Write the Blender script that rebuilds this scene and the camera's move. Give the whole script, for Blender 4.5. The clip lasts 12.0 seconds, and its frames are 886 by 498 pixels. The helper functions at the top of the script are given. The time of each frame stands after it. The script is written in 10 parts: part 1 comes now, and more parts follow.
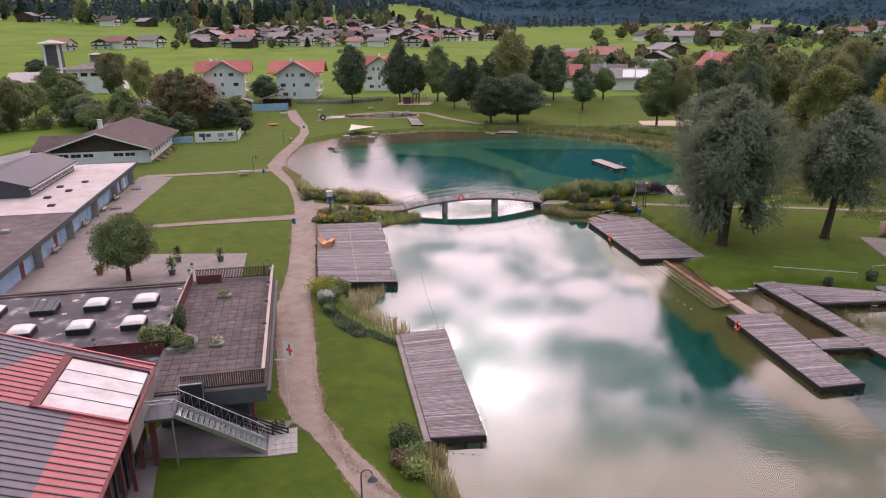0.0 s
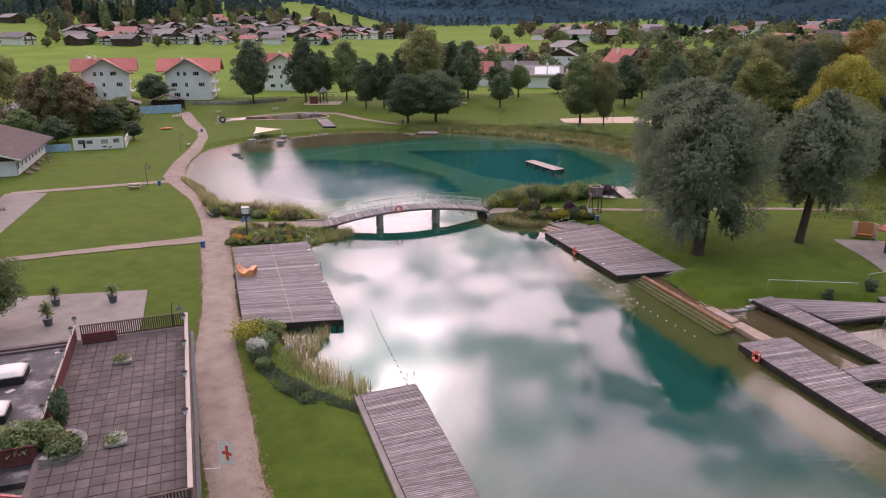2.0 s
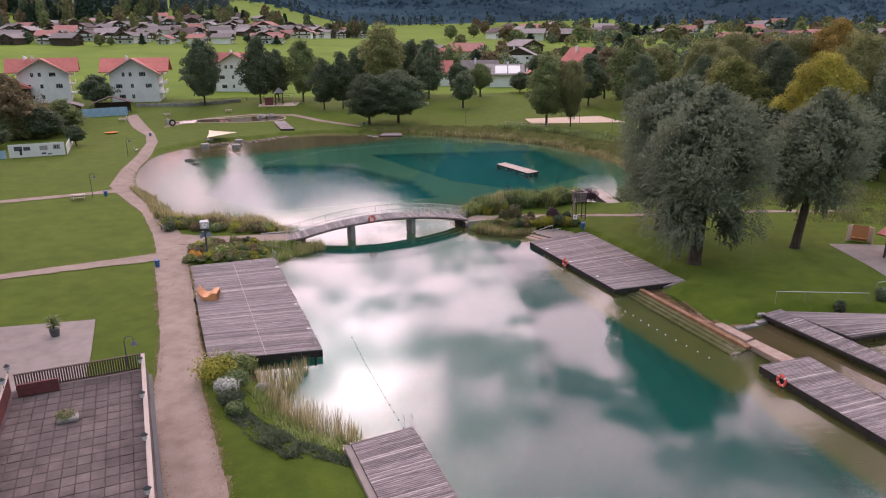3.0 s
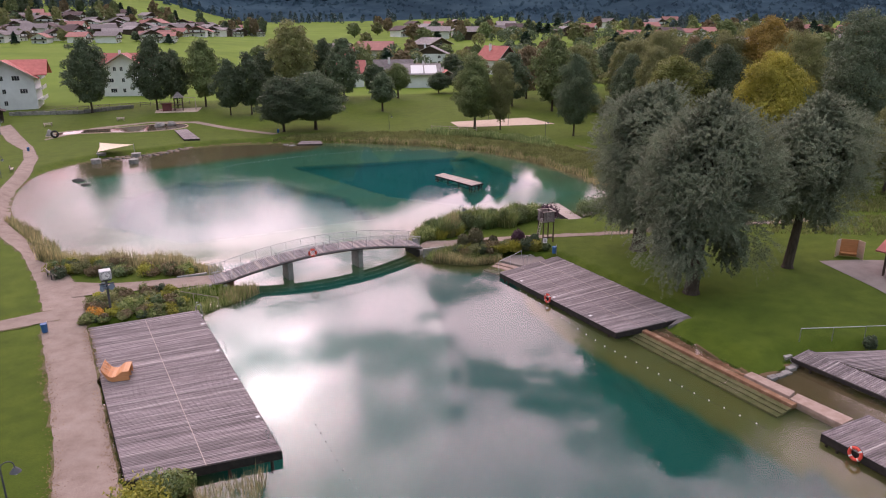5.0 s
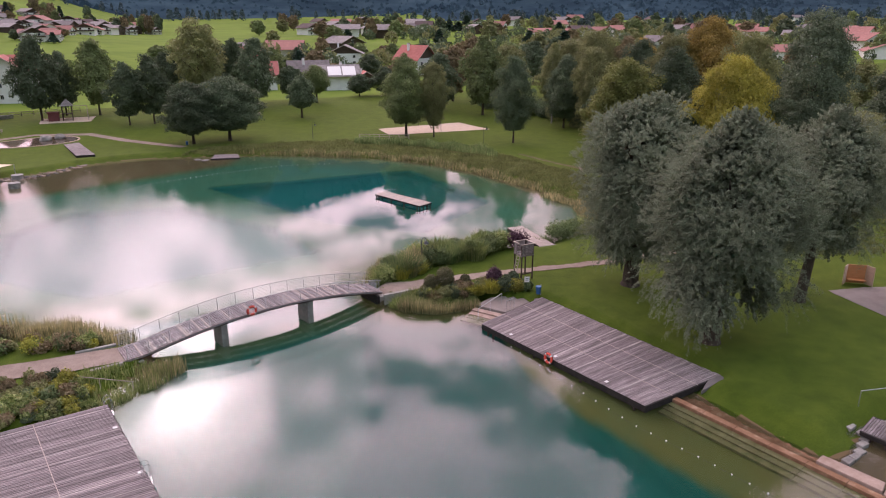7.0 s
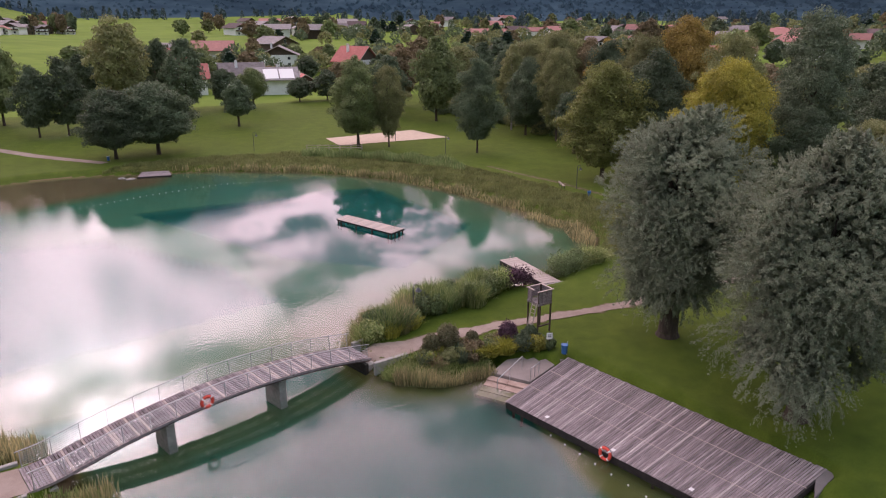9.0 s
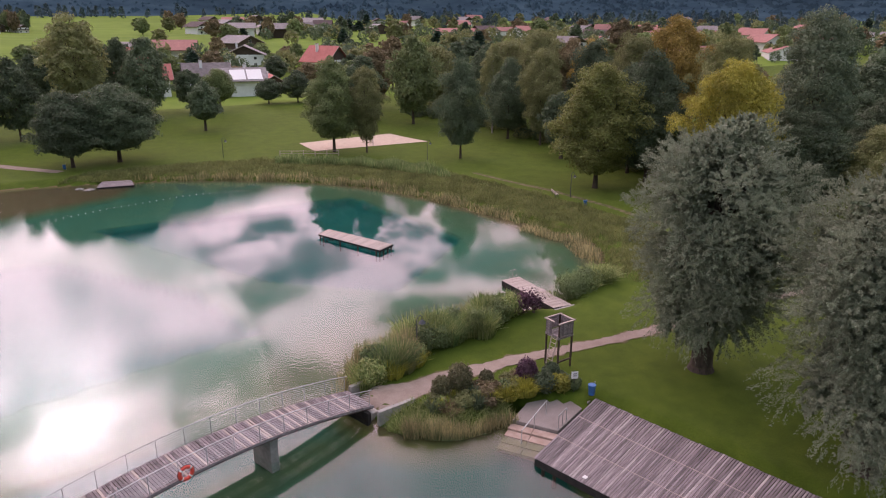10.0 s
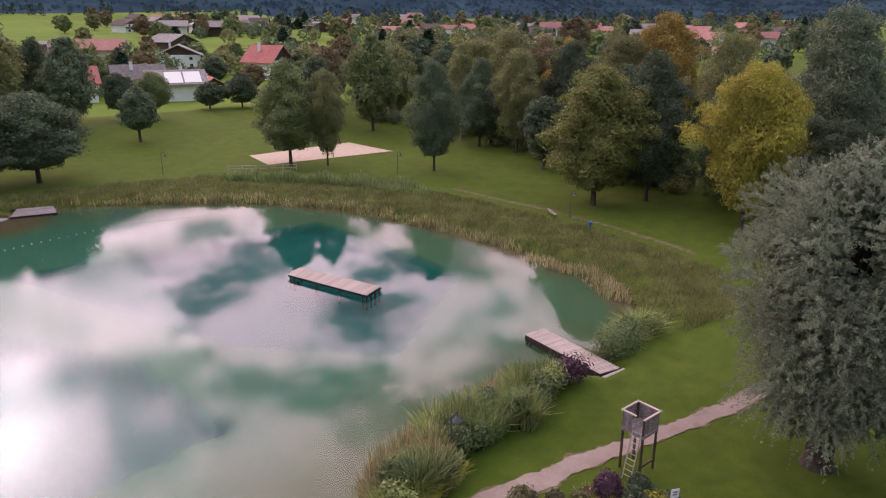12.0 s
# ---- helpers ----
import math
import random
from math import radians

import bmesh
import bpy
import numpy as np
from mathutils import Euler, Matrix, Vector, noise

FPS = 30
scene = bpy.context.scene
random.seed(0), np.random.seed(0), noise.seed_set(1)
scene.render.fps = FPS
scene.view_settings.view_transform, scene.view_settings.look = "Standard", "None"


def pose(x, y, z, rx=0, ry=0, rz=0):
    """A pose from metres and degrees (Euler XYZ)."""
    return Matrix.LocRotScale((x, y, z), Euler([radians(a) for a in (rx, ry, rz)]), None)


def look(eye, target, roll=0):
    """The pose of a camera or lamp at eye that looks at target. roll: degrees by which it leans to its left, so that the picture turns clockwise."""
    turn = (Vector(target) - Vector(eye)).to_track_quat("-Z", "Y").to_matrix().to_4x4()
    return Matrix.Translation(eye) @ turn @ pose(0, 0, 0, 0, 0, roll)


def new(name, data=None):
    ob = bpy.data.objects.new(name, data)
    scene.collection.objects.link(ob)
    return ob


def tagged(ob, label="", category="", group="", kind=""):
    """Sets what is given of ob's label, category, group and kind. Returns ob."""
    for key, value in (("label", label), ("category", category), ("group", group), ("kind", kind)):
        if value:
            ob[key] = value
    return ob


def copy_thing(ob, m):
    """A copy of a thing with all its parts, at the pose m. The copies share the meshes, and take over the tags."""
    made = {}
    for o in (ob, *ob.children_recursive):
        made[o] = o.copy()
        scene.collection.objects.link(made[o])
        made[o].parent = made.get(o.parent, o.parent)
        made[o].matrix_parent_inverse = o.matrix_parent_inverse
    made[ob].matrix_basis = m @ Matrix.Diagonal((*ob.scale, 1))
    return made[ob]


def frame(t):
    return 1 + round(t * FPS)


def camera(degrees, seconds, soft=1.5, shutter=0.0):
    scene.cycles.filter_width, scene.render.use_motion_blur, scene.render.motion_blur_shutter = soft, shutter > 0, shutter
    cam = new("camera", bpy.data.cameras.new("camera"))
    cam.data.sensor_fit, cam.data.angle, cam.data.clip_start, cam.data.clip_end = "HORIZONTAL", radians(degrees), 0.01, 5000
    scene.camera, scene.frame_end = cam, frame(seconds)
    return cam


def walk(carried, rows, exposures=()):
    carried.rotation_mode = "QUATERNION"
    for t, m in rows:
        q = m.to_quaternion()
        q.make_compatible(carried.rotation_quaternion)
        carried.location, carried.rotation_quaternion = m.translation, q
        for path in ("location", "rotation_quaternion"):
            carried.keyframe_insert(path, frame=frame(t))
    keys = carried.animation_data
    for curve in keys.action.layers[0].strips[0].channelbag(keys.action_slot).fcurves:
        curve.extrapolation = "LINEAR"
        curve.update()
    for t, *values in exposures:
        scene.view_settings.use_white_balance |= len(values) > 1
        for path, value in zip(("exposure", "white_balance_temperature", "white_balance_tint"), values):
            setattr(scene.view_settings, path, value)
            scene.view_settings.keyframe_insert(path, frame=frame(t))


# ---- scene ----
cam = camera(64.8, 12.0, soft=1.1)
PATH = [
    (0, (2.456, 0.671, 24.434), (2.353, 2.578, 23.839), -0.5),
    (0.5, (1.156, 3.689, 23.988), (1.118, 5.598, 23.393), -0.4),
    (1, (-0.085, 6.706, 23.629), (-0.058, 8.615, 23.034), -0.4),
    (1.5, (-1.256, 9.748, 23.328), (-1.16, 11.655, 22.732), -0.4),
    (2, (-2.38, 12.82, 23.041), (-2.204, 14.721, 22.444), -0.3),
    (2.5, (-3.395, 15.899, 22.847), (-3.155, 17.792, 22.248), -0.4),
    (3, (-4.316, 18.981, 22.72), (-4.013, 20.865, 22.121), -0.3),
    (5, (-6.916, 31.432, 22.864), (-6.355, 33.253, 22.258), -0.3),
    (5.5, (-7.241, 34.627, 22.999), (-6.634, 36.434, 22.392), -0.4),
    (6, (-7.462, 37.886, 23.173), (-6.794, 39.67, 22.563), -0.3),
    (6.5, (-7.531, 41.19, 23.297), (-6.79, 42.945, 22.685), -0.3),
    (7, (-7.5, 44.502, 23.353), (-6.706, 46.232, 22.739), -0.2),
    (9, (-6.414, 58.234, 23.192), (-5.453, 59.877, 22.579), 0.0),
    (9.5, (-5.962, 61.738, 23.155), (-4.961, 63.357, 22.541), 0.1),
    (10, (-5.512, 65.162, 23.124), (-4.471, 66.755, 22.51), 0.2),
    (10.5, (-4.894, 68.588, 23.098), (-3.816, 70.157, 22.483), 0.2),
    (11, (-4.117, 72.08, 23.057), (-3.006, 73.625, 22.44), 0.2),
    (11.5, (-3.411, 75.433, 23.065), (-2.267, 76.953, 22.448), 0.2),
    (12, (-2.559, 78.783, 23.072), (-1.384, 80.279, 22.453), 0.2),
]
walk(cam, [(t, look(eye, target, roll)) for t, eye, target, roll in PATH], [(0.0, 0.66, 6180, 12), (12.0, 0.62, 6150, 17)])

# ---- sky, sun ----
SUN_AZ, SUN_EL = radians(0.8), radians(27.5)          # azimuth from +y towards +x
SUN_DIR = Vector((math.sin(SUN_AZ) * math.cos(SUN_EL), math.cos(SUN_AZ) * math.cos(SUN_EL), math.sin(SUN_EL)))
scene.view_settings.exposure = 0.0


def math_node(tree, op, a, b=None, clamp=False):
    n = tree.nodes.new("ShaderNodeMath")
    n.operation, n.use_clamp = op, clamp
    for k, v in enumerate((a, b)):
        if v is None:
            continue
        if isinstance(v, (int, float)):
            n.inputs[k].default_value = v
        else:
            tree.links.new(v, n.inputs[k])
    return n.outputs[0]


def ramp_node(tree, fac, stops, interp="LINEAR"):
    n = tree.nodes.new("ShaderNodeValToRGB")
    n.color_ramp.interpolation = interp
    els = n.color_ramp.elements
    while len(els) < len(stops):
        els.new(0.5)
    for e, (p, c) in zip(els, stops):
        e.position = p
        e.color = (*c, 1) if len(c) == 3 else c
    tree.links.new(fac, n.inputs[0])
    return n.outputs[0]


def build_world():
    w = bpy.data.worlds.new("sky")
    scene.world = w
    w.use_nodes = True
    t = w.node_tree
    t.nodes.clear()
    out = t.nodes.new("ShaderNodeOutputWorld")
    sky = t.nodes.new("ShaderNodeTexSky")
    sky.sky_type, sky.sun_disc = "NISHITA", False
    sky.sun_elevation, sky.sun_rotation = SUN_EL, SUN_AZ
    blue = t.nodes.new("ShaderNodeBackground")
    blue.inputs[1].default_value = 0.10
    t.links.new(sky.outputs[0], blue.inputs[0])
    co = t.nodes.new("ShaderNodeTexCoord")
    sep = t.nodes.new("ShaderNodeSeparateXYZ")
    t.links.new(co.outputs["Generated"], sep.inputs[0])
    # cloud layer on a flat deck above the valley
    zc = math_node(t, "ADD", math_node(t, "MAXIMUM", sep.outputs[2], 0.0), 0.10)
    px, py = math_node(t, "DIVIDE", sep.outputs[0], zc), math_node(t, "DIVIDE", sep.outputs[1], zc)
    comb = t.nodes.new("ShaderNodeCombineXYZ")
    t.links.new(px, comb.inputs[0]), t.links.new(py, comb.inputs[1])
    nz = t.nodes.new("ShaderNodeTexNoise")
    nz.inputs["Scale"].default_value, nz.inputs["Detail"].default_value = CLOUD_SCALE, 8.0
    nz.inputs["Roughness"].default_value = 0.60
    mp = t.nodes.new("ShaderNodeMapping")
    mp.inputs["Location"].default_value = CLOUD_SHIFT
    t.links.new(comb.outputs[0], mp.inputs[0]), t.links.new(mp.outputs[0], nz.inputs["Vector"])
    # brightness falls away from the veiled sun
    dot = t.nodes.new("ShaderNodeVectorMath")
    dot.operation = "DOT_PRODUCT"
    nrm = t.nodes.new("ShaderNodeVectorMath")
    nrm.operation = "NORMALIZE"
    t.links.new(co.outputs["Generated"], nrm.inputs[0])
    t.links.new(nrm.outputs[0], dot.inputs[0])
    dot.inputs[1].default_value = SUN_DIR
    d = math_node(t, "MAXIMUM", dot.outputs["Value"], 0.0)
    broad = math_node(t, "MULTIPLY", math_node(t, "POWER", d, 5.0), GLOW_BROAD)
    ragged = ramp_node(t, nz.outputs[0], [(0.36, (0.30, 0.30, 0.30)), (0.52, (1, 1, 1))])
    tight = math_node(t, "MULTIPLY", math_node(t, "MULTIPLY", math_node(t, "POWER", d, 330.0), GLOW_TIGHT), ragged)
    rise = math_node(t, "ADD", math_node(t, "MULTIPLY", math_node(t, "MAXIMUM", sep.outputs[2], 0.0), 1.08), 0.47)
    halo = math_node(t, "MULTIPLY", math_node(t, "POWER", d, 130.0), GLOW_HALO)
    glow = math_node(t, "MULTIPLY", math_node(t, "ADD", math_node(t, "ADD", broad, halo), GLOW_BASE), rise)
    # the unseen sky away from the sun is dimmed, so camera-facing sides darken
    thin = math_node(t, "MULTIPLY", math_node(t, "ADD", dot.outputs["Value"], 0.55), 0.95, True)
    glow = math_node(t, "MULTIPLY", glow, math_node(t, "ADD", math_node(t, "MULTIPLY", thin, 0.50), 0.50))
    shade = ramp_node(t, nz.outputs[0], [(0.40, (0.12, 0.118, 0.124)), (0.465, (0.33, 0.295, 0.305)), (0.51, (0.80, 0.68, 0.705)), (0.57, (1.26, 1.05, 1.08))])
    # higher up the cloud thins into an even pale haze
    haze = t.nodes.new("ShaderNodeMix")
    haze.data_type = "RGBA"
    t.links.new(math_node(t, "MULTIPLY", math_node(t, "SUBTRACT", sep.outputs[2], 0.50), 7.0, True), haze.inputs["Factor"])
    t.links.new(shade, haze.inputs[6])
    haze.inputs[7].default_value = (0.74, 0.64, 0.645, 1)
    shade = haze.outputs[2]
    # rosy towards the sun, cooler on the far side of the sky
    warm = ramp_node(t, d, [(0.15, (0.80, 1.0, 1.08)), (0.70, (1.10, 0.925, 0.96))])
    tint = t.nodes.new("ShaderNodeVectorMath")
    tint.operation = "MULTIPLY"
    t.links.new(shade, tint.inputs[0]), t.links.new(warm, tint.inputs[1])
    shade = tint.outputs[0]
    cloud = t.nodes.new("ShaderNodeBackground")
    t.links.new(shade, cloud.inputs[0]), t.links.new(glow, cloud.inputs[1])
    cover = ramp_node(t, nz.outputs[0], [(0.34, (0.96, 0.96, 0.96)), (0.46, (1, 1, 1))])
    mix = t.nodes.new("ShaderNodeMixShader")
    t.links.new(cover, mix.inputs[0]), t.links.new(blue.outputs[0], mix.inputs[1]), t.links.new(cloud.outputs[0], mix.inputs[2])
    veil = t.nodes.new("ShaderNodeBackground")
    veil.inputs[0].default_value = (1.0, 0.93, 0.88, 1)
    t.links.new(tight, veil.inputs[1])
    both = t.nodes.new("ShaderNodeAddShader")
    t.links.new(mix.outputs[0], both.inputs[0]), t.links.new(veil.outputs[0], both.inputs[1])
    t.links.new(both.outputs[0], out.inputs[0])


CLOUD_SCALE, CLOUD_SHIFT = 3.142, (59.638, 36.264, 0.045)
GLOW_BASE, GLOW_BROAD, GLOW_HALO, GLOW_TIGHT = 1.10, 1.15, 2.0, 5.0
build_world()

sun_data = bpy.data.lights.new("sun", "SUN")
sun_data.energy, sun_data.angle, sun_data.color = 0.12, radians(30), (1.0, 0.93, 0.85)
sun = new("sun", sun_data)
sun.matrix_world = Matrix.Translation((0, 300, 160)) @ SUN_DIR.to_track_quat("Z", "Y").to_matrix().to_4x4()


# ---- materials ----
def surface(name, stops, scale=2.0, detail=6.0, rough=0.8, metal=0.0, bump=0.0, bump_scale=30.0, big=0.0, big_scale=0.15,
            spread=0.0, stretch=(1, 1, 1), world=False, spec=0.5, fine=0.0, sheen=0.0):
    """A noise-coloured surface. stops: colour ramp; big: strength of large stains; spread: difference from piece to piece; fine: grain."""
    m = bpy.data.materials.new(name)
    m.use_nodes = True
    t = m.node_tree
    bsdf = t.nodes["Principled BSDF"]
    bsdf.inputs["Roughness"].default_value, bsdf.inputs["Metallic"].default_value = rough, metal
    bsdf.inputs["Specular IOR Level"].default_value = spec
    if world:
        vec = t.nodes.new("ShaderNodeNewGeometry").outputs["Position"]
    else:
        vec = t.nodes.new("ShaderNodeTexCoord").outputs["Object"]
        if spread:
            # every piece shows another stretch of the grain
            own = t.nodes.new("ShaderNodeVectorMath")
            own.operation = "ADD"
            t.links.new(vec, own.inputs[0])
            t.links.new(math_node(t, "MULTIPLY", t.nodes.new("ShaderNodeObjectInfo").outputs["Random"], 61.0), own.inputs[1])
            vec = own.outputs[0]
    mp = t.nodes.new("ShaderNodeMapping")
    mp.inputs["Scale"].default_value = stretch
    t.links.new(vec, mp.inputs[0])
    nz = t.nodes.new("ShaderNodeTexNoise")
    nz.inputs["Scale"].default_value, nz.inputs["Detail"].default_value = scale, detail
    nz.inputs["Roughness"].default_value = 0.62
    t.links.new(mp.outputs[0], nz.inputs["Vector"])
    col = ramp_node(t, nz.outputs[0], stops)
    fac = None
    if big:
        n2 = t.nodes.new("ShaderNodeTexNoise")
        n2.inputs["Scale"].default_value, n2.inputs["Detail"].default_value = big_scale, 4.0
        t.links.new(vec, n2.inputs["Vector"])
        fac = math_node(t, "ADD", math_node(t, "MULTIPLY", math_node(t, "SUBTRACT", n2.outputs[0], 0.5), 2.6 * big), 1.0)
    if fine:
        n4 = t.nodes.new("ShaderNodeTexNoise")
        n4.inputs["Scale"].default_value, n4.inputs["Detail"].default_value = bump_scale, 2.0
        t.links.new(vec, n4.inputs["Vector"])
        f4 = math_node(t, "ADD", math_node(t, "MULTIPLY", math_node(t, "SUBTRACT", n4.outputs[0], 0.5), 2.6 * fine), 1.0)
        fac = f4 if fac is None else math_node(t, "MULTIPLY", fac, f4)
    if spread:
        inf = t.nodes.new("ShaderNodeObjectInfo")
        f2 = math_node(t, "ADD", math_node(t, "MULTIPLY", math_node(t, "SUBTRACT", inf.outputs["Random"], 0.5), 2 * spread), 1.0)
        fac = f2 if fac is None else math_node(t, "MULTIPLY", fac, f2)
    if fac is not None:
        mul = t.nodes.new("ShaderNodeVectorMath")
        mul.operation = "SCALE"
        t.links.new(col, mul.inputs[0]), t.links.new(fac, mul.inputs["Scale"])
        col = mul.outputs[0]
    t.links.new(col, bsdf.inputs["Base Color"])
    if sheen:
        bsdf.inputs["Sheen Weight"].default_value, bsdf.inputs["Sheen Roughness"].default_value = sheen, 0.5
        bsdf.inputs["Sheen Tint"].default_value = (0.55, 0.62, 0.16, 1)
    if bump:
        n3 = t.nodes.new("ShaderNodeTexNoise")
        n3.inputs["Scale"].default_value, n3.inputs["Detail"].default_value = bump_scale, 4.0
        t.links.new(mp.outputs[0], n3.inputs["Vector"])
        b = t.nodes.new("ShaderNodeBump")
        b.inputs["Strength"].default_value, b.inputs["Distance"].default_value = bump, 0.03
        t.links.new(n3.outputs[0], b.inputs["Height"]), t.links.new(b.outputs[0], bsdf.inputs["Normal"])
    return m


def plain(name, c, rough=0.6, metal=0.0, spread=0.0, k=0.18, scale=6.0, bump=0.0):
    """A painted or moulded surface with slight mottling."""
    lo, hi = [v * (1 - k) for v in c], [min(1, v * (1 + k)) for v in c]
    return surface(name, [(0.3, lo), (0.7, hi)], scale=scale, rough=rough, metal=metal, spread=spread, bump=bump)


def foliage(name, lo, mid, hi, trans=0.25, rough=0.6, spread=0.22):
    """Leaves: colour differs from leaf to leaf, and from tree to tree; some light passes through."""
    m = bpy.data.materials.new(name)
    m.use_nodes = True
    t = m.node_tree
    bsdf = t.nodes["Principled BSDF"]
    geo = t.nodes.new("ShaderNodeNewGeometry")
    inf = t.nodes.new("ShaderNodeObjectInfo")
    col = ramp_node(t, geo.outputs["Random Per Island"], [(0.0, lo), (0.5, mid), (1.0, hi)])
    nz = t.nodes.new("ShaderNodeTexNoise")
    nz.inputs["Scale"].default_value, nz.inputs["Detail"].default_value = 0.45, 3.0
    t.links.new(geo.outputs["Position"], nz.inputs["Vector"])
    f1 = math_node(t, "ADD", math_node(t, "MULTIPLY", math_node(t, "SUBTRACT", nz.outputs[0], 0.5), 1.3), 1.0)
    f2 = math_node(t, "ADD", math_node(t, "MULTIPLY", math_node(t, "SUBTRACT", inf.outputs["Random"], 0.5), 2 * spread), 1.0)
    sc = t.nodes.new("ShaderNodeVectorMath")
    sc.operation = "SCALE"
    t.links.new(col, sc.inputs[0]), t.links.new(math_node(t, "MULTIPLY", f1, f2), sc.inputs["Scale"])
    t.links.new(sc.outputs[0], bsdf.inputs["Base Color"])
    bsdf.inputs["Roughness"].default_value = rough
    bsdf.inputs["Specular IOR Level"].default_value = 0.3
    tr = t.nodes.new("ShaderNodeBsdfTranslucent")
    t.links.new(sc.outputs[0], tr.inputs[0])
    mix = t.nodes.new("ShaderNodeMixShader")
    mix.inputs[0].default_value = trans
    t.links.new(bsdf.outputs[0], mix.inputs[1]), t.links.new(tr.outputs[0], mix.inputs[2])
    t.links.new(mix.outputs[0], t.nodes["Material Output"].inputs[0])
    return m


LAWN = surface("lawn", [(0.30, (0.040, 0.067, 0.007)), (0.50, (0.056, 0.089, 0.009)), (0.72, (0.077, 0.110, 0.012))], scale=0.55, detail=10,
               rough=0.9, bump=0.5, bump_scale=14, big=0.18, big_scale=0.06, world=True, spec=0.1, fine=0.34, sheen=0.20)
MEADOW = surface("meadow", [(0.30, (0.110, 0.172, 0.024)), (0.5, (0.138, 0.205, 0.030)), (0.7, (0.170, 0.235, 0.038))], scale=0.05, detail=9,
                 rough=0.95, big=0.25, big_scale=0.008, world=True, spec=0.1)
# the mountain's distance haze is put into this bluish woodland colour
HAZED_FOREST = surface("hazed_forest", [(0.32, (0.026, 0.045, 0.064)), (0.5, (0.034, 0.060, 0.080)), (0.70, (0.048, 0.078, 0.098))], scale=0.020, detail=9,
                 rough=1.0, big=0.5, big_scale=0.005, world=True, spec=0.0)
GRAVEL = surface("gravel_path", [(0.28, (0.230, 0.178, 0.146)), (0.5, (0.290, 0.232, 0.194)), (0.75, (0.338, 0.280, 0.240))], scale=0.9, detail=10,
                 rough=0.95, bump=0.4, bump_scale=25, big=0.2, big_scale=0.12, world=True, spec=0.2, fine=0.28)
ASPHALT = surface("asphalt", [(0.3, (0.20, 0.19, 0.185)), (0.7, (0.28, 0.27, 0.265))], scale=0.5, detail=9, rough=0.9, big=0.15, world=True, fine=0.15)
PAVING = surface("paving", [(0.3, (0.205, 0.176, 0.160)), (0.7, (0.285, 0.247, 0.228))], scale=0.8, detail=9, rough=0.9, big=0.15, world=True, fine=0.2, bump=0.2)
SLAB = surface("terrace_slab", [(0.3, (0.066, 0.052, 0.050)), (0.55, (0.108, 0.086, 0.083)), (0.75, (0.158, 0.130, 0.126))], scale=1.3, detail=10, rough=0.9, spread=0.16, bump=0.3, big=0.4, big_scale=0.35, fine=0.35, world=True)
WORN = surface("worn_grass", [(0.34, (0.075, 0.098, 0.028)), (0.5, (0.135, 0.120, 0.060)), (0.66, (0.20, 0.170, 0.105))], scale=1.6, detail=9, rough=0.95, bump=0.4, bump_scale=18, world=True, spec=0.1, fine=0.2)
DARK_PAVING = surface("dark_paving", [(0.3, (0.135, 0.120, 0.118)), (0.7, (0.205, 0.185, 0.18))], scale=0.9, detail=9, rough=0.9, big=0.2, world=True, fine=0.2, bump=0.2)
MUTED_RED = surface("weathered_red_tiles", [(0.3, (0.24, 0.105, 0.090)), (0.7, (0.34, 0.16, 0.14))], scale=1.2, detail=9, rough=0.85, spread=0.3, big=0.2, big_scale=0.2)
SAND = surface("sand", [(0.3, (0.48, 0.37, 0.28)), (0.7, (0.62, 0.50, 0.39))], scale=1.2, detail=8, rough=0.95, bump=0.3, bump_scale=8, world=True)
WOOD_GREY = surface("grey_decking", [(0.25, (0.112, 0.092, 0.094)), (0.5, (0.228, 0.190, 0.192)), (0.75, (0.44, 0.385, 0.38))], scale=1.6, detail=8,
                    rough=0.85, spread=0.30, stretch=(2.6, 9, 9), bump=0.35, bump_scale=16, big=0.22, big_scale=0.9, fine=0.26)
WOOD_BLEACHED = surface("bleached_decking", [(0.25, (0.24, 0.20, 0.20)), (0.5, (0.37, 0.32, 0.31)), (0.75, (0.58, 0.52, 0.50))], scale=1.6, detail=8,
                    rough=0.85, spread=0.25, stretch=(2.6, 9, 9), bump=0.35, bump_scale=16, big=0.22, big_scale=0.9, fine=0.26)
WOOD_LIGHT = surface("bleached_wood", [(0.25, (0.38, 0.31, 0.27)), (0.75, (0.56, 0.47, 0.42))], scale=2, rough=0.85, spread=0.12, stretch=(0.4, 6, 6), bump=0.2)
WOOD_BROWN = surface("brown_timber", [(0.25, (0.045, 0.030, 0.024)), (0.75, (0.12, 0.082, 0.062))], scale=3, rough=0.8, spread=0.15, stretch=(1, 1, 0.3), bump=0.2)
WOOD_ORANGE = surface("oiled_wood", [(0.25, (0.50, 0.22, 0.085)), (0.75, (0.68, 0.34, 0.15))], scale=4, rough=0.5, stretch=(0.4, 5, 5), spread=0.1)
MAROON = surface("maroon_timber", [(0.25, (0.11, 0.030, 0.032)), (0.75, (0.19, 0.060, 0.058))], scale=4, rough=0.75, spread=0.15, bump=0.2)
BARK = surface("bark", [(0.3, (0.035, 0.026, 0.020)), (0.7, (0.115, 0.088, 0.066))], scale=5, rough=0.95, stretch=(1, 1, 0.25), bump=0.8, bump_scale=9)
BIRCH = surface("pale_bark", [(0.3, (0.22, 0.20, 0.17)), (0.7, (0.45, 0.42, 0.38))], scale=4, rough=0.9, stretch=(1, 1, 2))
STEEL = surface("galvanised_steel", [(0.3, (0.42, 0.43, 0.44)), (0.7, (0.60, 0.61, 0.62))], scale=6, rough=0.42, metal=0.85)
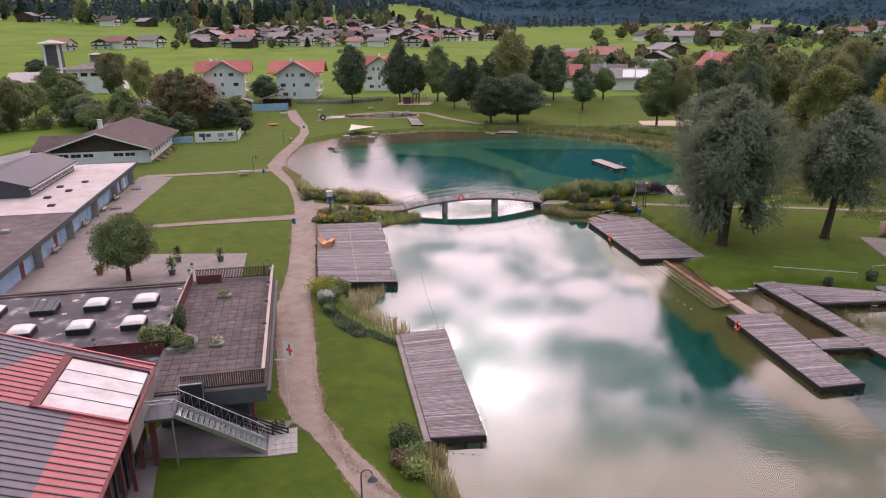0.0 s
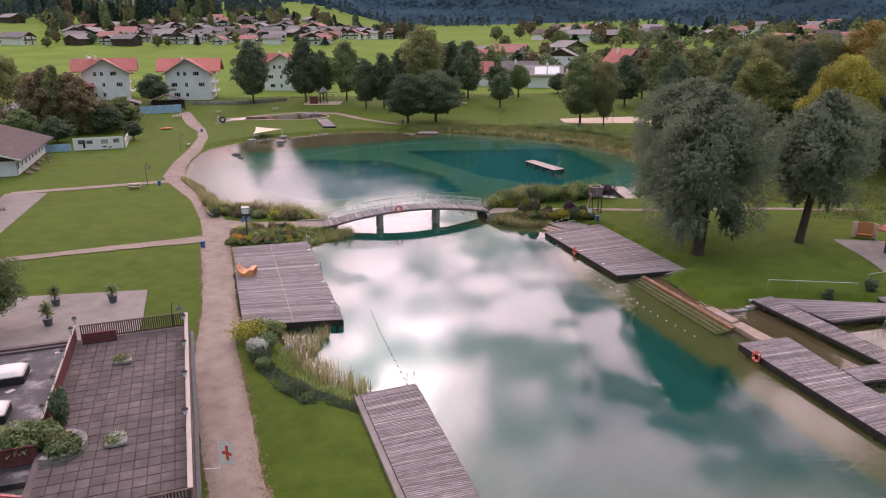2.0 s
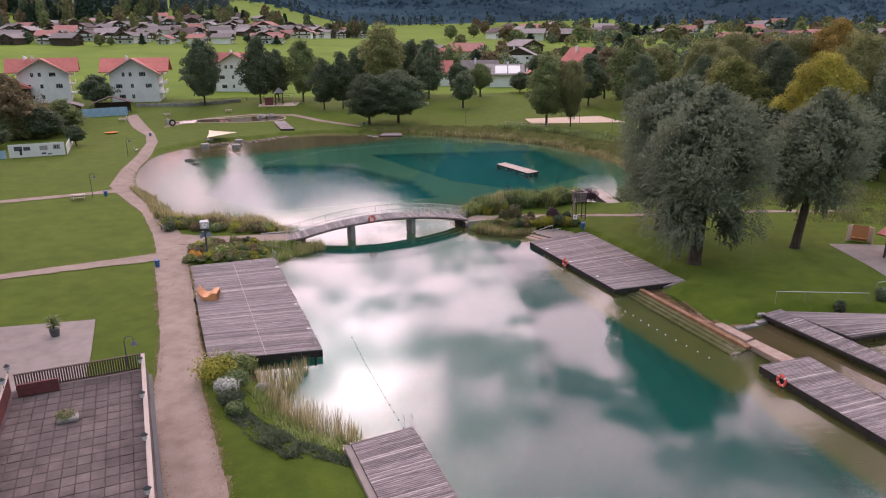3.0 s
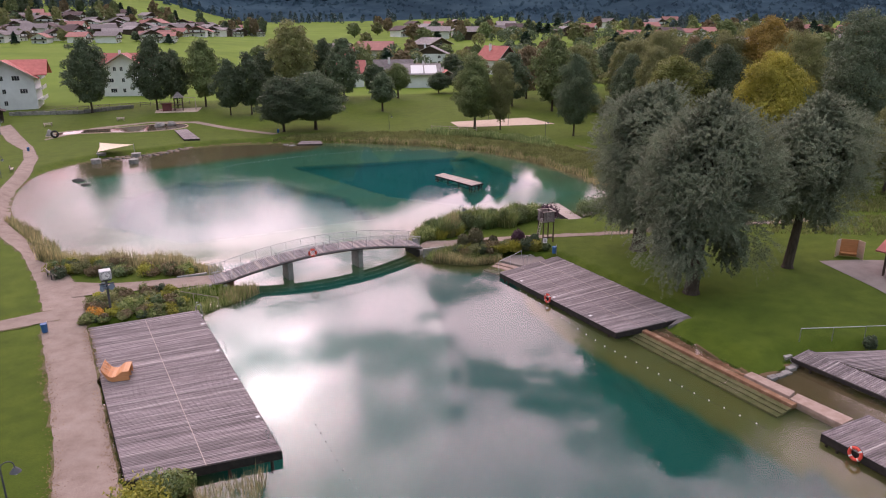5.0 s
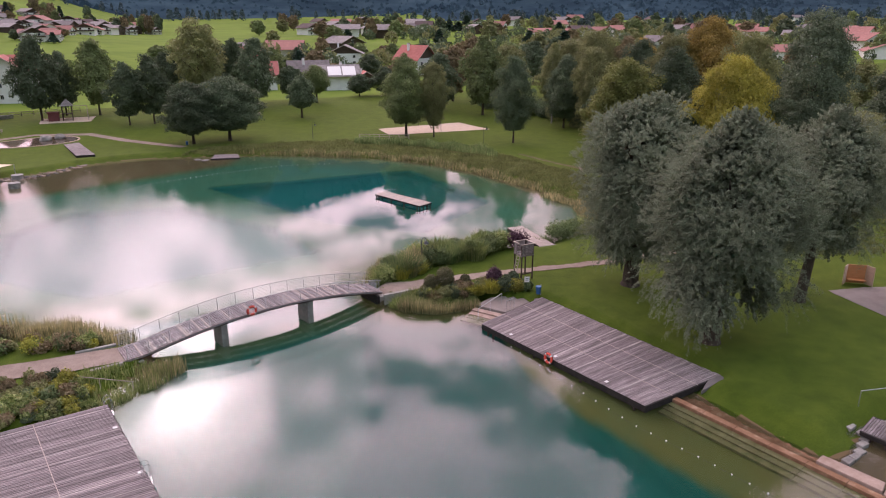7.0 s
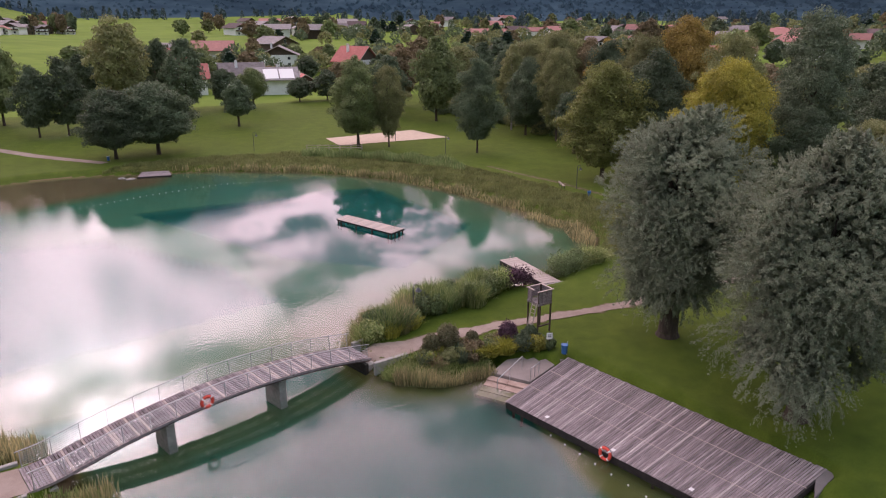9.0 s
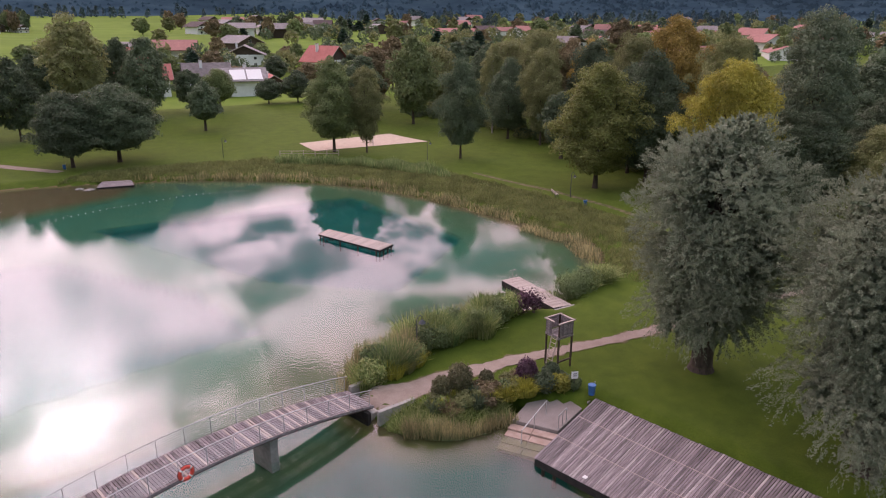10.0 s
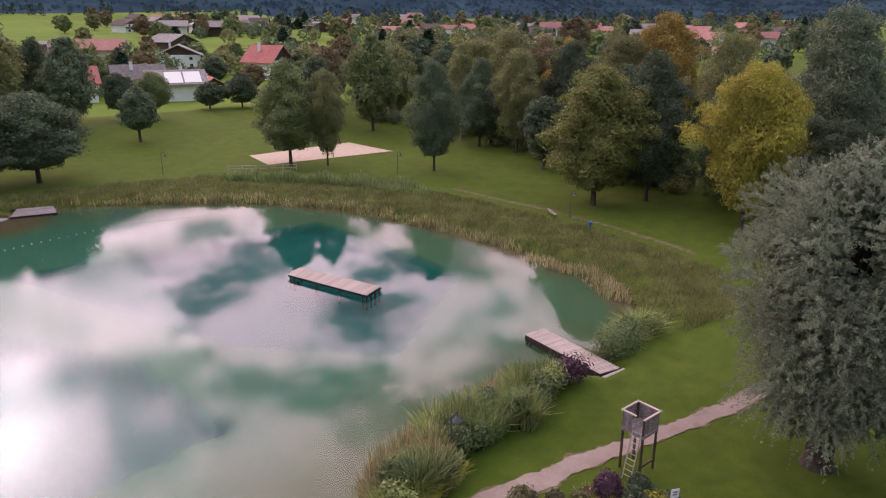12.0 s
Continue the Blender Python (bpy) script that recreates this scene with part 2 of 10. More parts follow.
CHROME = plain("stainless_steel", (0.70, 0.70, 0.70), rough=0.22, metal=1.0, k=0.05)
CONCRETE = surface("concrete", [(0.3, (0.26, 0.245, 0.225)), (0.7, (0.40, 0.38, 0.35))], scale=2.5, detail=9, rough=0.9, bump=0.25, big=0.25, big_scale=0.4)
STONE = surface("stone", [(0.3, (0.16, 0.15, 0.14)), (0.7, (0.38, 0.36, 0.33))], scale=2.0, detail=9, rough=0.9, bump=0.6, bump_scale=6, spread=0.2)
PLASTER = surface("white_plaster", [(0.3, (0.76, 0.76, 0.76)), (0.7, (0.86, 0.86, 0.86))], scale=0.7, detail=8, rough=0.9, big=0.08, big_scale=0.3, spread=0.06)
BLUEWALL = surface("blue_plaster", [(0.3, (0.27, 0.43, 0.60)), (0.7, (0.38, 0.54, 0.70))], scale=0.8, detail=8, rough=0.85, big=0.15, big_scale=0.3)
WHITE = plain("white_paint", (0.78, 0.77, 0.76), rough=0.5, k=0.06)
BLACK = plain("black_metal", (0.022, 0.023, 0.026), rough=0.5)
DARKGREY = plain("dark_grey_sheet", (0.075, 0.080, 0.09), rough=0.55, scale=1.5)
RED_ROOF = surface("red_tiles", [(0.3, (0.36, 0.105, 0.090)), (0.7, (0.48, 0.165, 0.140))], scale=1.2, detail=9, rough=0.8, spread=0.20, big=0.2, big_scale=0.2, bump=0.4, bump_scale=4, stretch=(1, 1, 1))
BROWN_ROOF = surface("brown_tiles", [(0.3, (0.052, 0.034, 0.034)), (0.7, (0.098, 0.064, 0.062))], scale=1.0, detail=9, rough=0.85, spread=0.12, big=0.25, big_scale=0.25, bump=0.3)
GREY_ROOF = surface("grey_roof", [(0.3, (0.12, 0.105, 0.105)), (0.7, (0.26, 0.235, 0.23))], scale=1.0, detail=8, rough=0.8, spread=0.4)
METAL_RED = plain("red_roof_sheet", (0.375, 0.086, 0.088), rough=0.45, scale=1.2, spread=0.12)
METAL_GREY = plain("grey_roof_sheet", (0.130, 0.112, 0.135), rough=0.5, scale=1.2, spread=0.10)
MEMBRANE = surface("white_membrane", [(0.3, (0.43, 0.365, 0.35)), (0.7, (0.56, 0.49, 0.47))], scale=0.7, detail=9, rough=0.7, big=0.22, big_scale=0.2)
FELT = surface("roofing_felt", [(0.32, (0.025, 0.022, 0.025)), (0.50, (0.046, 0.042, 0.046)), (0.57, (0.095, 0.086, 0.090)), (0.65, (0.26, 0.24, 0.24))], scale=0.62, detail=10, rough=0.6, big=0.35, big_scale=0.2, bump=0.2, fine=0.4)
TAR = surface("old_flat_roof", [(0.3, (0.075, 0.055, 0.055)), (0.7, (0.155, 0.120, 0.118))], scale=0.6, detail=10, rough=0.85, big=0.3, big_scale=0.2)
SKYPANEL = surface("rippled_skylight_sheet", [(0.3, (0.40, 0.36, 0.35)), (0.7, (0.62, 0.57, 0.56))], scale=0.8, detail=8, rough=0.35, bump=0.35, bump_scale=3, big=0.25, big_scale=0.6, spread=0.08)
DOME = plain("milky_dome", (0.72, 0.66, 0.63), rough=0.35, k=0.08)
RINGRED = plain("signal_red", (0.75, 0.085, 0.055), rough=0.45)
TERRACOTTA = plain("terracotta", (0.30, 0.13, 0.085), rough=0.8)
BINBLUE = plain("blue_plastic", (0.035, 0.13, 0.33), rough=0.45, spread=0.1)
CANVAS = plain("cream_canvas", (0.76, 0.62, 0.46), rough=0.8)
ORANGE = plain("orange_plastic", (0.70, 0.22, 0.03), rough=0.5)
LAMPGLASS = plain("lamp_glass", (0.62, 0.66, 0.66), rough=0.2)
RUBBER = plain("rubber", (0.02, 0.02, 0.02), rough=0.8)


def glass_material():
    m = bpy.data.materials.new("window_glass")
    m.use_nodes = True
    b = m.node_tree.nodes["Principled BSDF"]
    b.inputs["Base Color"].default_value = (0.030, 0.036, 0.042, 1)
    b.inputs["Roughness"].default_value, b.inputs["IOR"].default_value = 0.06, 1.5
    return m


GLASS = glass_material()


def bed_material():
    """The ponds' floor: brown silt in the shallows, pale green marl lower down, blue-green where it is deep."""
    m = bpy.data.materials.new("pond_bed")
    m.use_nodes = True
    t = m.node_tree
    b = t.nodes["Principled BSDF"]
    geo = t.nodes.new("ShaderNodeNewGeometry")
    sep = t.nodes.new("ShaderNodeSeparateXYZ")
    t.links.new(geo.outputs["Position"], sep.inputs[0])
    nz = t.nodes.new("ShaderNodeTexNoise")
    nz.inputs["Scale"].default_value, nz.inputs["Detail"].default_value = 0.35, 7.0
    t.links.new(geo.outputs["Position"], nz.inputs["Vector"])
    dep = math_node(t, "MULTIPLY", sep.outputs[2], -1 / 4.0)
    dep = math_node(t, "ADD", dep, math_node(t, "MULTIPLY", math_node(t, "SUBTRACT", nz.outputs[0], 0.5), 0.10))
    col = ramp_node(t, dep, [(0.0, (0.20, 0.14, 0.09)), (0.09, (0.15, 0.13, 0.07)), (0.20, (0.085, 0.170, 0.095)), (0.32, (0.050, 0.190, 0.135)), (0.55, (0.022, 0.165, 0.135)), (0.85, (0.012, 0.130, 0.118))])
    # the near pond has a darker, more olive silt than the far one
    near = ramp_node(t, dep, [(0.0, (0.17, 0.12, 0.07)), (0.09, (0.14, 0.115, 0.05)), (0.20, (0.125, 0.132, 0.044)), (0.27, (0.098, 0.130, 0.055)), (0.42, (0.026, 0.122, 0.092)), (0.85, (0.015, 0.104, 0.090))])
    pond = t.nodes.new("ShaderNodeMix")
    pond.data_type = "RGBA"
    t.links.new(math_node(t, "MULTIPLY", math_node(t, "SUBTRACT", sep.outputs[1], 100.0), 0.07, True), pond.inputs["Factor"])
    marl = t.nodes.new("ShaderNodeMix")
    marl.data_type = "RGBA"
    t.links.new(math_node(t, "MULTIPLY", math_node(t, "SUBTRACT", 49.0, math_node(t, "ADD", sep.outputs[1], math_node(t, "MULTIPLY", nz.outputs[0], 6.0))), 0.07, True), marl.inputs["Factor"])
    marl.inputs[7].default_value = (0.235, 0.215, 0.155, 1)
    t.links.new(near, marl.inputs[6])
    t.links.new(marl.outputs[2], pond.inputs[6]), t.links.new(col, pond.inputs[7])
    t.links.new(pond.outputs[2], b.inputs["Base Color"])
    b.inputs["Roughness"].default_value, b.inputs["Specular IOR Level"].default_value = 1.0, 0.0
    return m


BED = bed_material()


def water_material():
    """Clear water: mirror and see-through by its refractive index, with faint wind ripples."""
    m = bpy.data.materials.new("pond_water")
    m.use_nodes = True
    t = m.node_tree
    b = t.nodes["Principled BSDF"]
    b.inputs["Base Color"].default_value = (0.86, 0.97, 0.94, 1)
    b.inputs["Roughness"].default_value = 0.0
    b.inputs["IOR"].default_value = WATER_IOR
    b.inputs["Transmission Weight"].default_value = 1.0
    geo = t.nodes.new("ShaderNodeNewGeometry")
    mp = t.nodes.new("ShaderNodeMapping")
    mp.inputs["Scale"].default_value = (0.8, 1.35, 1.0)
    t.links.new(geo.outputs["Position"], mp.inputs[0])
    n1 = t.nodes.new("ShaderNodeTexNoise")
    n1.inputs["Scale"].default_value, n1.inputs["Detail"].default_value = 1.7, 3.0
    t.links.new(mp.outputs[0], n1.inputs["Vector"])
    n2 = t.nodes.new("ShaderNodeTexNoise")
    n2.inputs["Scale"].default_value, n2.inputs["Detail"].default_value = 0.055, 2.0
    t.links.new(geo.outputs["Position"], n2.inputs["Vector"])
    breeze = ramp_node(t, n2.outputs[0], [(0.42, (0.12, 0.12, 0.12)), (0.62, (1, 1, 1))])
    # a steady breeze roughens the open west side of the far pond
    sp = t.nodes.new("ShaderNodeSeparateXYZ")
    t.links.new(geo.outputs["Position"], sp.inputs[0])
    west = math_node(t, "MULTIPLY", math_node(t, "SUBTRACT", 10.0, sp.outputs[0]), 0.045, True)
    north = math_node(t, "MULTIPLY", math_node(t, "SUBTRACT", sp.outputs[1], 104.0), 0.05, True)
    breeze = math_node(t, "ADD", breeze, math_node(t, "MULTIPLY", math_node(t, "MULTIPLY", west, north), WEST_RIPPLE))
    bp = t.nodes.new("ShaderNodeBump")
    bp.inputs["Distance"].default_value = 0.02
    t.links.new(math_node(t, "MULTIPLY", breeze, WATER_RIPPLE), bp.inputs["Strength"])
    t.links.new(n1.outputs[0], bp.inputs["Height"])
    # gusts: patches of short wavelets that run in curved lines
    wv = t.nodes.new("ShaderNodeTexWave")
    wv.wave_profile = "SIN"
    wv.inputs["Scale"].default_value, wv.inputs["Distortion"].default_value = 0.90, 12.0
    wv.inputs["Detail"].default_value, wv.inputs["Detail Scale"].default_value = 2.0, 0.10
    turn = t.nodes.new("ShaderNodeMapping")
    turn.inputs["Rotation"].default_value = (0, 0, radians(62))
    t.links.new(geo.outputs["Position"], turn.inputs[0]), t.links.new(turn.outputs[0], wv.inputs["Vector"])
    n3 = t.nodes.new("ShaderNodeTexNoise")
    n3.inputs["Scale"].default_value, n3.inputs["Detail"].default_value = 0.11, 4.0
    t.links.new(geo.outputs["Position"], n3.inputs["Vector"])
    gust = ramp_node(t, n3.outputs[0], [(0.50, (0, 0, 0)), (0.66, (1, 1, 1))])
    b2 = t.nodes.new("ShaderNodeBump")
    b2.inputs["Distance"].default_value = 0.02
    t.links.new(math_node(t, "MULTIPLY", gust, 0.035), b2.inputs["Strength"])
    t.links.new(wv.outputs["Fac"], b2.inputs["Height"]), t.links.new(bp.outputs[0], b2.inputs["Normal"])
    t.links.new(b2.outputs[0], b.inputs["Normal"])
    return m


WATER_IOR, WATER_RIPPLE, WEST_RIPPLE = 1.48, 0.36, 2.2
WATER = water_material()

WILLOW = foliage("willow_leaves", (0.220, 0.250, 0.167), (0.250, 0.284, 0.190), (0.295, 0.335, 0.224), trans=0.34, spread=0.05)
LEAF_DARK = foliage("dark_leaves", (0.104, 0.136, 0.077), (0.124, 0.162, 0.092), (0.155, 0.203, 0.115), trans=0.34)
LEAF_MID = foliage("green_leaves", (0.172, 0.210, 0.087), (0.205, 0.250, 0.104), (0.256, 0.312, 0.130), trans=0.34)
LEAF_OLIVE = foliage("olive_leaves", (0.202, 0.210, 0.091), (0.240, 0.250, 0.108), (0.300, 0.312, 0.135), trans=0.34)
LEAF_YELLOW = foliage("yellow_leaves", (0.280, 0.258, 0.048), (0.350, 0.322, 0.060), (0.420, 0.386, 0.072), trans=0.36)
LEAF_RUST = foliage("rusty_leaves", (0.184, 0.144, 0.080), (0.230, 0.180, 0.100), (0.299, 0.234, 0.130), trans=0.25)
LEAF_GOLD = foliage("gilded_leaves", (0.184, 0.197, 0.061), (0.236, 0.252, 0.078), (0.307, 0.328, 0.101), trans=0.34)
LEAF_AMBER = foliage("amber_leaves", (0.276, 0.204, 0.054), (0.345, 0.255, 0.068), (0.431, 0.319, 0.085), trans=0.36)
LEAF_GREY = foliage("greygreen_leaves", (0.143, 0.181, 0.109), (0.170, 0.215, 0.130), (0.213, 0.269, 0.163), trans=0.34)
LEAF_PURPLE = foliage("purple_leaves", (0.057, 0.027, 0.046), (0.104, 0.049, 0.076), (0.162, 0.085, 0.114), trans=0.15)
CONIFER = foliage("conifer_needles", (0.022, 0.046, 0.030), (0.038, 0.072, 0.046), (0.062, 0.102, 0.064), trans=0.1)
SHRUB = foliage("shrub_leaves", (0.129, 0.168, 0.072), (0.165, 0.215, 0.092), (0.231, 0.301, 0.129), trans=0.30)
FLOWER_ORANGE = foliage("orange_flowers", (0.42, 0.19, 0.035), (0.58, 0.29, 0.05), (0.70, 0.42, 0.08), trans=0.2)
BOXBUSH = foliage("clipped_bush_leaves", (0.120, 0.118, 0.058), (0.165, 0.158, 0.078), (0.215, 0.200, 0.100), trans=0.25)
REED = foliage("reeds", (0.187, 0.200, 0.098), (0.365, 0.348, 0.179), (0.641, 0.528, 0.281), trans=0.5, spread=0.1)
REED_GREEN = foliage("green_reeds", (0.116, 0.189, 0.068), (0.232, 0.312, 0.115), (0.420, 0.450, 0.216), trans=0.5, spread=0.1)
SEDGE = foliage("sedge", (0.147, 0.205, 0.067), (0.285, 0.343, 0.113), (0.454, 0.466, 0.206), trans=0.38, spread=0.1)
WHITEFLOWER = foliage("pale_flowers", (0.405, 0.432, 0.365), (0.675, 0.675, 0.594), (0.750, 0.750, 0.750), trans=0.2)
GOLDSHRUB = foliage("golden_shrub", (0.267, 0.281, 0.055), (0.347, 0.338, 0.059), (0.487, 0.459, 0.088), trans=0.3)
# haze over the distant belts is mixed into these bluish needle colours
HAZED_NEEDLES = foliage("hazed_needles", (0.070, 0.108, 0.120), (0.088, 0.132, 0.142), (0.110, 0.156, 0.160), trans=0.3)
BELT_GRASS = foliage("belt_grass", (0.150, 0.175, 0.062), (0.205, 0.228, 0.080), (0.290, 0.290, 0.120), trans=0.4, spread=0.05)
ROUGH_GRASS = surface("rough_grass", [(0.30, (0.062, 0.078, 0.018)), (0.50, (0.088, 0.100, 0.026)), (0.72, (0.120, 0.122, 0.040))], scale=0.5, detail=9, rough=0.95, bump=0.5, bump_scale=10, big=0.25, big_scale=0.08, world=True, spec=0.1, fine=0.3)
DARK_STONE = surface("dark_stone", [(0.3, (0.055, 0.050, 0.046)), (0.7, (0.14, 0.128, 0.115))], scale=2.0, detail=9, rough=0.8, bump=0.6, bump_scale=6, spread=0.2)
MUD_STONE = surface("mud_stone", [(0.3, (0.16, 0.115, 0.085)), (0.7, (0.34, 0.265, 0.21))], scale=2.0, detail=9, rough=0.9, bump=0.5, bump_scale=6, spread=0.3)
# near-black brown for the deck edge beams and the bank wall
DARK_TIMBER = surface("dark_timber", [(0.3, (0.014, 0.011, 0.010)), (0.7, (0.040, 0.032, 0.028))], scale=3, rough=0.8, bump=0.2)

# ---- building helpers ----
def add_box(bm, x0, x1, y0, y1, z0, z1, m=None):
    r = bmesh.ops.create_cube(bm, size=1.0)
    for v in r["verts"]:
        v.co = Vector(((x0 + x1) / 2 + v.co.x * (x1 - x0), (y0 + y1) / 2 + v.co.y * (y1 - y0), (z0 + z1) / 2 + v.co.z * (z1 - z0)))
        if m is not None:
            v.co = m @ v.co
    return r["verts"]


def add_cyl(bm, p, q, r0, r1=None, n=10, caps=True):
    """A round bar from p to q."""
    p, q = Vector(p), Vector(q)
    r1 = r0 if r1 is None else r1
    d = q - p
    rot = d.to_track_quat("Z", "Y").to_matrix()
    a, b = [], []
    for k in range(n):
        c = Vector((math.cos(2 * math.pi * k / n), math.sin(2 * math.pi * k / n), 0))
        a.append(bm.verts.new(p + rot @ (c * r0)))
        b.append(bm.verts.new(q + rot @ (c * r1)))
    for k in range(n):
        bm.faces.new((a[k], a[(k + 1) % n], b[(k + 1) % n], b[k]))
    if caps:
        bm.faces.new(list(reversed(a)))
        bm.faces.new(b)


def add_tube(bm, pts, r, n=8):
    """One bent bar through the points."""
    pts = [Vector(p) for p in pts]
    rings = []
    for k, p in enumerate(pts):
        d = (pts[min(k + 1, len(pts) - 1)] - pts[max(k - 1, 0)]).normalized()
        rot = d.to_track_quat("Z", "Y").to_matrix()
        rings.append([bm.verts.new(p + rot @ Vector((r * math.cos(2 * math.pi * j / n), r * math.sin(2 * math.pi * j / n), 0))) for j in range(n)])
    for a, b in zip(rings, rings[1:]):
        off = min(range(n), key=lambda o: sum((a[j].co - b[(j + o) % n].co).length_squared for j in range(n)))
        for j in range(n):
            bm.faces.new((a[j], a[(j + 1) % n], b[(j + 1 + off) % n], b[(j + off) % n]))
    bm.faces.new(rings[0][::-1])
    bm.faces.new(rings[-1])


def add_prism(bm, poly, z0, z1):
    """An upright slab on a plan polygon (counter-clockwise)."""
    lo = [bm.verts.new((x, y, z0)) for x, y in poly]
    hi = [bm.verts.new((x, y, z1)) for x, y in poly]
    bm.faces.new(hi)
    bm.faces.new(list(reversed(lo)))
    for k in range(len(poly)):
        j = (k + 1) % len(poly)
        bm.faces.new((lo[k], lo[j], hi[j], hi[k]))


def add_quad(bm, a, b, c, d):
    return bm.faces.new([bm.verts.new(v) for v in (a, b, c, d)])


def bevel_all(bm, w, seg=1):
    bmesh.ops.bevel(bm, geom=list(bm.edges), offset=w, segments=seg, affect="EDGES", profile=0.6)


def mesh_of(bm, name, material):
    me = bpy.data.meshes.new(name)
    bmesh.ops.recalc_face_normals(bm, faces=list(bm.faces))
    bm.to_mesh(me)
    bm.free()
    for mm in (material if isinstance(material, (list, tuple)) else [material]):
        me.materials.append(mm)
    return me


def part(name, bm, material, parent, label="", m=None):
    ob = new(name, mesh_of(bm, name, material))
    ob.parent = parent
    if m is not None:
        ob.matrix_local = m
    if label:
        tagged(ob, label)
    return ob


def piece(name, me, parent, m):
    """A repeat that shares its mesh."""
    ob = new(name, me)
    ob.parent = parent
    ob.matrix_local = m
    return ob


def thing(name, label, category, m=None, group="", kind=""):
    ob = new(name)
    ob.empty_display_size = 0.3
    tagged(ob, label, category, group, kind)
    if m is not None:
        ob.matrix_world = m
    return ob


def solo(name, bm, material, label, category, m=None, group="", kind="", smooth=False):
    ob = new(name, mesh_of(bm, name, material))
    tagged(ob, label, category, group, kind)
    if m is not None:
        ob.matrix_world = m
    if smooth:
        for p in ob.data.polygons:
            p.use_smooth = True
    return ob


def quads_mesh(name, verts, material, per=4):
    """A mesh of many loose quads or triangles from an array of corners."""
    verts = np.asarray(verts, dtype=np.float32).reshape(-1, 3)
    n = len(verts) // per
    me = bpy.data.meshes.new(name)
    me.vertices.add(len(verts))
    me.vertices.foreach_set("co", verts.ravel())
    me.loops.add(n * per)
    me.loops.foreach_set("vertex_index", np.arange(n * per, dtype=np.int32))
    me.polygons.add(n)
    me.polygons.foreach_set("loop_start", np.arange(0, n * per, per, dtype=np.int32))
    me.update(calc_edges=True)
    me.materials.append(material)
    return me


def inside(px, py, poly):
    """Which points lie in a plan polygon."""
    res = np.zeros(px.shape, bool)
    n = len(poly)
    for k in range(n):
        (x0, y0), (x1, y1) = poly[k], poly[(k + 1) % n]
        c = ((y0 > py) != (y1 > py)) & (px < (x1 - x0) * (py - y0) / ((y1 - y0) or 1e-9) + x0)
        res ^= c
    return res


def edge_distance(px, py, poly, closed=True):
    d = np.full(px.shape, 1e9)
    n = len(poly)
    for k in range(n if closed else n - 1):
        (x0, y0), (x1, y1) = poly[k], poly[(k + 1) % n]
        dx, dy = x1 - x0, y1 - y0
        u = np.clip(((px - x0) * dx + (py - y0) * dy) / max(dx * dx + dy * dy, 1e-9), 0, 1)
        d = np.minimum(d, np.hypot(px - x0 - u * dx, py - y0 - u * dy))
    return d


def smoothed(poly, times=2):
    """Corner cutting of a closed plan line."""
    for _ in range(times):
        out = []
        for (x0, y0), (x1, y1) in zip(poly, poly[1:] + poly[:1]):
            out += [(0.75 * x0 + 0.25 * x1, 0.75 * y0 + 0.25 * y1), (0.25 * x0 + 0.75 * x1, 0.25 * y0 + 0.75 * y1)]
        poly = out
    return poly


def sstep(a, b, x):
    u = np.clip((x - a) / (b - a), 0, 1)
    return u * u * (3 - 2 * u)


# ---- the ground: one sheet from the pond floors to the mountain ----
SHORE = smoothed([
    (3.5, 24), (1.4, 33.2), (0.1, 35.8), (-0.5, 38.6), (-3.9, 53.6), (-6.5, 56.0), (-8.6, 59), (-10.4, 64.1), (-13.3, 66.5), (-14.6, 76), (-14.6, 87),
    (-11.6, 89.2), (-11.0, 91.5), (-8.4, 93.6), (-8.6, 96), (-10.2, 99.4), (-13, 101.6), (-18, 104), (-23.4, 106.5), (-26.5, 110.5), (-28.4, 117.1),
    (-33.8, 129.5), (-36.1, 137.3), (-37.6, 150), (-37.0, 161), (-32.5, 169), (-27.7, 173.5), (-18.9, 177), (-13.9, 181), (-5, 183), (4, 180.5),
    (11.5, 178.5), (21.5, 174), (33.5, 165.5), (40.5, 156), (43.8, 147), (45.6, 138.5), (47, 130.4), (48.3, 123.6), (49, 119.8), (48.3, 116.0),
    (44.8, 112.0), (41.3, 109.8), (37, 108.8), (33.6, 106.2), (29.6, 107.6), (26.4, 108.4), (21.7, 108.3), (17.3, 107.0), (15.2, 105.6), (12.7, 104.0),
    (11.7, 101.5), (11.5, 99), (12.6, 96.8), (15.1, 95.2), (18.4, 94.6), (20.2, 92.4), (21.8, 89), (24.3, 77), (24.8, 74), (25.6, 67.4), (26.6, 65.6),
    (29.0, 66.6), (32.0, 67.2), (36, 65.8), (42, 63.5), (60, 60), (85, 56), (85, 20), (40, 10), (10, 14)], 1)
# the deep basins of the far pond, with a bank between them
BASIN_A = [(3.5, 153.5), (36, 152.5), (38, 128), (24, 118), (14.5, 127.5)]
BASIN_B = [(-15, 146.5), (-1.5, 143), (8, 127.5), (10, 116), (-12, 112), (-22, 122), (-22, 138)]


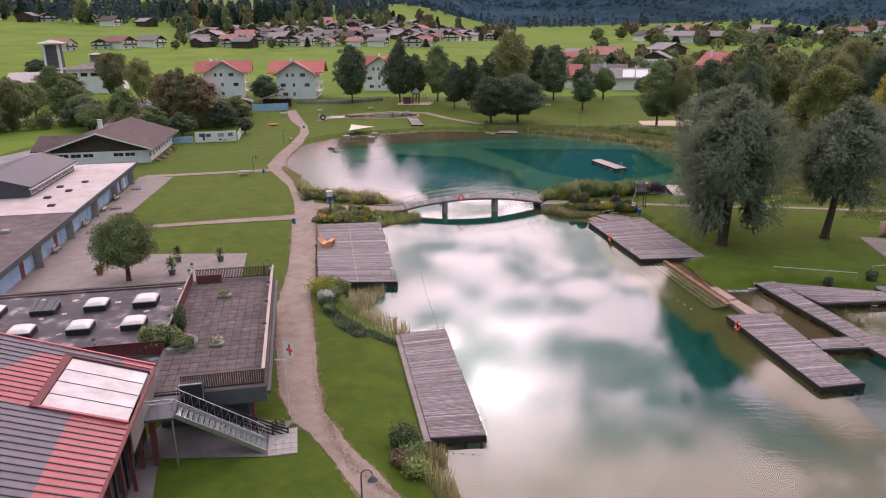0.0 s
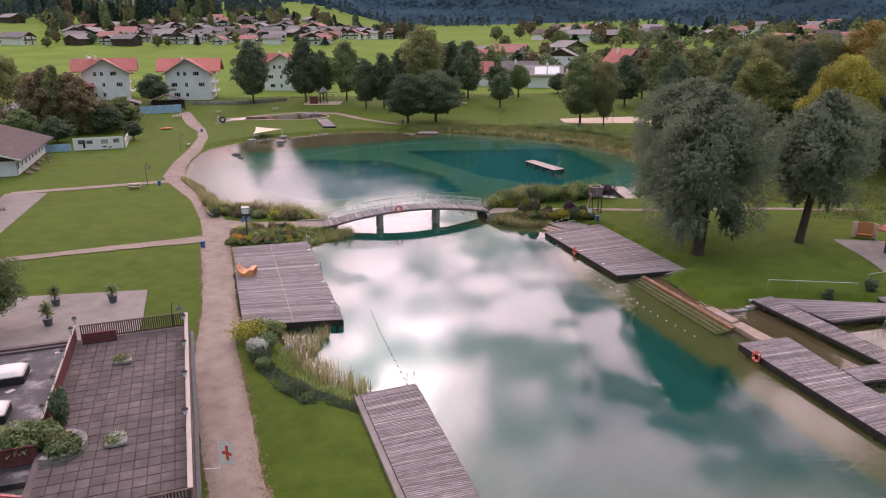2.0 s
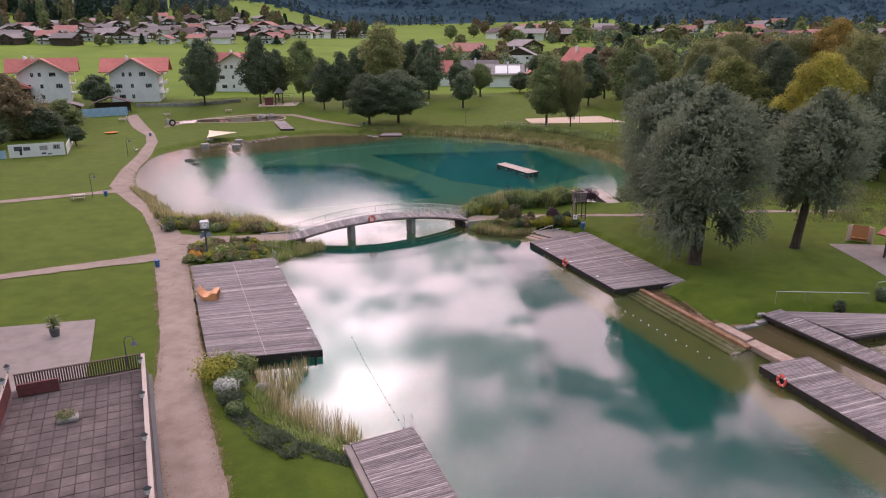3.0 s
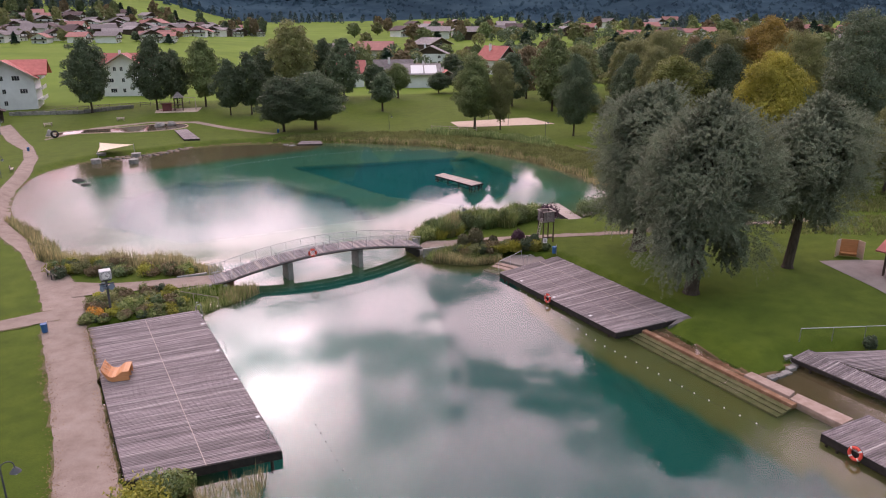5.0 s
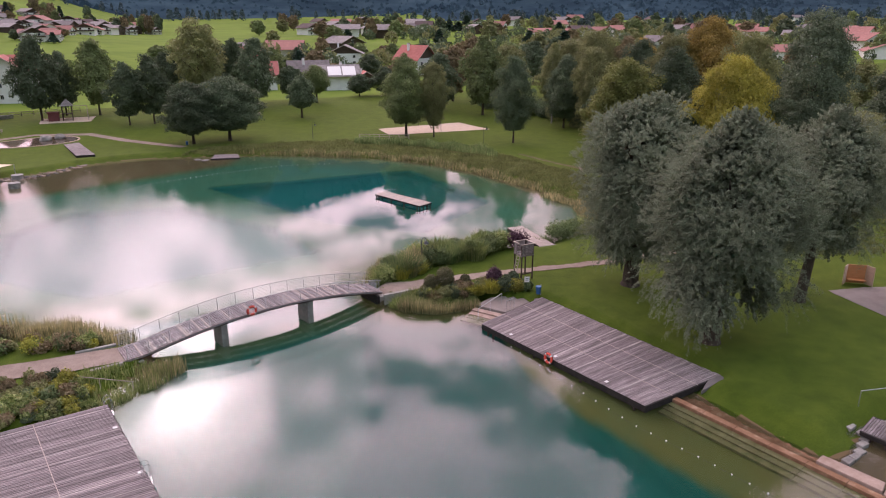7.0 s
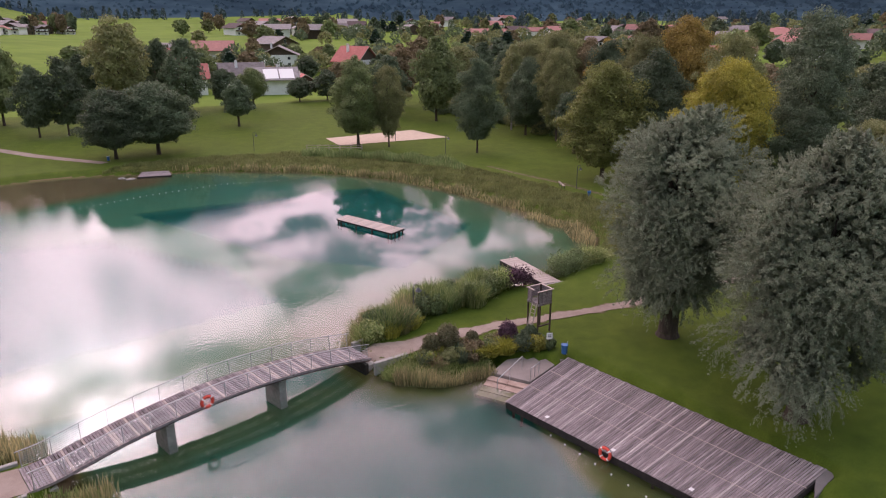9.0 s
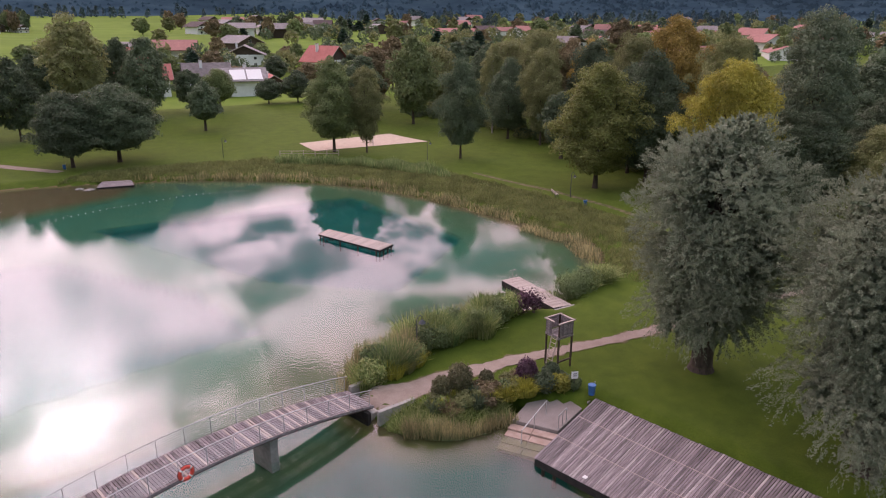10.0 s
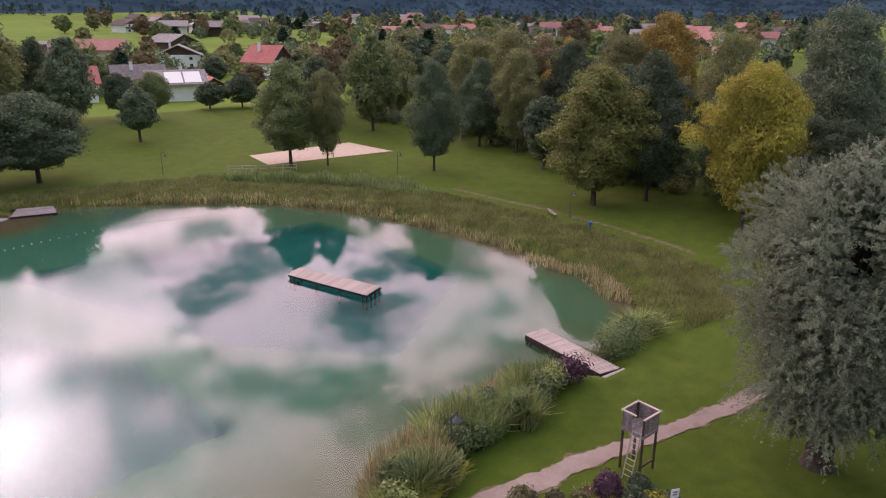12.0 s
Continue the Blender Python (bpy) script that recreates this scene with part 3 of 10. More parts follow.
def land_height(x, y):
    """Height of the land, without the ponds (arrays)."""
    r = np.hypot(x, y)
    z = 0.7 + 2.3 * sstep(185, 255, y)
    # the valley floor climbs gently, more so on the west side
    az = np.degrees(np.arctan2(x, np.maximum(y, 1e-6)))
    left = sstep(3, -7, az)
    dist = (255, 300, 400, 500, 600, 700, 800, 900, 1000, 1100, 1250, 1600)
    east = np.interp(r, dist, (0, 0.8, 4.5, 8.3, 11, 13.5, 16.5, 19, 22, 25, 28, 34))
    west = np.interp(r, dist, (0, 1.2, 6.5, 12.6, 18.5, 26, 34, 42, 52, 62, 76, 84))
    z = z + (east + (west - east) * left) * sstep(120, 260, y)
    # the wooded mountain behind
    lift = 470 - 300 * sstep(-3, -9, az)
    foot = 1250 - 180 * sstep(-22, -12, az)
    wave = 60 * np.sin(x * 0.0031 + 1.0) + 45 * np.sin(x * 0.0071 + y * 0.002)
    z = z + sstep(foot, 2500, r) * (lift + wave) * sstep(100, 700, y)
    z = z + sstep(700, 2600, r) * 160 * sstep(400, -400, y)
    z = z + 3 * sstep(600, 800, r) * np.sin(x * 0.011) * np.sin(y * 0.013 + 0.5) * left
    return z


def axis(lo, hi, step, far, grow=1.18):
    a = list(np.arange(lo, hi + step / 2, step))
    s, v = step, a[-1]
    while v < far:
        s *= grow
        v += s
        a.append(v)
    s, v = step, a[0]
    pre = []
    while v > -far:
        s *= grow
        v -= s
        pre.append(v)
    return np.array(pre[::-1] + a)


SHELF = [(24.6, 76), (25.8, 66), (27.2, 58), (20.9, 56.1), (19.0, 64.3), (17.5, 70.8), (16.2, 77), (16.0, 82), (17.6, 89.4), (21.5, 88)]
DOCK_SHELF = [(26, 59.5), (22.0, 57.8), (21.6, 53), (22.5, 47.5), (23.6, 43), (24.6, 39), (29, 39), (29, 50)]
MUD_POOL = [(26.4, 64.8), (29.6, 66.4), (33.4, 52.2), (29.4, 51.5), (28.6, 59.4)]
UNDER_DECKS = [[(-13.9, 65.3), (-5.4, 65.8), (-10.4, 88.9), (-19.0, 87.7)], [(-0.6, 37.9), (3.1, 38.6), (-0.2, 55.0), (-4.2, 53.8)], [(20.0, 74.2), (27.8, 75.2), (24.5, 93.0), (16.6, 90.2)],
               [(31.4, 104.9), (34.0, 104.6), (34.6, 113), (32.0, 113)], [(6.0, 175), (12, 174), (12.2, 180), (7.5, 181)], [(23.2, 92.9), (19.2, 96.3), (17, 93), (21, 90)], [(29.2, 67.6), (32.4, 68.0), (42, 65.5), (41.6, 61)]]


def pond_depth(X, Y):
    d = edge_distance(X, Y, SHORE)
    ins = inside(X, Y, SHORE)
    flat = sstep(115, 150, Y) * sstep(6, -14, X)          # the muddy beach of the far pond
    flat = np.maximum(flat, sstep(48, 56, Y) * sstep(70, 66, Y) * sstep(24, 27, X) * 0.9)
    flat = np.maximum(flat, sstep(36, 48, X) * sstep(140, 118, Y) * sstep(104, 110, Y) * 0.6)
    scale = 4.5 + 24 * flat
    z = -3.2 * (1 - np.exp(-d / scale)) - 0.05
    # banks and basins of the far pond
    far_pond = sstep(100, 106, Y)
    shelf = -0.75 - 0.35 * sstep(4, 12, d)
    za = np.maximum(z, shelf)
    for b in (BASIN_A, BASIN_B):
        ib = inside(X, Y, b)
        db = edge_distance(X, Y, b)
        za = np.where(ib, -1.2 - 2.2 * sstep(0, 1.2, db), za)
    z = np.where(far_pond > 0.5, np.maximum(z, za) * 0 + np.where(za < -1.15, np.minimum(z, za), np.maximum(z, za)), z)
    on_shelf = inside(X, Y, SHELF)
    ds = edge_distance(X, Y, SHELF)
    z = np.where(on_shelf, np.maximum(z, -0.85 - 1.4 * sstep(0.7, 0.0, ds)), z)
    z = np.where(inside(X, Y, DOCK_SHELF), np.maximum(z, -0.6 - 1.2 * sstep(1.0, 0.0, edge_distance(X, Y, DOCK_SHELF))), z)
    z = np.where(inside(X, Y, MUD_POOL), np.maximum(z, -0.16), z)
    # knee-deep silt inside the float line, and in the channel under the footbridge
    silt = sstep(-1.0, 17.0, Y - (144.5 + 0.42 * (X + 20.5))) * sstep(24, 8, X)
    z = np.maximum(z, -0.26 - 3.4 * (1 - silt))
    z = np.maximum(z, -1.25 - 3.0 * np.clip(np.abs(Y - 96.5 - 0.22 * X) / 6.0, 0, 1) ** 2)
    # the near end shoals over pale marl
    z = np.maximum(z, -1.05 - 2.4 * sstep(34, 52, Y))
    return ins, d, z


def raise_banks(X, Y, Z):
    """Level causeways that carry the footpath to both ends of the bridge."""
    for (x0, y0), (x1, y1), w in (((-22, 96.8), (-9.9, 95.9), 1.5), ((13.6, 100.1), (17, 99.8), 1.4)):
        d = edge_distance(X, Y, [(x0, y0), (x1, y1)], False)
        Z = np.where(d < w + 1.0, np.maximum(Z, 0.68 * sstep(w + 1.0, w, d)), Z)
    return Z


def build_ground():
    xs, ys = axis(-46, 88, 0.6, 3600), axis(8, 196, 0.6, 4200)
    X, Y = np.meshgrid(xs, ys)
    Z = land_height(X, Y)
    near = (X > -50) & (X < 90) & (Y > 5) & (Y < 200)
    ins, d, zb = pond_depth(X, Y)
    bank = sstep(0, 2.2, d)
    Z = np.where(near & ~ins, 0.04 + (Z - 0.04) * bank, Z)
    Z = raise_banks(X, Y, np.where(ins, zb, Z))
    for poly in UNDER_DECKS:
        Z = np.where(inside(X, Y, poly), np.minimum(Z, -0.1), Z)
    ny, nx = X.shape
    co = np.stack([X, Y, Z], -1).reshape(-1, 3).astype(np.float32)
    idx = np.arange(ny * nx).reshape(ny, nx)
    q = np.stack([idx[:-1, :-1], idx[:-1, 1:], idx[1:, 1:], idx[1:, :-1]], -1).reshape(-1, 4)
    me = bpy.data.meshes.new("ground")
    me.vertices.add(len(co))
    me.vertices.foreach_set("co", co.ravel())
    me.loops.add(q.size)
    me.loops.foreach_set("vertex_index", q.ravel().astype(np.int32))
    me.polygons.add(len(q))
    me.polygons.foreach_set("loop_start", np.arange(0, q.size, 4, dtype=np.int32))
    c = co[q].mean(1)
    cx, cy, cz = c[:, 0], c[:, 1], c[:, 2]
    slot = np.zeros(len(q), np.int32)
    rr = np.hypot(cx, cy)
    slot[(cy > 248) & (rr < 1500)] = 1
    slot[(cx < -95) & (cy > 120)] = 1
    cz_az = np.degrees(np.arctan2(cx, np.maximum(cy, 1e-6)))
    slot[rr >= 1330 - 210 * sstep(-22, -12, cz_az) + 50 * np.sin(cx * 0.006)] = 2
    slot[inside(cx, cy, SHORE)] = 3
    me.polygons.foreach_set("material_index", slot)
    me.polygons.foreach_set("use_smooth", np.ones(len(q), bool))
    for mm in (LAWN, MEADOW, HAZED_FOREST, BED):
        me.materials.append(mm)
    me.update(calc_edges=True)
    tagged(new("ground", me), "mown lawns and meadows running to a wooded mountain", "ground", kind="structure")


build_ground()


def ground_z(x, y):
    X, Y = np.array([float(x)]), np.array([float(y)])
    z = land_height(X, Y)
    if -50 < x < 90 and 5 < y < 200:
        ins, d, zb = pond_depth(X, Y)
        return float(raise_banks(X, Y, np.where(ins, zb, 0.04 + (z - 0.04) * sstep(0, 2.2, d)))[0])
    return float(z[0])


def ground_heights(X, Y):
    z = land_height(X, Y)
    k = (X > -50) & (X < 90) & (Y > 5) & (Y < 200)
    if k.any():
        ins, d, zb = pond_depth(X[k], Y[k])
        z[k] = raise_banks(X[k], Y[k], np.where(ins, zb, 0.04 + (z[k] - 0.04) * sstep(0, 2.2, d)))
    return z


def build_water():
    x0, x1, y0, y1 = -42, 95, 8, 192
    bm = bmesh.new()
    add_quad(bm, (x0, y0, 0), (x1, y0, 0), (x1, y1, 0), (x0, y1, 0))
    bmesh.ops.subdivide_edges(bm, edges=list(bm.edges), cuts=6, use_grid_fill=True)
    ob = solo("water", bm, WATER, "calm clear swimming pond mirroring a cloudy sky", "water", kind="structure")
    ob.visible_shadow = False


build_water()


# ---- paths and paving laid on the ground ----
def strip(name, left, right, material, label, category="path", lift=0.03, wobble=0.2, step=0.35, verge=0.0):
    """A path between two plan lines, draped over the land, with a ragged edge."""
    def resample(line, n):
        line = [Vector((*p, 0)) for p in line]
        acc = [0.0]
        for a, b in zip(line, line[1:]):
            acc.append(acc[-1] + (b - a).length)
        out, k = [], 0
        for i in range(n):
            s = acc[-1] * i / (n - 1)
            while k < len(line) - 2 and acc[k + 1] < s:
                k += 1
            u = (s - acc[k]) / max(acc[k + 1] - acc[k], 1e-6)
            out.append(line[k].lerp(line[k + 1], u))
        return out
    length = sum((Vector((*b, 0)) - Vector((*a, 0))).length for a, b in zip(left, left[1:]))
    n = max(3, int(length / step))
    A, B = resample(left, n), resample(right, n)
    if verge:
        # a worn, half-grassed margin a little wider than the path
        away = [(b - a).normalized() * verge for a, b in zip(A, B)]
        strip(name + "_margin", [(a - w)[:2] for a, w in zip(A, away)], [(b + w)[:2] for b, w in zip(B, away)], WORN, "worn grass margin of the " + label.split(" with")[0].split(" across")[0].split(" curving")[0].split(" leading")[0], category, lift - 0.012, 0.75, step)
    bm = bmesh.new()
    rows, flat = [], []
    for a, b in zip(A, B):
        w = b - a
        wl = max(w.length, 1e-4)
        ja = wobble * (0.5 * noise.noise(a * 0.5) + 0.5 * noise.noise(a * 2.7))
        jb = wobble * (0.5 * noise.noise(b * 0.5 + Vector((7, 3, 1))) + 0.5 * noise.noise(b * 2.7))
        a2, b2 = a - w / wl * ja, b + w / wl * jb
        row = []
        for k in range(7):
            p = a2.lerp(b2, k / 6)
            row.append(bm.verts.new((p.x, p.y, 0)))
        flat += row
        rows.append(row)
    for v, z in zip(flat, ground_heights(np.array([v.co.x for v in flat]), np.array([v.co.y for v in flat]))):
        v.co.z = z + lift
    for r0, r1 in zip(rows, rows[1:]):
        for k in range(6):
            bm.faces.new((r0[k], r0[k + 1], r1[k + 1], r1[k]))
    return solo(name, bm, material, label, category, kind="structure", smooth=True)


strip("path_main", [(-1.2, 27), (-3.7, 32.1), (-5.9, 35.2), (-7.9, 38.1), (-9.4, 39.5), (-11.2, 43), (-12.6, 47.2), (-14.3, 53), (-16.0, 59.5), (-17.5, 68.9), (-19.6, 78), (-21.7, 86.6), (-22.6, 91.5), (-24.6, 99.0), (-28.6, 110.7), (-34.6, 122.2)],
      [(1.0, 29), (-1.7, 32.2), (-3.2, 34.4), (-5.1, 36.6), (-7.6, 40.8), (-9.0, 45), (-9.8, 48.2), (-12.1, 56.9), (-13.6, 62.4), (-14.0, 66), (-16.2, 76), (-18.9, 88.1), (-19.8, 94.1), (-23.6, 104.6), (-28.6, 115.2), (-33.0, 124)],
      GRAVEL, "pinkish gravel footpath with leaf litter along the pond", verge=0.12)
strip("path_far", [(-34.6, 122.2), (-37.2, 128), (-38.9, 140.4), (-39.9, 155.4), (-41.8, 171), (-44.6, 183.0), (-50.1, 195), (-56.8, 214)],
      [(-33.0, 124), (-35.0, 133.9), (-37.4, 146), (-38.1, 160), (-39.7, 172), (-43.5, 186), (-48.5, 200), (-54.6, 217)],
      GRAVEL, "gravel footpath curving along the beach", lift=0.045, verge=0.12)
strip("path_lawn_upper", [(-34.8, 125.6), (-39.1, 123.7), (-47.4, 121.2), (-56, 118.6)], [(-34.0, 123.2), (-39.1, 121.8), (-47.4, 119.2), (-56, 116.8)], GRAVEL, "narrow gravel path across the lawn", wobble=0.2, lift=0.06, verge=0.08)
strip("path_lawn_lower", [(-21.4, 92.2), (-30.7, 89.2), (-38.8, 86.6), (-46, 84.4)], [(-21.0, 89.6), (-30.7, 87.4), (-38.8, 85.0), (-46, 83.0)], GRAVEL, "narrow gravel path across the lawn", wobble=0.2, lift=0.06, verge=0.08)
strip("path_island", [(-22.0, 99.0), (-18.5, 97.4), (-15.4, 97.0), (-12.6, 97.0), (-9.9, 97.0)], [(-21.0, 94.6), (-18.4, 94.8), (-15.4, 94.6), (-12.6, 94.2), (-9.4, 94.4)], GRAVEL, "gravel path leading onto the footbridge", wobble=0.1, lift=0.08)
strip("path_peninsula", [(11.6, 101.9), (13.0, 101.3), (15.2, 100.6), (17.3, 100.7), (20.5, 100.3), (23.9, 99.8), (28.9, 98.9), (34.4, 98.1), (44, 97.8), (60, 95.6)],
      [(11.8, 99.0), (13.2, 98.8), (14.8, 98.6), (16.3, 99.0), (19.6, 98.9), (23.2, 98.7), (28.3, 97.9), (33.6, 97.1), (44, 96.8), (60, 94.4)], GRAVEL, "trodden gravel path across the peninsula lawn", wobble=0.4, lift=0.045, verge=0.12)
strip("path_reedside", [(57.5, 153.8), (58.3, 145), (59.6, 137.8), (59.9, 127), (58.9, 116)], [(58.4, 153.5), (59.2, 145.2), (60.6, 137.9), (60.8, 127), (59.8, 116)], WORN, "worn footpath behind the reed belt", wobble=0.3)
strip("path_playground", [(-43.5, 196), (-36, 208), (-24, 213.5), (-13, 211), (-6, 201), (4, 189)], [(-43.0, 194.6), (-35.4, 206.2), (-24, 211.6), (-14, 209), (-7.5, 199.6), (2.6, 188)], GRAVEL, "light footpath round the paddling pool", wobble=0.12)
strip("forecourt", [(-43.0, 58.0), (-45.8, 73), (-49.3, 88), (-56.6, 117.5)], [(-22.6, 58.0), (-40.7, 73.6), (-46.0, 92.5), (-50.6, 117.5)], PAVING, "paved forecourt beside the changing rooms", "paving", wobble=0.02, lift=0.05)
strip("forecourt_terrace", [(-41.2, 60), (-41.2, 66), (-40.9, 73.4)], [(-20.4, 60), (-21.9, 67.5), (-23.6, 74.4)], PAVING, "paved forecourt with potted plants", "paving", wobble=0.02, lift=0.07)
strip("patio", [(-18.5, 34.9), (-17.4, 39.5)], [(-9.9, 35.5), (-9.3, 39.5)], DARK_PAVING, "dark grey paving under the outside stair", "paving", wobble=0.02, lift=0.05)
strip("patio_side", [(-14.6, 24.0), (-18.5, 34.9)], [(-12.2, 24.0), (-16.1, 34.95)], DARK_PAVING, "dark grey paving along the glazed wall", "paving", wobble=0.02, lift=0.045)
strip("road", [(-112, 90), (-96, 135), (-92, 160), (-108, 205), (-112, 240), (-110, 268)], [(-84, 90), (-84, 135), (-86, 160), (-100, 205), (-105, 240), (-104, 268)], ASPHALT, "grey asphalt village road", "road", wobble=0.05, lift=0.06, step=2.5)
strip("side_road", [(-180, 206), (-140, 204), (-104, 202)], [(-180, 199), (-140, 197), (-102, 196)], ASPHALT, "grey asphalt side road", "road", wobble=0.05, lift=0.09, step=2.5)
strip("volleyball_court", [(45.3, 194.3), (66.2, 195.8)], [(44.6, 185.2), (68.1, 183.5)], SAND, "pale sand beach-volleyball court", "court", wobble=0.15, lift=0.05)
strip("playground_sand", [(-24, 226), (-13.5, 226)], [(-24, 233), (-12.5, 233)], SAND, "sandy playground surface", "sand", wobble=0.3, lift=0.06)
strip("barbecue_paving", [(47.6, 82.7), (51.2, 81.9), (56, 80)], [(47.4, 82.0), (46.4, 75.0), (45.4, 71)], PAVING, "grey paved barbecue place", "paving", wobble=0.05, lift=0.05)

# ---- decks, docks, bridge ----
def plank_mesh(length, width, thick):
    bm = bmesh.new()
    add_box(bm, 0, length, 0, width, -thick, 0)
    bevel_all(bm, min(0.012, thick * 0.3))
    return mesh_of(bm, "plank", WOOD_GREY)


def deck(name, corners, z, label, strips=1, pitch=0.15, skirt=0.56, seams=True, limit=300):
    """A plank deck on a plan quadrilateral a, b, c, d: planks run from the side a-d to the side b-c."""
    a, b, c, d = [Vector((*p, 0)) for p in corners]
    th = thing(name, label, "deck", Matrix.Translation((a.x, a.y, z)))
    n = int(round(((d - a).length + (c - b).length) / 2 / pitch))
    rows = []
    for k in range(n):
        u = (k + 0.5) / n
        rows.append((a.lerp(d, u), b.lerp(c, u)))
    meshes, pale = {}, {}
    rnd = random.Random(name)
    for p, q in rows:
        v = q - p
        ln = round(v.length - 0.025, 1)
        if ln not in meshes:
            meshes[ln] = plank_mesh(1.0, pitch * 0.84, 0.045)
            pale[ln] = meshes[ln].copy()
            pale[ln].materials.clear()
            pale[ln].materials.append(WOOD_BLEACHED)
        m = Matrix.Translation(p - a + Vector((0, 0, rnd.uniform(-0.006, 0.006)))) @ pose(0, 0, 0, 0, 0, math.degrees(math.atan2(v.y, v.x)) + rnd.uniform(-0.05, 0.05))
        m = m @ Matrix.Diagonal((v.length - 0.025 + rnd.uniform(-0.05, 0.05), 1, 1, 1))
        piece("plank", pale[ln] if rnd.random() < 0.07 else meshes[ln], th, m)
    # frame below
    bm = bmesh.new()
    cs = [a, b, c, d]
    for i in range(4):
        p, q = cs[i], cs[(i + 1) % 4]
        v = (q - p)
        m = Matrix.Translation(p - a) @ pose(0, 0, 0, 0, 0, math.degrees(math.atan2(v.y, v.x)))
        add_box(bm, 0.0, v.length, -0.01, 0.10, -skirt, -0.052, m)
    part("frame", bm, DARK_TIMBER, th, "dark timber edge beam")
    for i in range(4):
        for u in (0.06, 0.36, 0.66, 0.96):
            p = cs[i].lerp(cs[(i + 1) % 4], u)
            mid = (a + b + c + d) / 4
            p = p.lerp(mid, 0.04)
            bm = bmesh.new()
            base = ground_z(p.x, p.y) - 0.1
            add_cyl(bm, (p.x - a.x, p.y - a.y, -0.06), (p.x - a.x, p.y - a.y, min(base - z, -0.4)), 0.09, n=8)
            part("post", bm, WOOD_BROWN, th)
    if seams and strips > 1:
        for s in range(1, strips):
            p, q = a.lerp(b, s / strips), d.lerp(c, s / strips)
            v = q - p
            bm = bmesh.new()
            add_box(bm, 0, v.length, -0.02, 0.02, -0.02, 0.010, Matrix.Translation(p - a) @ pose(0, 0, 0, 0, 0, math.degrees(math.atan2(v.y, v.x))))
            part("seam_strip", bm, WOOD_LIGHT, th)
    return th


def edge_plate(x, y, z, rz):
    """Small pale bolted plate on a deck's edge."""
    bm = bmesh.new()
    add_box(bm, -0.13, 0.13, -0.11, 0.11, 0, 0.035)
    bevel_all(bm, 0.01)
    for i in (-0.08, 0.08):
        add_cyl(bm, (i, 0, 0.03), (i, 0, 0.055), 0.018, n=6)
    solo("edge_plate", bm, WHITE, "small pale bolted plate on the deck boards", "plate", pose(x, y, z, 0, 0, rz), group="deck edge plates")


for u in (0.16, 0.40, 0.62, 0.86):
    edge_plate(-5.95 - 4.85 * u, 66.4 + 22.2 * u, 0.622, 12)
for u in (0.2, 0.5, 0.8):
    edge_plate(20.6 - 3.4 * u, 74.9 + 15.4 * u, 0.442, 12)
deck("swimming_deck", [(-13.6, 65.6), (-5.65, 66.0), (-10.5, 88.6), (-18.7, 87.4)], 0.62, "weathered grey plank deck between the gravel path and the water", strips=2)
deck("swimming_deck", [(-0.45, 38.2), (3.0, 38.7), (-0.35, 54.8), (-4.05, 53.6)], 0.5, "long weathered grey plank deck along the lawn's edge", strips=1)
deck("swimming_deck", [(20.2, 74.4), (27.6, 75.4), (24.3, 92.8), (16.8, 90.0)], 0.44, "wide weathered grey plank deck beside the willow lawn", strips=3)
deck("swimming_dock", [(26.4, 45.6), (29.8, 46.4), (28.5, 59.2), (24.15, 58.5)], 0.5, "weathered grey plank dock with a life ring", strips=1)


def slab_walk(name, corners, z, label, pitch=0.15, posts=True):
    return deck(name, corners, z, label, 1, pitch, 0.3)


slab_walk("boardwalk", [(29.7, 66.7), (31.8, 67.4), (36.6, 44.6), (34.9, 44.2)], 0.55, "narrow grey boardwalk between the bathing pools")
slab_walk("boardwalk", [(31.6, 66.9), (40.8, 64.6), (40.4, 62.4), (33.6, 61.4)], 0.56, "grey plank platform at the bathing pool's edge")
slab_walk("boardwalk", [(29.2, 53.7), (33.2, 54.4), (33.7, 52.4), (29.3, 51.9)], 0.5, "short grey cross boardwalk")
slab_walk("boardwalk", [(40.5, 65.2), (41.8, 68.5), (44.4, 67.8), (44.0, 60.0), (40.6, 60.6)][:4], 0.6, "grey plank landing at the pool stair")

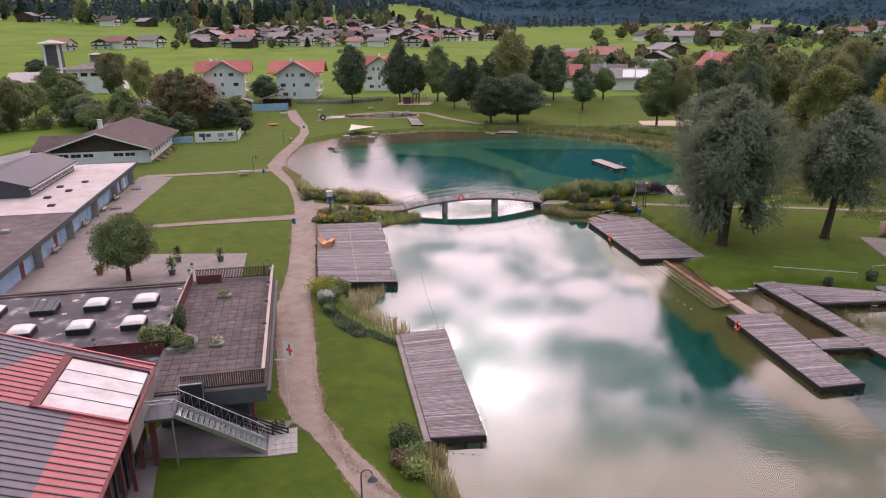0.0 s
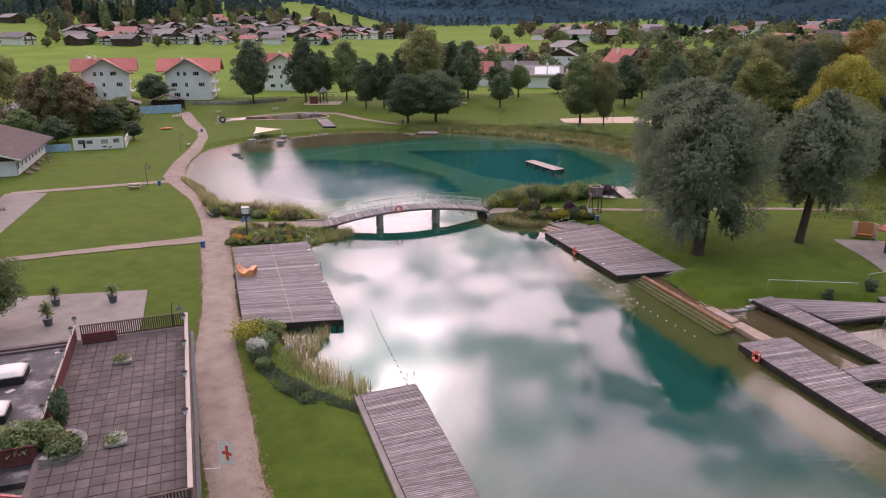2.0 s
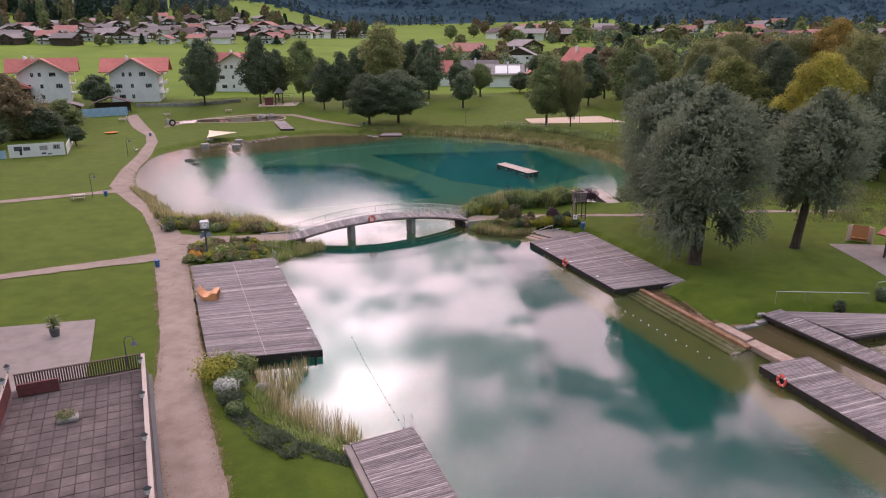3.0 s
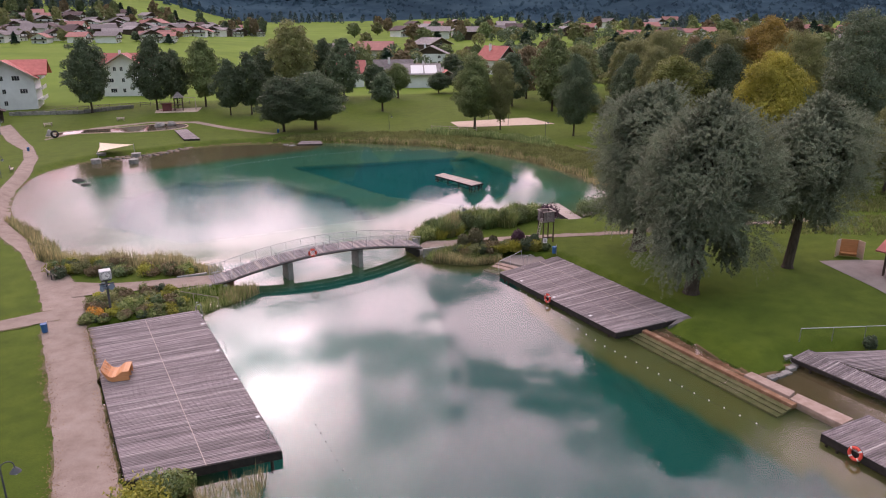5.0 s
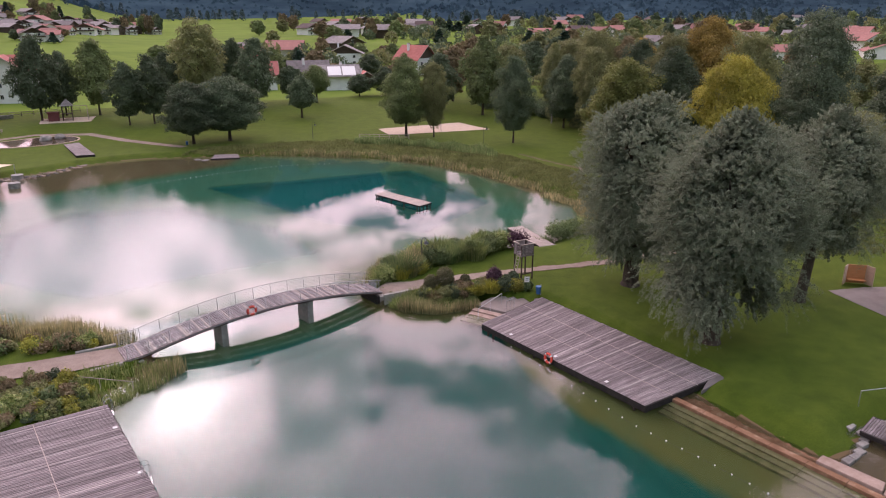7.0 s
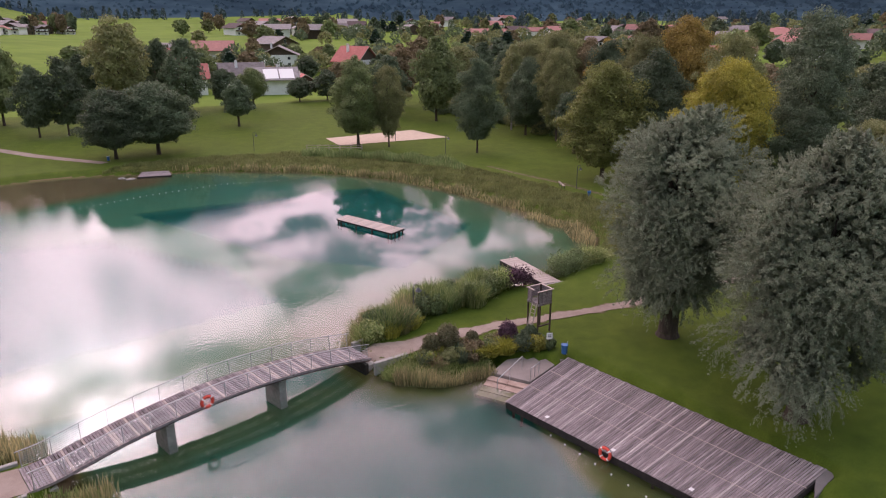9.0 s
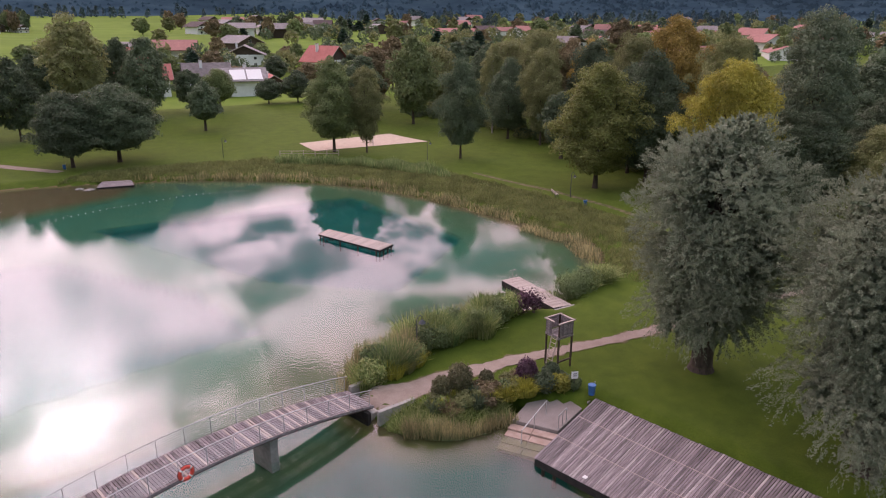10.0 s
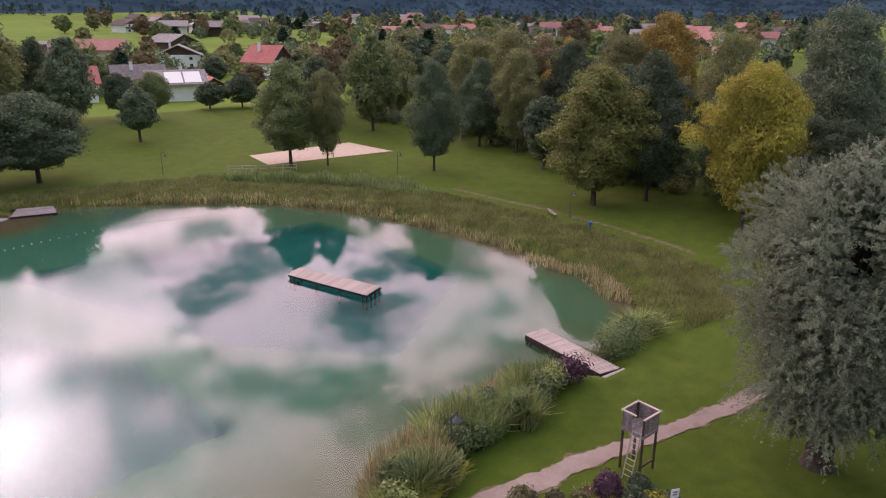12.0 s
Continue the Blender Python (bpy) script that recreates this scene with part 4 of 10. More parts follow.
# ---- footbridge ----
def build_bridge():
    P0, U, N = Vector((-7.8, 94.8, 0)), Vector((0.9763, 0.2164, 0)), Vector((-0.2164, 0.9763, 0))
    L, W, S0 = 19.9, 2.5, -1.9
    th = thing("footbridge", "arched timber footbridge with steel rails over the narrows", "bridge", Matrix.Translation(P0))

    def arc(s):
        # a flat arch that runs out into a short level ramp on the west bank
        return 0.85 + 1.12 * (1 - (2 * s / L - 1) ** 2) if s > 0 else 0.85 - 0.11 * (1 - (1 + s / 1.9) ** 2)

    def at(s, w, dz=0.0):
        p = U * s + N * w
        return Vector((p.x, p.y, arc(s) + dz))

    def beam(bm, w0, w1, top, deep):
        ks = [S0 + (L - S0) * k / 32 for k in range(33)]
        rows = [[bm.verts.new(at(s, w, z)) for w, z in ((w0, top), (w1, top), (w1, top - deep), (w0, top - deep))] for s in ks]
        for r0, r1 in zip(rows, rows[1:]):
            for i in range(4):
                bm.faces.new((r0[i], r1[i], r1[(i + 1) % 4], r0[(i + 1) % 4]))
        bm.faces.new(rows[0]), bm.faces.new(rows[-1][::-1])
    plank = plank_mesh(W, 0.130, 0.05)
    light = plank.copy()
    light.materials.clear()
    light.materials.append(WOOD_LIGHT)
    rnd = random.Random(4)
    n = int((L - S0) / 0.155)
    fresh = {k + j for k in (9, 15, 22, 30, 37, 41, 52, 63, 70, 84, 87, 93, 98, 103, 106, 109, 112, 118, 127, 131) for j in range(rnd.choice((1, 1, 2)))}
    yaw = math.degrees(math.atan2(N.y, N.x))
    for k in range(n):
        s = S0 + (k + 0.5) * (L - S0) / n
        slope = math.atan2(arc(s + 0.05) - arc(s - 0.05), 0.1)
        m = Matrix.Translation(at(s, 0, rnd.uniform(-0.008, 0.008))) @ pose(0, 0, 0, 0, 0, yaw + rnd.uniform(-0.4, 0.4)) @ Matrix.Rotation(-slope, 4, "X") @ Matrix.Translation((rnd.uniform(-0.04, 0.04), -0.067, 0))
        piece("plank", light if k in fresh else plank, th, m)
    for w in (0.10, W / 2 - 0.08, W - 0.26):
        bm = bmesh.new()
        beam(bm, w, w + 0.16, -0.06, 0.24)
        part("girder", bm, WOOD_BROWN, th, "dark curved timber girder")
    for w in (-0.03, W - 0.01):
        bm = bmesh.new()
        beam(bm, w, w + 0.04, 0.0, 0.16)
        part("edge_board", bm, WOOD_GREY, th, "grey weathered edge board")
    for w in (0.03, W - 0.03):
        for k in range(15):
            s = S0 + 0.5 + (L - S0 - 0.8) * k / 14
            bm = bmesh.new()
            add_cyl(bm, at(s, w, -0.12), at(s, w, 1.02), 0.022, n=6)
            part("rail_post", bm, STEEL, th)
        bm = bmesh.new()
        add_tube(bm, [at(S0 + 0.3 + (L - S0 - 0.4) * k / 30, w, 1.04) for k in range(31)], 0.030, 8)
        part("handrail", bm, STEEL, th, "pale steel handrail")
        for j in range(7):
            bm = bmesh.new()
            add_tube(bm, [at(S0 + 0.5 + (L - S0 - 0.8) * k / 24, w, 0.14 + 0.125 * j) for k in range(25)], 0.011, 4)
            part("rail_wire", bm, STEEL, th)
    for s in (5.75, 13.05):
        bm = bmesh.new()
        c = at(s, W / 2)
        m = Matrix.Translation((c.x, c.y, 0)) @ pose(0, 0, 0, 0, 0, math.degrees(math.atan2(U.y, U.x)))
        add_box(bm, -0.26, 0.26, -0.95, 0.95, -3.0, c.z - 0.42, m)
        add_box(bm, -0.20, 0.20, -1.15, 1.15, c.z - 0.46, c.z - 0.29, m)
        bevel_all(bm, 0.03)
        part("pier", bm, CONCRETE, th, "stained concrete pier standing in the water")
    for s0, s1 in ((S0 - 0.25, -0.35), (L - 0.45, L + 0.3)):
        bm = bmesh.new()
        m = Matrix.Translation((0, 0, 0)) @ pose(0, 0, 0, 0, 0, math.degrees(math.atan2(U.y, U.x)))
        add_box(bm, s0, s1, -0.12, W + 0.12, -1.6, 0.42, m)
        bevel_all(bm, 0.04)
        part("abutment", bm, CONCRETE, th, "concrete abutment under the bridge end")
    return at


BRIDGE_AT = build_bridge()


def wing_wall(a, b, h, w=0.35, mat=CONCRETE, label="low pale concrete kerb wall at the bridge end"):
    a, b = Vector((*a, 0)), Vector((*b, 0))
    d = b - a
    bm = bmesh.new()
    add_box(bm, 0, d.length, -w / 2, w / 2, -0.8, h)
    bevel_all(bm, 0.03)
    solo("abutment_wall", bm, mat, label, "wall", Matrix.Translation((a.x, a.y, 0)) @ pose(0, 0, 0, 0, 0, math.degrees(math.atan2(d.y, d.x))), group="bridge abutment walls")


wing_wall((-12.6, 97.2), (-9.9, 97.5), 0.86, 0.28)
wing_wall((11.15, 98.75), (10.55, 101.55), 0.62, 0.3, DARK_TIMBER, "dark timber bank wall under the bridge end")
wing_wall((11.5, 98.3), (14.2, 98.5), 0.86, 0.3)
wing_wall((11.3, 101.75), (13.4, 102.3), 1.0, 0.3)
wing_wall((-11.6, 93.9), (-9.5, 94.3), 0.74, 0.25)


def life_ring(x, y, z, rx, rz, label):
    """Red life ring with paler bands, on a short hook."""
    th = thing("life_ring", label, "life ring", pose(x, y, z, rx, 0, rz), group="life rings")
    bm = bmesh.new()
    R, r, n, k = 0.33, 0.095, 28, 10
    vs = [[bm.verts.new(((R + r * math.cos(2 * math.pi * j / k)) * math.cos(2 * math.pi * i / n), (R + r * math.cos(2 * math.pi * j / k)) * math.sin(2 * math.pi * i / n), r * math.sin(2 * math.pi * j / k))) for j in range(k)] for i in range(n)]
    for i in range(n):
        for j in range(k):
            bm.faces.new((vs[i][j], vs[(i + 1) % n][j], vs[(i + 1) % n][(j + 1) % k], vs[i][(j + 1) % k]))
    part("ring", bm, RINGRED, th)
    for q in range(4):
        bm = bmesh.new()
        a0 = math.pi / 4 + q * math.pi / 2
        rr = r + 0.006
        rows = [[bm.verts.new(((R + rr * math.cos(2 * math.pi * j / k)) * math.cos(a0 + t), (R + rr * math.cos(2 * math.pi * j / k)) * math.sin(a0 + t), rr * math.sin(2 * math.pi * j / k))) for j in range(k)] for t in (-0.13, 0.0, 0.13)]
        for i in range(2):
            for j in range(k):
                bm.faces.new((rows[i][j], rows[i + 1][j], rows[i + 1][(j + 1) % k], rows[i][(j + 1) % k]))
        part("band", bm, WHITE, th, "pale reflective band")
    bm = bmesh.new()
    add_tube(bm, [(R * 1.33 * math.cos(2 * math.pi * i / 20), R * 1.33 * math.sin(2 * math.pi * i / 20), 0.0) for i in range(21)], 0.012, 5)
    part("rope", bm, RUBBER, th, "dark grab line")
    return th


c = BRIDGE_AT(7.9, -0.08, 0.22)
life_ring(-7.8 + c.x, 94.8 + c.y, c.z, 90, 12.5, "red life ring hung on the footbridge rail")
life_ring(18.30, 82.6, 0.42, 82, -78, "red life ring hung on the edge of the plank deck")
life_ring(24.40, 56.4, 0.42, 82, -80, "red life ring hung on the edge of the plank dock")


# ---- pool ladders ----
def ladder(x, y, z, rz, label="stainless pool ladder at the deck's edge"):
    th = thing("pool_ladder", label, "ladder", pose(x, y, z, 0, 0, rz), group="pool ladders")
    for s in (-0.25, 0.25):
        bm = bmesh.new()
        add_tube(bm, [(s, -0.35, 0.0), (s, -0.35, 0.75), (s, -0.25, 0.88), (s, -0.05, 0.88), (s, 0.06, 0.75), (s, 0.06, -1.6)], 0.022, 7)
        part("rail", bm, CHROME, th)
    for k in range(5):
        bm = bmesh.new()
        add_box(bm, -0.25, 0.25, 0.02, 0.10, -0.25 - 0.28 * k, -0.22 - 0.28 * k)
        part("rung", bm, CHROME, th)
    return th


ladder(-0.75, 54.75, 0.5, 12)
ladder(2.95, 39.2, 0.5, -78)
ladder(2.6, 40.9, 0.5, -78)
ladder(-6.0, 66.8, 0.62, -78)
ladder(-10.3, 87.9, 0.62, -78)
ladder(-8.5, 79.6, 0.62, -78)
ladder(33.3, 112.85, 0.5, 5)
ladder(38.4, 61.7, 0.56, 180)
ladder(34.0, 57.3, 0.55, -78)
ladder(28.5, 129.0, 0.42, -70)


# ---- raft, jetty, small docks ----
def raft():
    th = deck("bathing_raft", [(27.15, 127.3), (29.35, 128.35), (26.0, 137.5), (24.1, 136.3)], 0.42, "pale timber bathing raft on blue-green floats", 1, 0.15, 0.22)
    th["category"] = "raft"
    for ob in th.children:
        if ob.name.startswith("plank"):
            ob.data.materials[0] = WOOD_LIGHT
    for u in (0.12, 0.37, 0.63, 0.88):
        bm = bmesh.new()
        a, b = Vector((27.15, 127.3, 0)).lerp(Vector((24.1, 136.3, 0)), u), Vector((29.35, 128.35, 0)).lerp(Vector((26.0, 137.5, 0)), u)
        o = Vector((27.15, 127.3, 0.42))
        add_cyl(bm, a.lerp(b, 0.05) - o + Vector((0, 0, 0.15)), a.lerp(b, 0.95) - o + Vector((0, 0, 0.15)), 0.26, n=12)
        part("float", bm, plain("float_teal", (0.05, 0.16, 0.17), rough=0.5), th, "teal barrel float")


raft()
jet = deck("jetty", [(31.9, 105.4), (33.7, 105.1), (34.3, 112.9), (32.3, 113.0)], 0.5, "pale plank jetty reaching into the far pond", 1)
for ob in jet.children:
    if ob.name.startswith("plank"):
        ob.data.materials[0] = WOOD_LIGHT
deck("fishing_platform", [(6.6, 176.0), (11.6, 175.0), (11.9, 179.4), (8.0, 180.4)], 0.22, "grey plank platform on the far bank", 1, 0.2, 0.2)
deck("plank_ramp", [(-15.4, 184.8), (-12.3, 184.6), (-15.4, 201.0), (-18.0, 199.5)], 1.12, "broad grey plank ramp from the paddling pool to the beach", 1, 0.2)


# ---- stone steps into the water ----
def step_row(name, a, b, inward, count, z0, dz, tread, mats, label):
    a, b = Vector((*a, 0)), Vector((*b, 0))
    d = b - a
    th = thing(name, label, "steps", Matrix.Translation((a.x, a.y, 0)) @ pose(0, 0, 0, 0, 0, math.degrees(math.atan2(d.y, d.x))))
    for k in range(count):
        n = max(2, int(d.length / 1.9))
        for i in range(n):
            bm = bmesh.new()
            add_box(bm, d.length * i / n + 0.01, d.length * (i + 1) / n - 0.01, inward * tread * k, inward * tread * (k + 1), z0 - dz * k - 0.45, z0 - dz * k + random.uniform(-0.012, 0.012))
            bevel_all(bm, 0.02)
            part("step_stone", bm, mats[min(k, len(mats) - 1)], th)
    return th


RUST_STONE = surface("rusty_stone", [(0.3, (0.18, 0.090, 0.045)), (0.55, (0.27, 0.150, 0.085)), (0.75, (0.44, 0.31, 0.21))], scale=1.6, detail=9, rough=0.9, bump=0.4)
PINK_STONE = surface("pinkish_stone", [(0.3, (0.30, 0.21, 0.165)), (0.6, (0.42, 0.315, 0.26)), (0.8, (0.50, 0.40, 0.34))], scale=1.6, detail=9, rough=0.9, bump=0.3)
PALE_ALGAE = surface("pale_algae_stone", [(0.3, (0.13, 0.125, 0.050)), (0.7, (0.25, 0.23, 0.115))], scale=1.6, detail=9, rough=0.9, bump=0.3)
ALGAE_STONE = surface("algae_stone", [(0.3, (0.10, 0.11, 0.035)), (0.7, (0.22, 0.20, 0.09))], scale=1.6, detail=9, rough=0.9, bump=0.3)
step_row("water_steps", (25.75, 62.0), (23.1, 74.8), 1, 4, 0.20, 0.23, 0.46, [RUST_STONE, PALE_ALGAE, PALE_ALGAE, ALGAE_STONE], "long rust-stained stone steps going down into the pond")
step_row("water_steps", (19.75, 91.35), (18.2, 93.85), 1, 4, 0.16, 0.13, 0.62, [PINK_STONE, PINK_STONE, ALGAE_STONE], "pinkish stone steps into the water beside the plank deck")


def stone_slab(corners, z0, z1, label, mat=None):
    bm = bmesh.new()
    add_prism(bm, corners, z0, z1)
    bevel_all(bm, 0.03)
    solo("stone_slab", bm, mat or CONCRETE, label, "slab", group="stone slabs")


strip("rusty_edge", [(23.15, 74.9), (23.7, 72), (24.35, 69), (25.0, 66.1)], [(24.3, 74.9), (24.75, 72), (25.25, 69), (25.7, 66.3)], RUST_STONE, "rust-brown trodden gravel edge between lawn and steps", "edging", wobble=0.5, lift=0.17, step=0.25)
stone_slab([(25.7, 62.6), (26.4, 59.2), (27.6, 59.5), (26.7, 63.0)], -0.6, 0.24, "pale concrete slab beside the plank dock", PINK_STONE)
stone_slab([(25.0, 66.0), (25.75, 62.7), (26.6, 63.1), (25.8, 66.2)], -0.6, 0.34, "pale stone slab at the top of the water steps", PINK_STONE)
stone_slab([(18.25, 93.85), (19.78, 91.4), (24.1, 93.0), (23.7, 94.1), (20.3, 94.9)], -0.4, 0.36, "grey paved landing above the water steps", PAVING)
stone_slab([(-0.80, 37.95), (-0.38, 38.05), (-3.98, 53.8), (-4.45, 53.55)], -0.4, 0.40, "narrow gravelled edge strip beside the plank deck", PAVING)
stone_slab([(31.5, 105.0), (31.7, 103.9), (33.5, 103.7), (33.7, 104.9)], 0.2, 0.62, "pale stone slab at the foot of the jetty")
stone_slab([(24.8, 74.4), (27.6, 75.0), (28.2, 75.9), (27.5, 76.1)], 0.1, 0.40, "grey stone slab at the corner of the plank deck", DARK_PAVING)
for k, (x, y) in enumerate(((26.1, 65.3), (26.9, 65.4), (27.7, 65.5), (28.4, 65.8), (29.1, 66.1), (29.8, 66.4), (30.3, 67.0), (30.2, 67.7))):
    stone_slab([(x - 0.38, y - 0.22 - 0.06 * (k % 2)), (x + 0.36, y - 0.20 + 0.07 * (k % 3)), (x + 0.30, y + 0.30), (x - 0.28 - 0.05 * (k % 3), y + 0.24)], -0.3, 0.10 + 0.05 * ((k * 5) % 3), "rough grey edging stone at the muddy pool", STONE)


def handrail(a, b, h, label, mat=STEEL, posts=3):
    """A sloping tube rail on posts; a and b are the feet."""
    a, b = Vector(a), Vector(b)
    th = thing("handrail", label, "handrail", Matrix.Translation(a), group="handrails")
    up = Vector((0, 0, h))
    bm = bmesh.new()
    add_cyl(bm, up, b - a + up, 0.03, n=8)
    part("rail", bm, mat, th)
    for k in range(posts):
        p = (b - a) * (k / (posts - 1))
        bm = bmesh.new()
        add_cyl(bm, p - Vector((0, 0, 0.3)), p + up, 0.025, n=8)
        part("post", bm, mat, th)


handrail((20.4, 93.2, 0.45), (17.5, 92.0, 0.0), 0.85, "steel handrail beside the water steps")
handrail((20.9, 91.95, 0.45), (19.9, 91.55, 0.45), 0.8, "short steel handrail at the deck corner")
handrail((-13.0, 92.8, 0.6), (-9.0, 91.2, 0.0), 0.6, "pale timber rail running down into the water", WOOD_LIGHT)
handrail((32.0, 68.6, 0.7), (39.3, 66.9, 0.7), 0.95, "pale steel handrail along the boardwalk", STEEL, 4)
handrail((41.8, 69.0, 0.7), (48.0, 70.5, 0.7), 0.95, "pale steel handrail beside the pool stair", STEEL, 4)


# ---- buoy lines ----
def buoy_line(pts, spacing, r, label):
    th = thing("buoy_line", label, "buoy line", group="buoy lines")
    pts = [Vector((*p, 0.02)) for p in pts]
    bm = bmesh.new()
    add_tube(bm, pts, 0.006, 4)
    part("rope", bm, DARKGREY, th)
    bm = bmesh.new()
    bmesh.ops.create_uvsphere(bm, u_segments=8, v_segments=6, radius=r)
    me = mesh_of(bm, "buoy", WHITE)
    for a, b in zip(pts, pts[1:]):
        n = max(1, int((b - a).length / spacing))
        for k in range(n):
            piece("buoy", me, th, Matrix.Translation(a.lerp(b, k / n) + Vector((0, 0, 0.03))))


buoy_line([(-20.5, 143.5), (-15.9, 147.0), (-10.5, 153), (-5.3, 158.6), (6, 162.8), (17.0, 165.0), (26, 163)], 0.9, 0.055, "white float line across the far pond")
buoy_line([(17.2, 86), (17.9, 79.1), (18.6, 73.3), (19.7, 69.3), (20.6, 65.3), (22.2, 60)], 1.0, 0.055, "white float line along the shallow shelf")
buoy_line([(-0.9, 55.5), (-2.6, 64), (-3.6, 70)], 0.9, 0.06, "dotted float line off the plank deck")
buoy_line([(0.4, 37.4), (2.8, 37.2)], 0.6, 0.06, "short float line in front of the plank deck")


# ---- clock post ----
def clock_post():
    th = thing("clock_post", "grey post carrying a square clock and blue-grey loudspeakers", "clock", pose(-17.2, 89.4, 0.55, 0, 0, 12))
    bm = bmesh.new()
    add_cyl(bm, (0, 0, -0.2), (0, 0, 3.25), 0.10, 0.085, n=12)
    part("post", bm, DARKGREY, th)
    bm = bmesh.new()
    add_cyl(bm, (0, 0, -0.1), (0, 0, 0.30), 0.24, 0.20, n=12)
    part("post_foot", bm, CONCRETE, th, "concrete foot")
    bm = bmesh.new()
    add_box(bm, -0.42, 0.42, -0.42, 0.42, 3.34, 4.06)
    bevel_all(bm, 0.05)
    part("clock_case", bm, CASE_GREY, th, "grey-white square clock case")
    bm = bmesh.new()
    add_box(bm, -0.36, 0.36, -0.36, 0.36, 3.22, 3.34)
    bevel_all(bm, 0.02)
    part("case_base", bm, DARKGREY, th, "dark mounting plate under the case")
    for rz in (0, 90, 180, 270):
        m = pose(0, 0, 3.70, 90, 0, rz) @ Matrix.Translation((0, 0, 0.425))
        bm = bmesh.new()
        add_cyl(bm, (0, 0, 0), (0, 0, 0.016), 0.345, n=28)
        part("dial_rim", bm, DARKGREY, th, "thin dark dial rim", m)
        bm = bmesh.new()
        add_cyl(bm, (0, 0, 0.017), (0, 0, 0.024), 0.318, n=28)
        part("dial", bm, WHITE, th, "round white clock dial", m)
        bm = bmesh.new()
        for k in range(12):
            add_box(bm, -0.012, 0.012, 0.24, 0.295, 0.025, 0.03, pose(0, 0, 0, 0, 0, 30 * k))
        add_box(bm, -0.018, 0.018, -0.05, 0.18, 0.026, 0.034, pose(0, 0, 0, 0, 0, -115))
        add_box(bm, -0.012, 0.012, -0.05, 0.26, 0.028, 0.038, pose(0, 0, 0, 0, 0, -20))
        part("dial_marks", bm, BLACK, th, "black hour marks and pointers", m)
    for rz, z in ((35, 2.62), (125, 2.52), (215, 2.62), (305, 2.52)):
        m = pose(0, 0, z, 0, 0, rz) @ pose(0, 0, 0, 80, 0, 0)
        bm = bmesh.new()
        add_cyl(bm, m @ Vector((0, 0, 0.22)), m @ Vector((0, 0, 0.52)), 0.08, 0.25, n=14)
        add_cyl(bm, m @ Vector((0, 0, 0.08)), m @ Vector((0, 0, 0.22)), 0.10, 0.08, n=12)
        part("loudspeaker", bm, SPEAKER_BLUE, th, "blue-grey horn loudspeaker")
    bm = bmesh.new()
    add_box(bm, -0.55, 0.55, -0.035, 0.035, 2.86, 2.94)
    add_box(bm, -0.035, 0.035, -0.55, 0.55, 2.86, 2.94)
    part("bracket", bm, DARKGREY, th, "dark crossed bracket")


CASE_GREY = plain("clock_grey", (0.50, 0.51, 0.51), rough=0.4, k=0.1)
SPEAKER_BLUE = plain("speaker_blue", (0.16, 0.21, 0.27), rough=0.45, k=0.1)
clock_post()


# ---- rocking double lounger ----
def lounger():
    th = thing("wooden_lounger", "curved orange slatted wooden double lounger on the plank deck", "lounger", pose(-15.35, 78.0, 0.64, 0, 0, -3))
    prof = [(-0.86, 1.04), (-0.70, 0.74), (-0.52, 0.49), (-0.30, 0.35), (-0.08, 0.34), (0.12, 0.45), (0.28, 0.60), (0.44, 0.66), (0.62, 0.67), (0.80, 0.66)]
    slat = bmesh.new()
    add_box(slat, -0.03, 0.03, -0.75, 0.75, -0.012, 0.012)
    bevel_all(slat, 0.006)
    me = mesh_of(slat, "slat", WOOD_ORANGE)
    for (x0, z0), (x1, z1) in zip(prof, prof[1:]):
        n = 4
        for k in range(n):
            u = (k + 0.5) / n
            piece("slat", me, th, Matrix.Translation((x0 + (x1 - x0) * u, 0, z0 + (z1 - z0) * u)) @ Matrix.Rotation(-math.atan2(z1 - z0, x1 - x0), 4, "Y"))
    for y in (-0.70, 0.0, 0.70):
        bm = bmesh.new()
        for (x0, z0), (x1, z1) in zip(prof, prof[1:]):
            lo0, lo1 = 0.02 + 1.9 * max(0.0, -0.44 - x0), 0.02 + 1.9 * max(0.0, -0.44 - x1)
            vs = [bm.verts.new(v) for v in ((x0, y - 0.02, z0 - 0.012), (x1, y - 0.02, z1 - 0.012), (x1, y - 0.02, lo1), (x0, y - 0.02, lo0), (x0, y + 0.02, z0 - 0.012), (x1, y + 0.02, z1 - 0.012), (x1, y + 0.02, lo1), (x0, y + 0.02, lo0))]
            for f in ((0, 1, 2, 3), (7, 6, 5, 4), (0, 4, 5, 1), (3, 2, 6, 7)):
                bm.faces.new([vs[i] for i in f])
        part("side_frame", bm, WOOD_ORANGE, th)


lounger()


# ---- bins, benches, lamps ----
def bin_at(x, y, label="blue plastic litter bin beside the path"):
    z = ground_z(x, y) + 0.02
    th = thing("litter_bin", label, "bin", Matrix.Translation((x, y, z)) @ Matrix.Diagonal((0.88, 0.88, 0.92, 1)), group="litter bins")
    bm = bmesh.new()
    add_cyl(bm, (0, 0, 0.08), (0, 0, 0.78), 0.22, 0.27, n=14, caps=True)
    part("drum", bm, BINBLUE, th)
    bm = bmesh.new()
    add_cyl(bm, (0, 0, 0.78), (0, 0, 0.83), 0.29, 0.29, n=14)
    part("rim", bm, BINBLUE, th)
    bm = bmesh.new()
    add_cyl(bm, (0.27, 0, -0.1), (0.27, 0, 1.0), 0.025, n=8)
    part("post", bm, STEEL, th, "steel bin post")


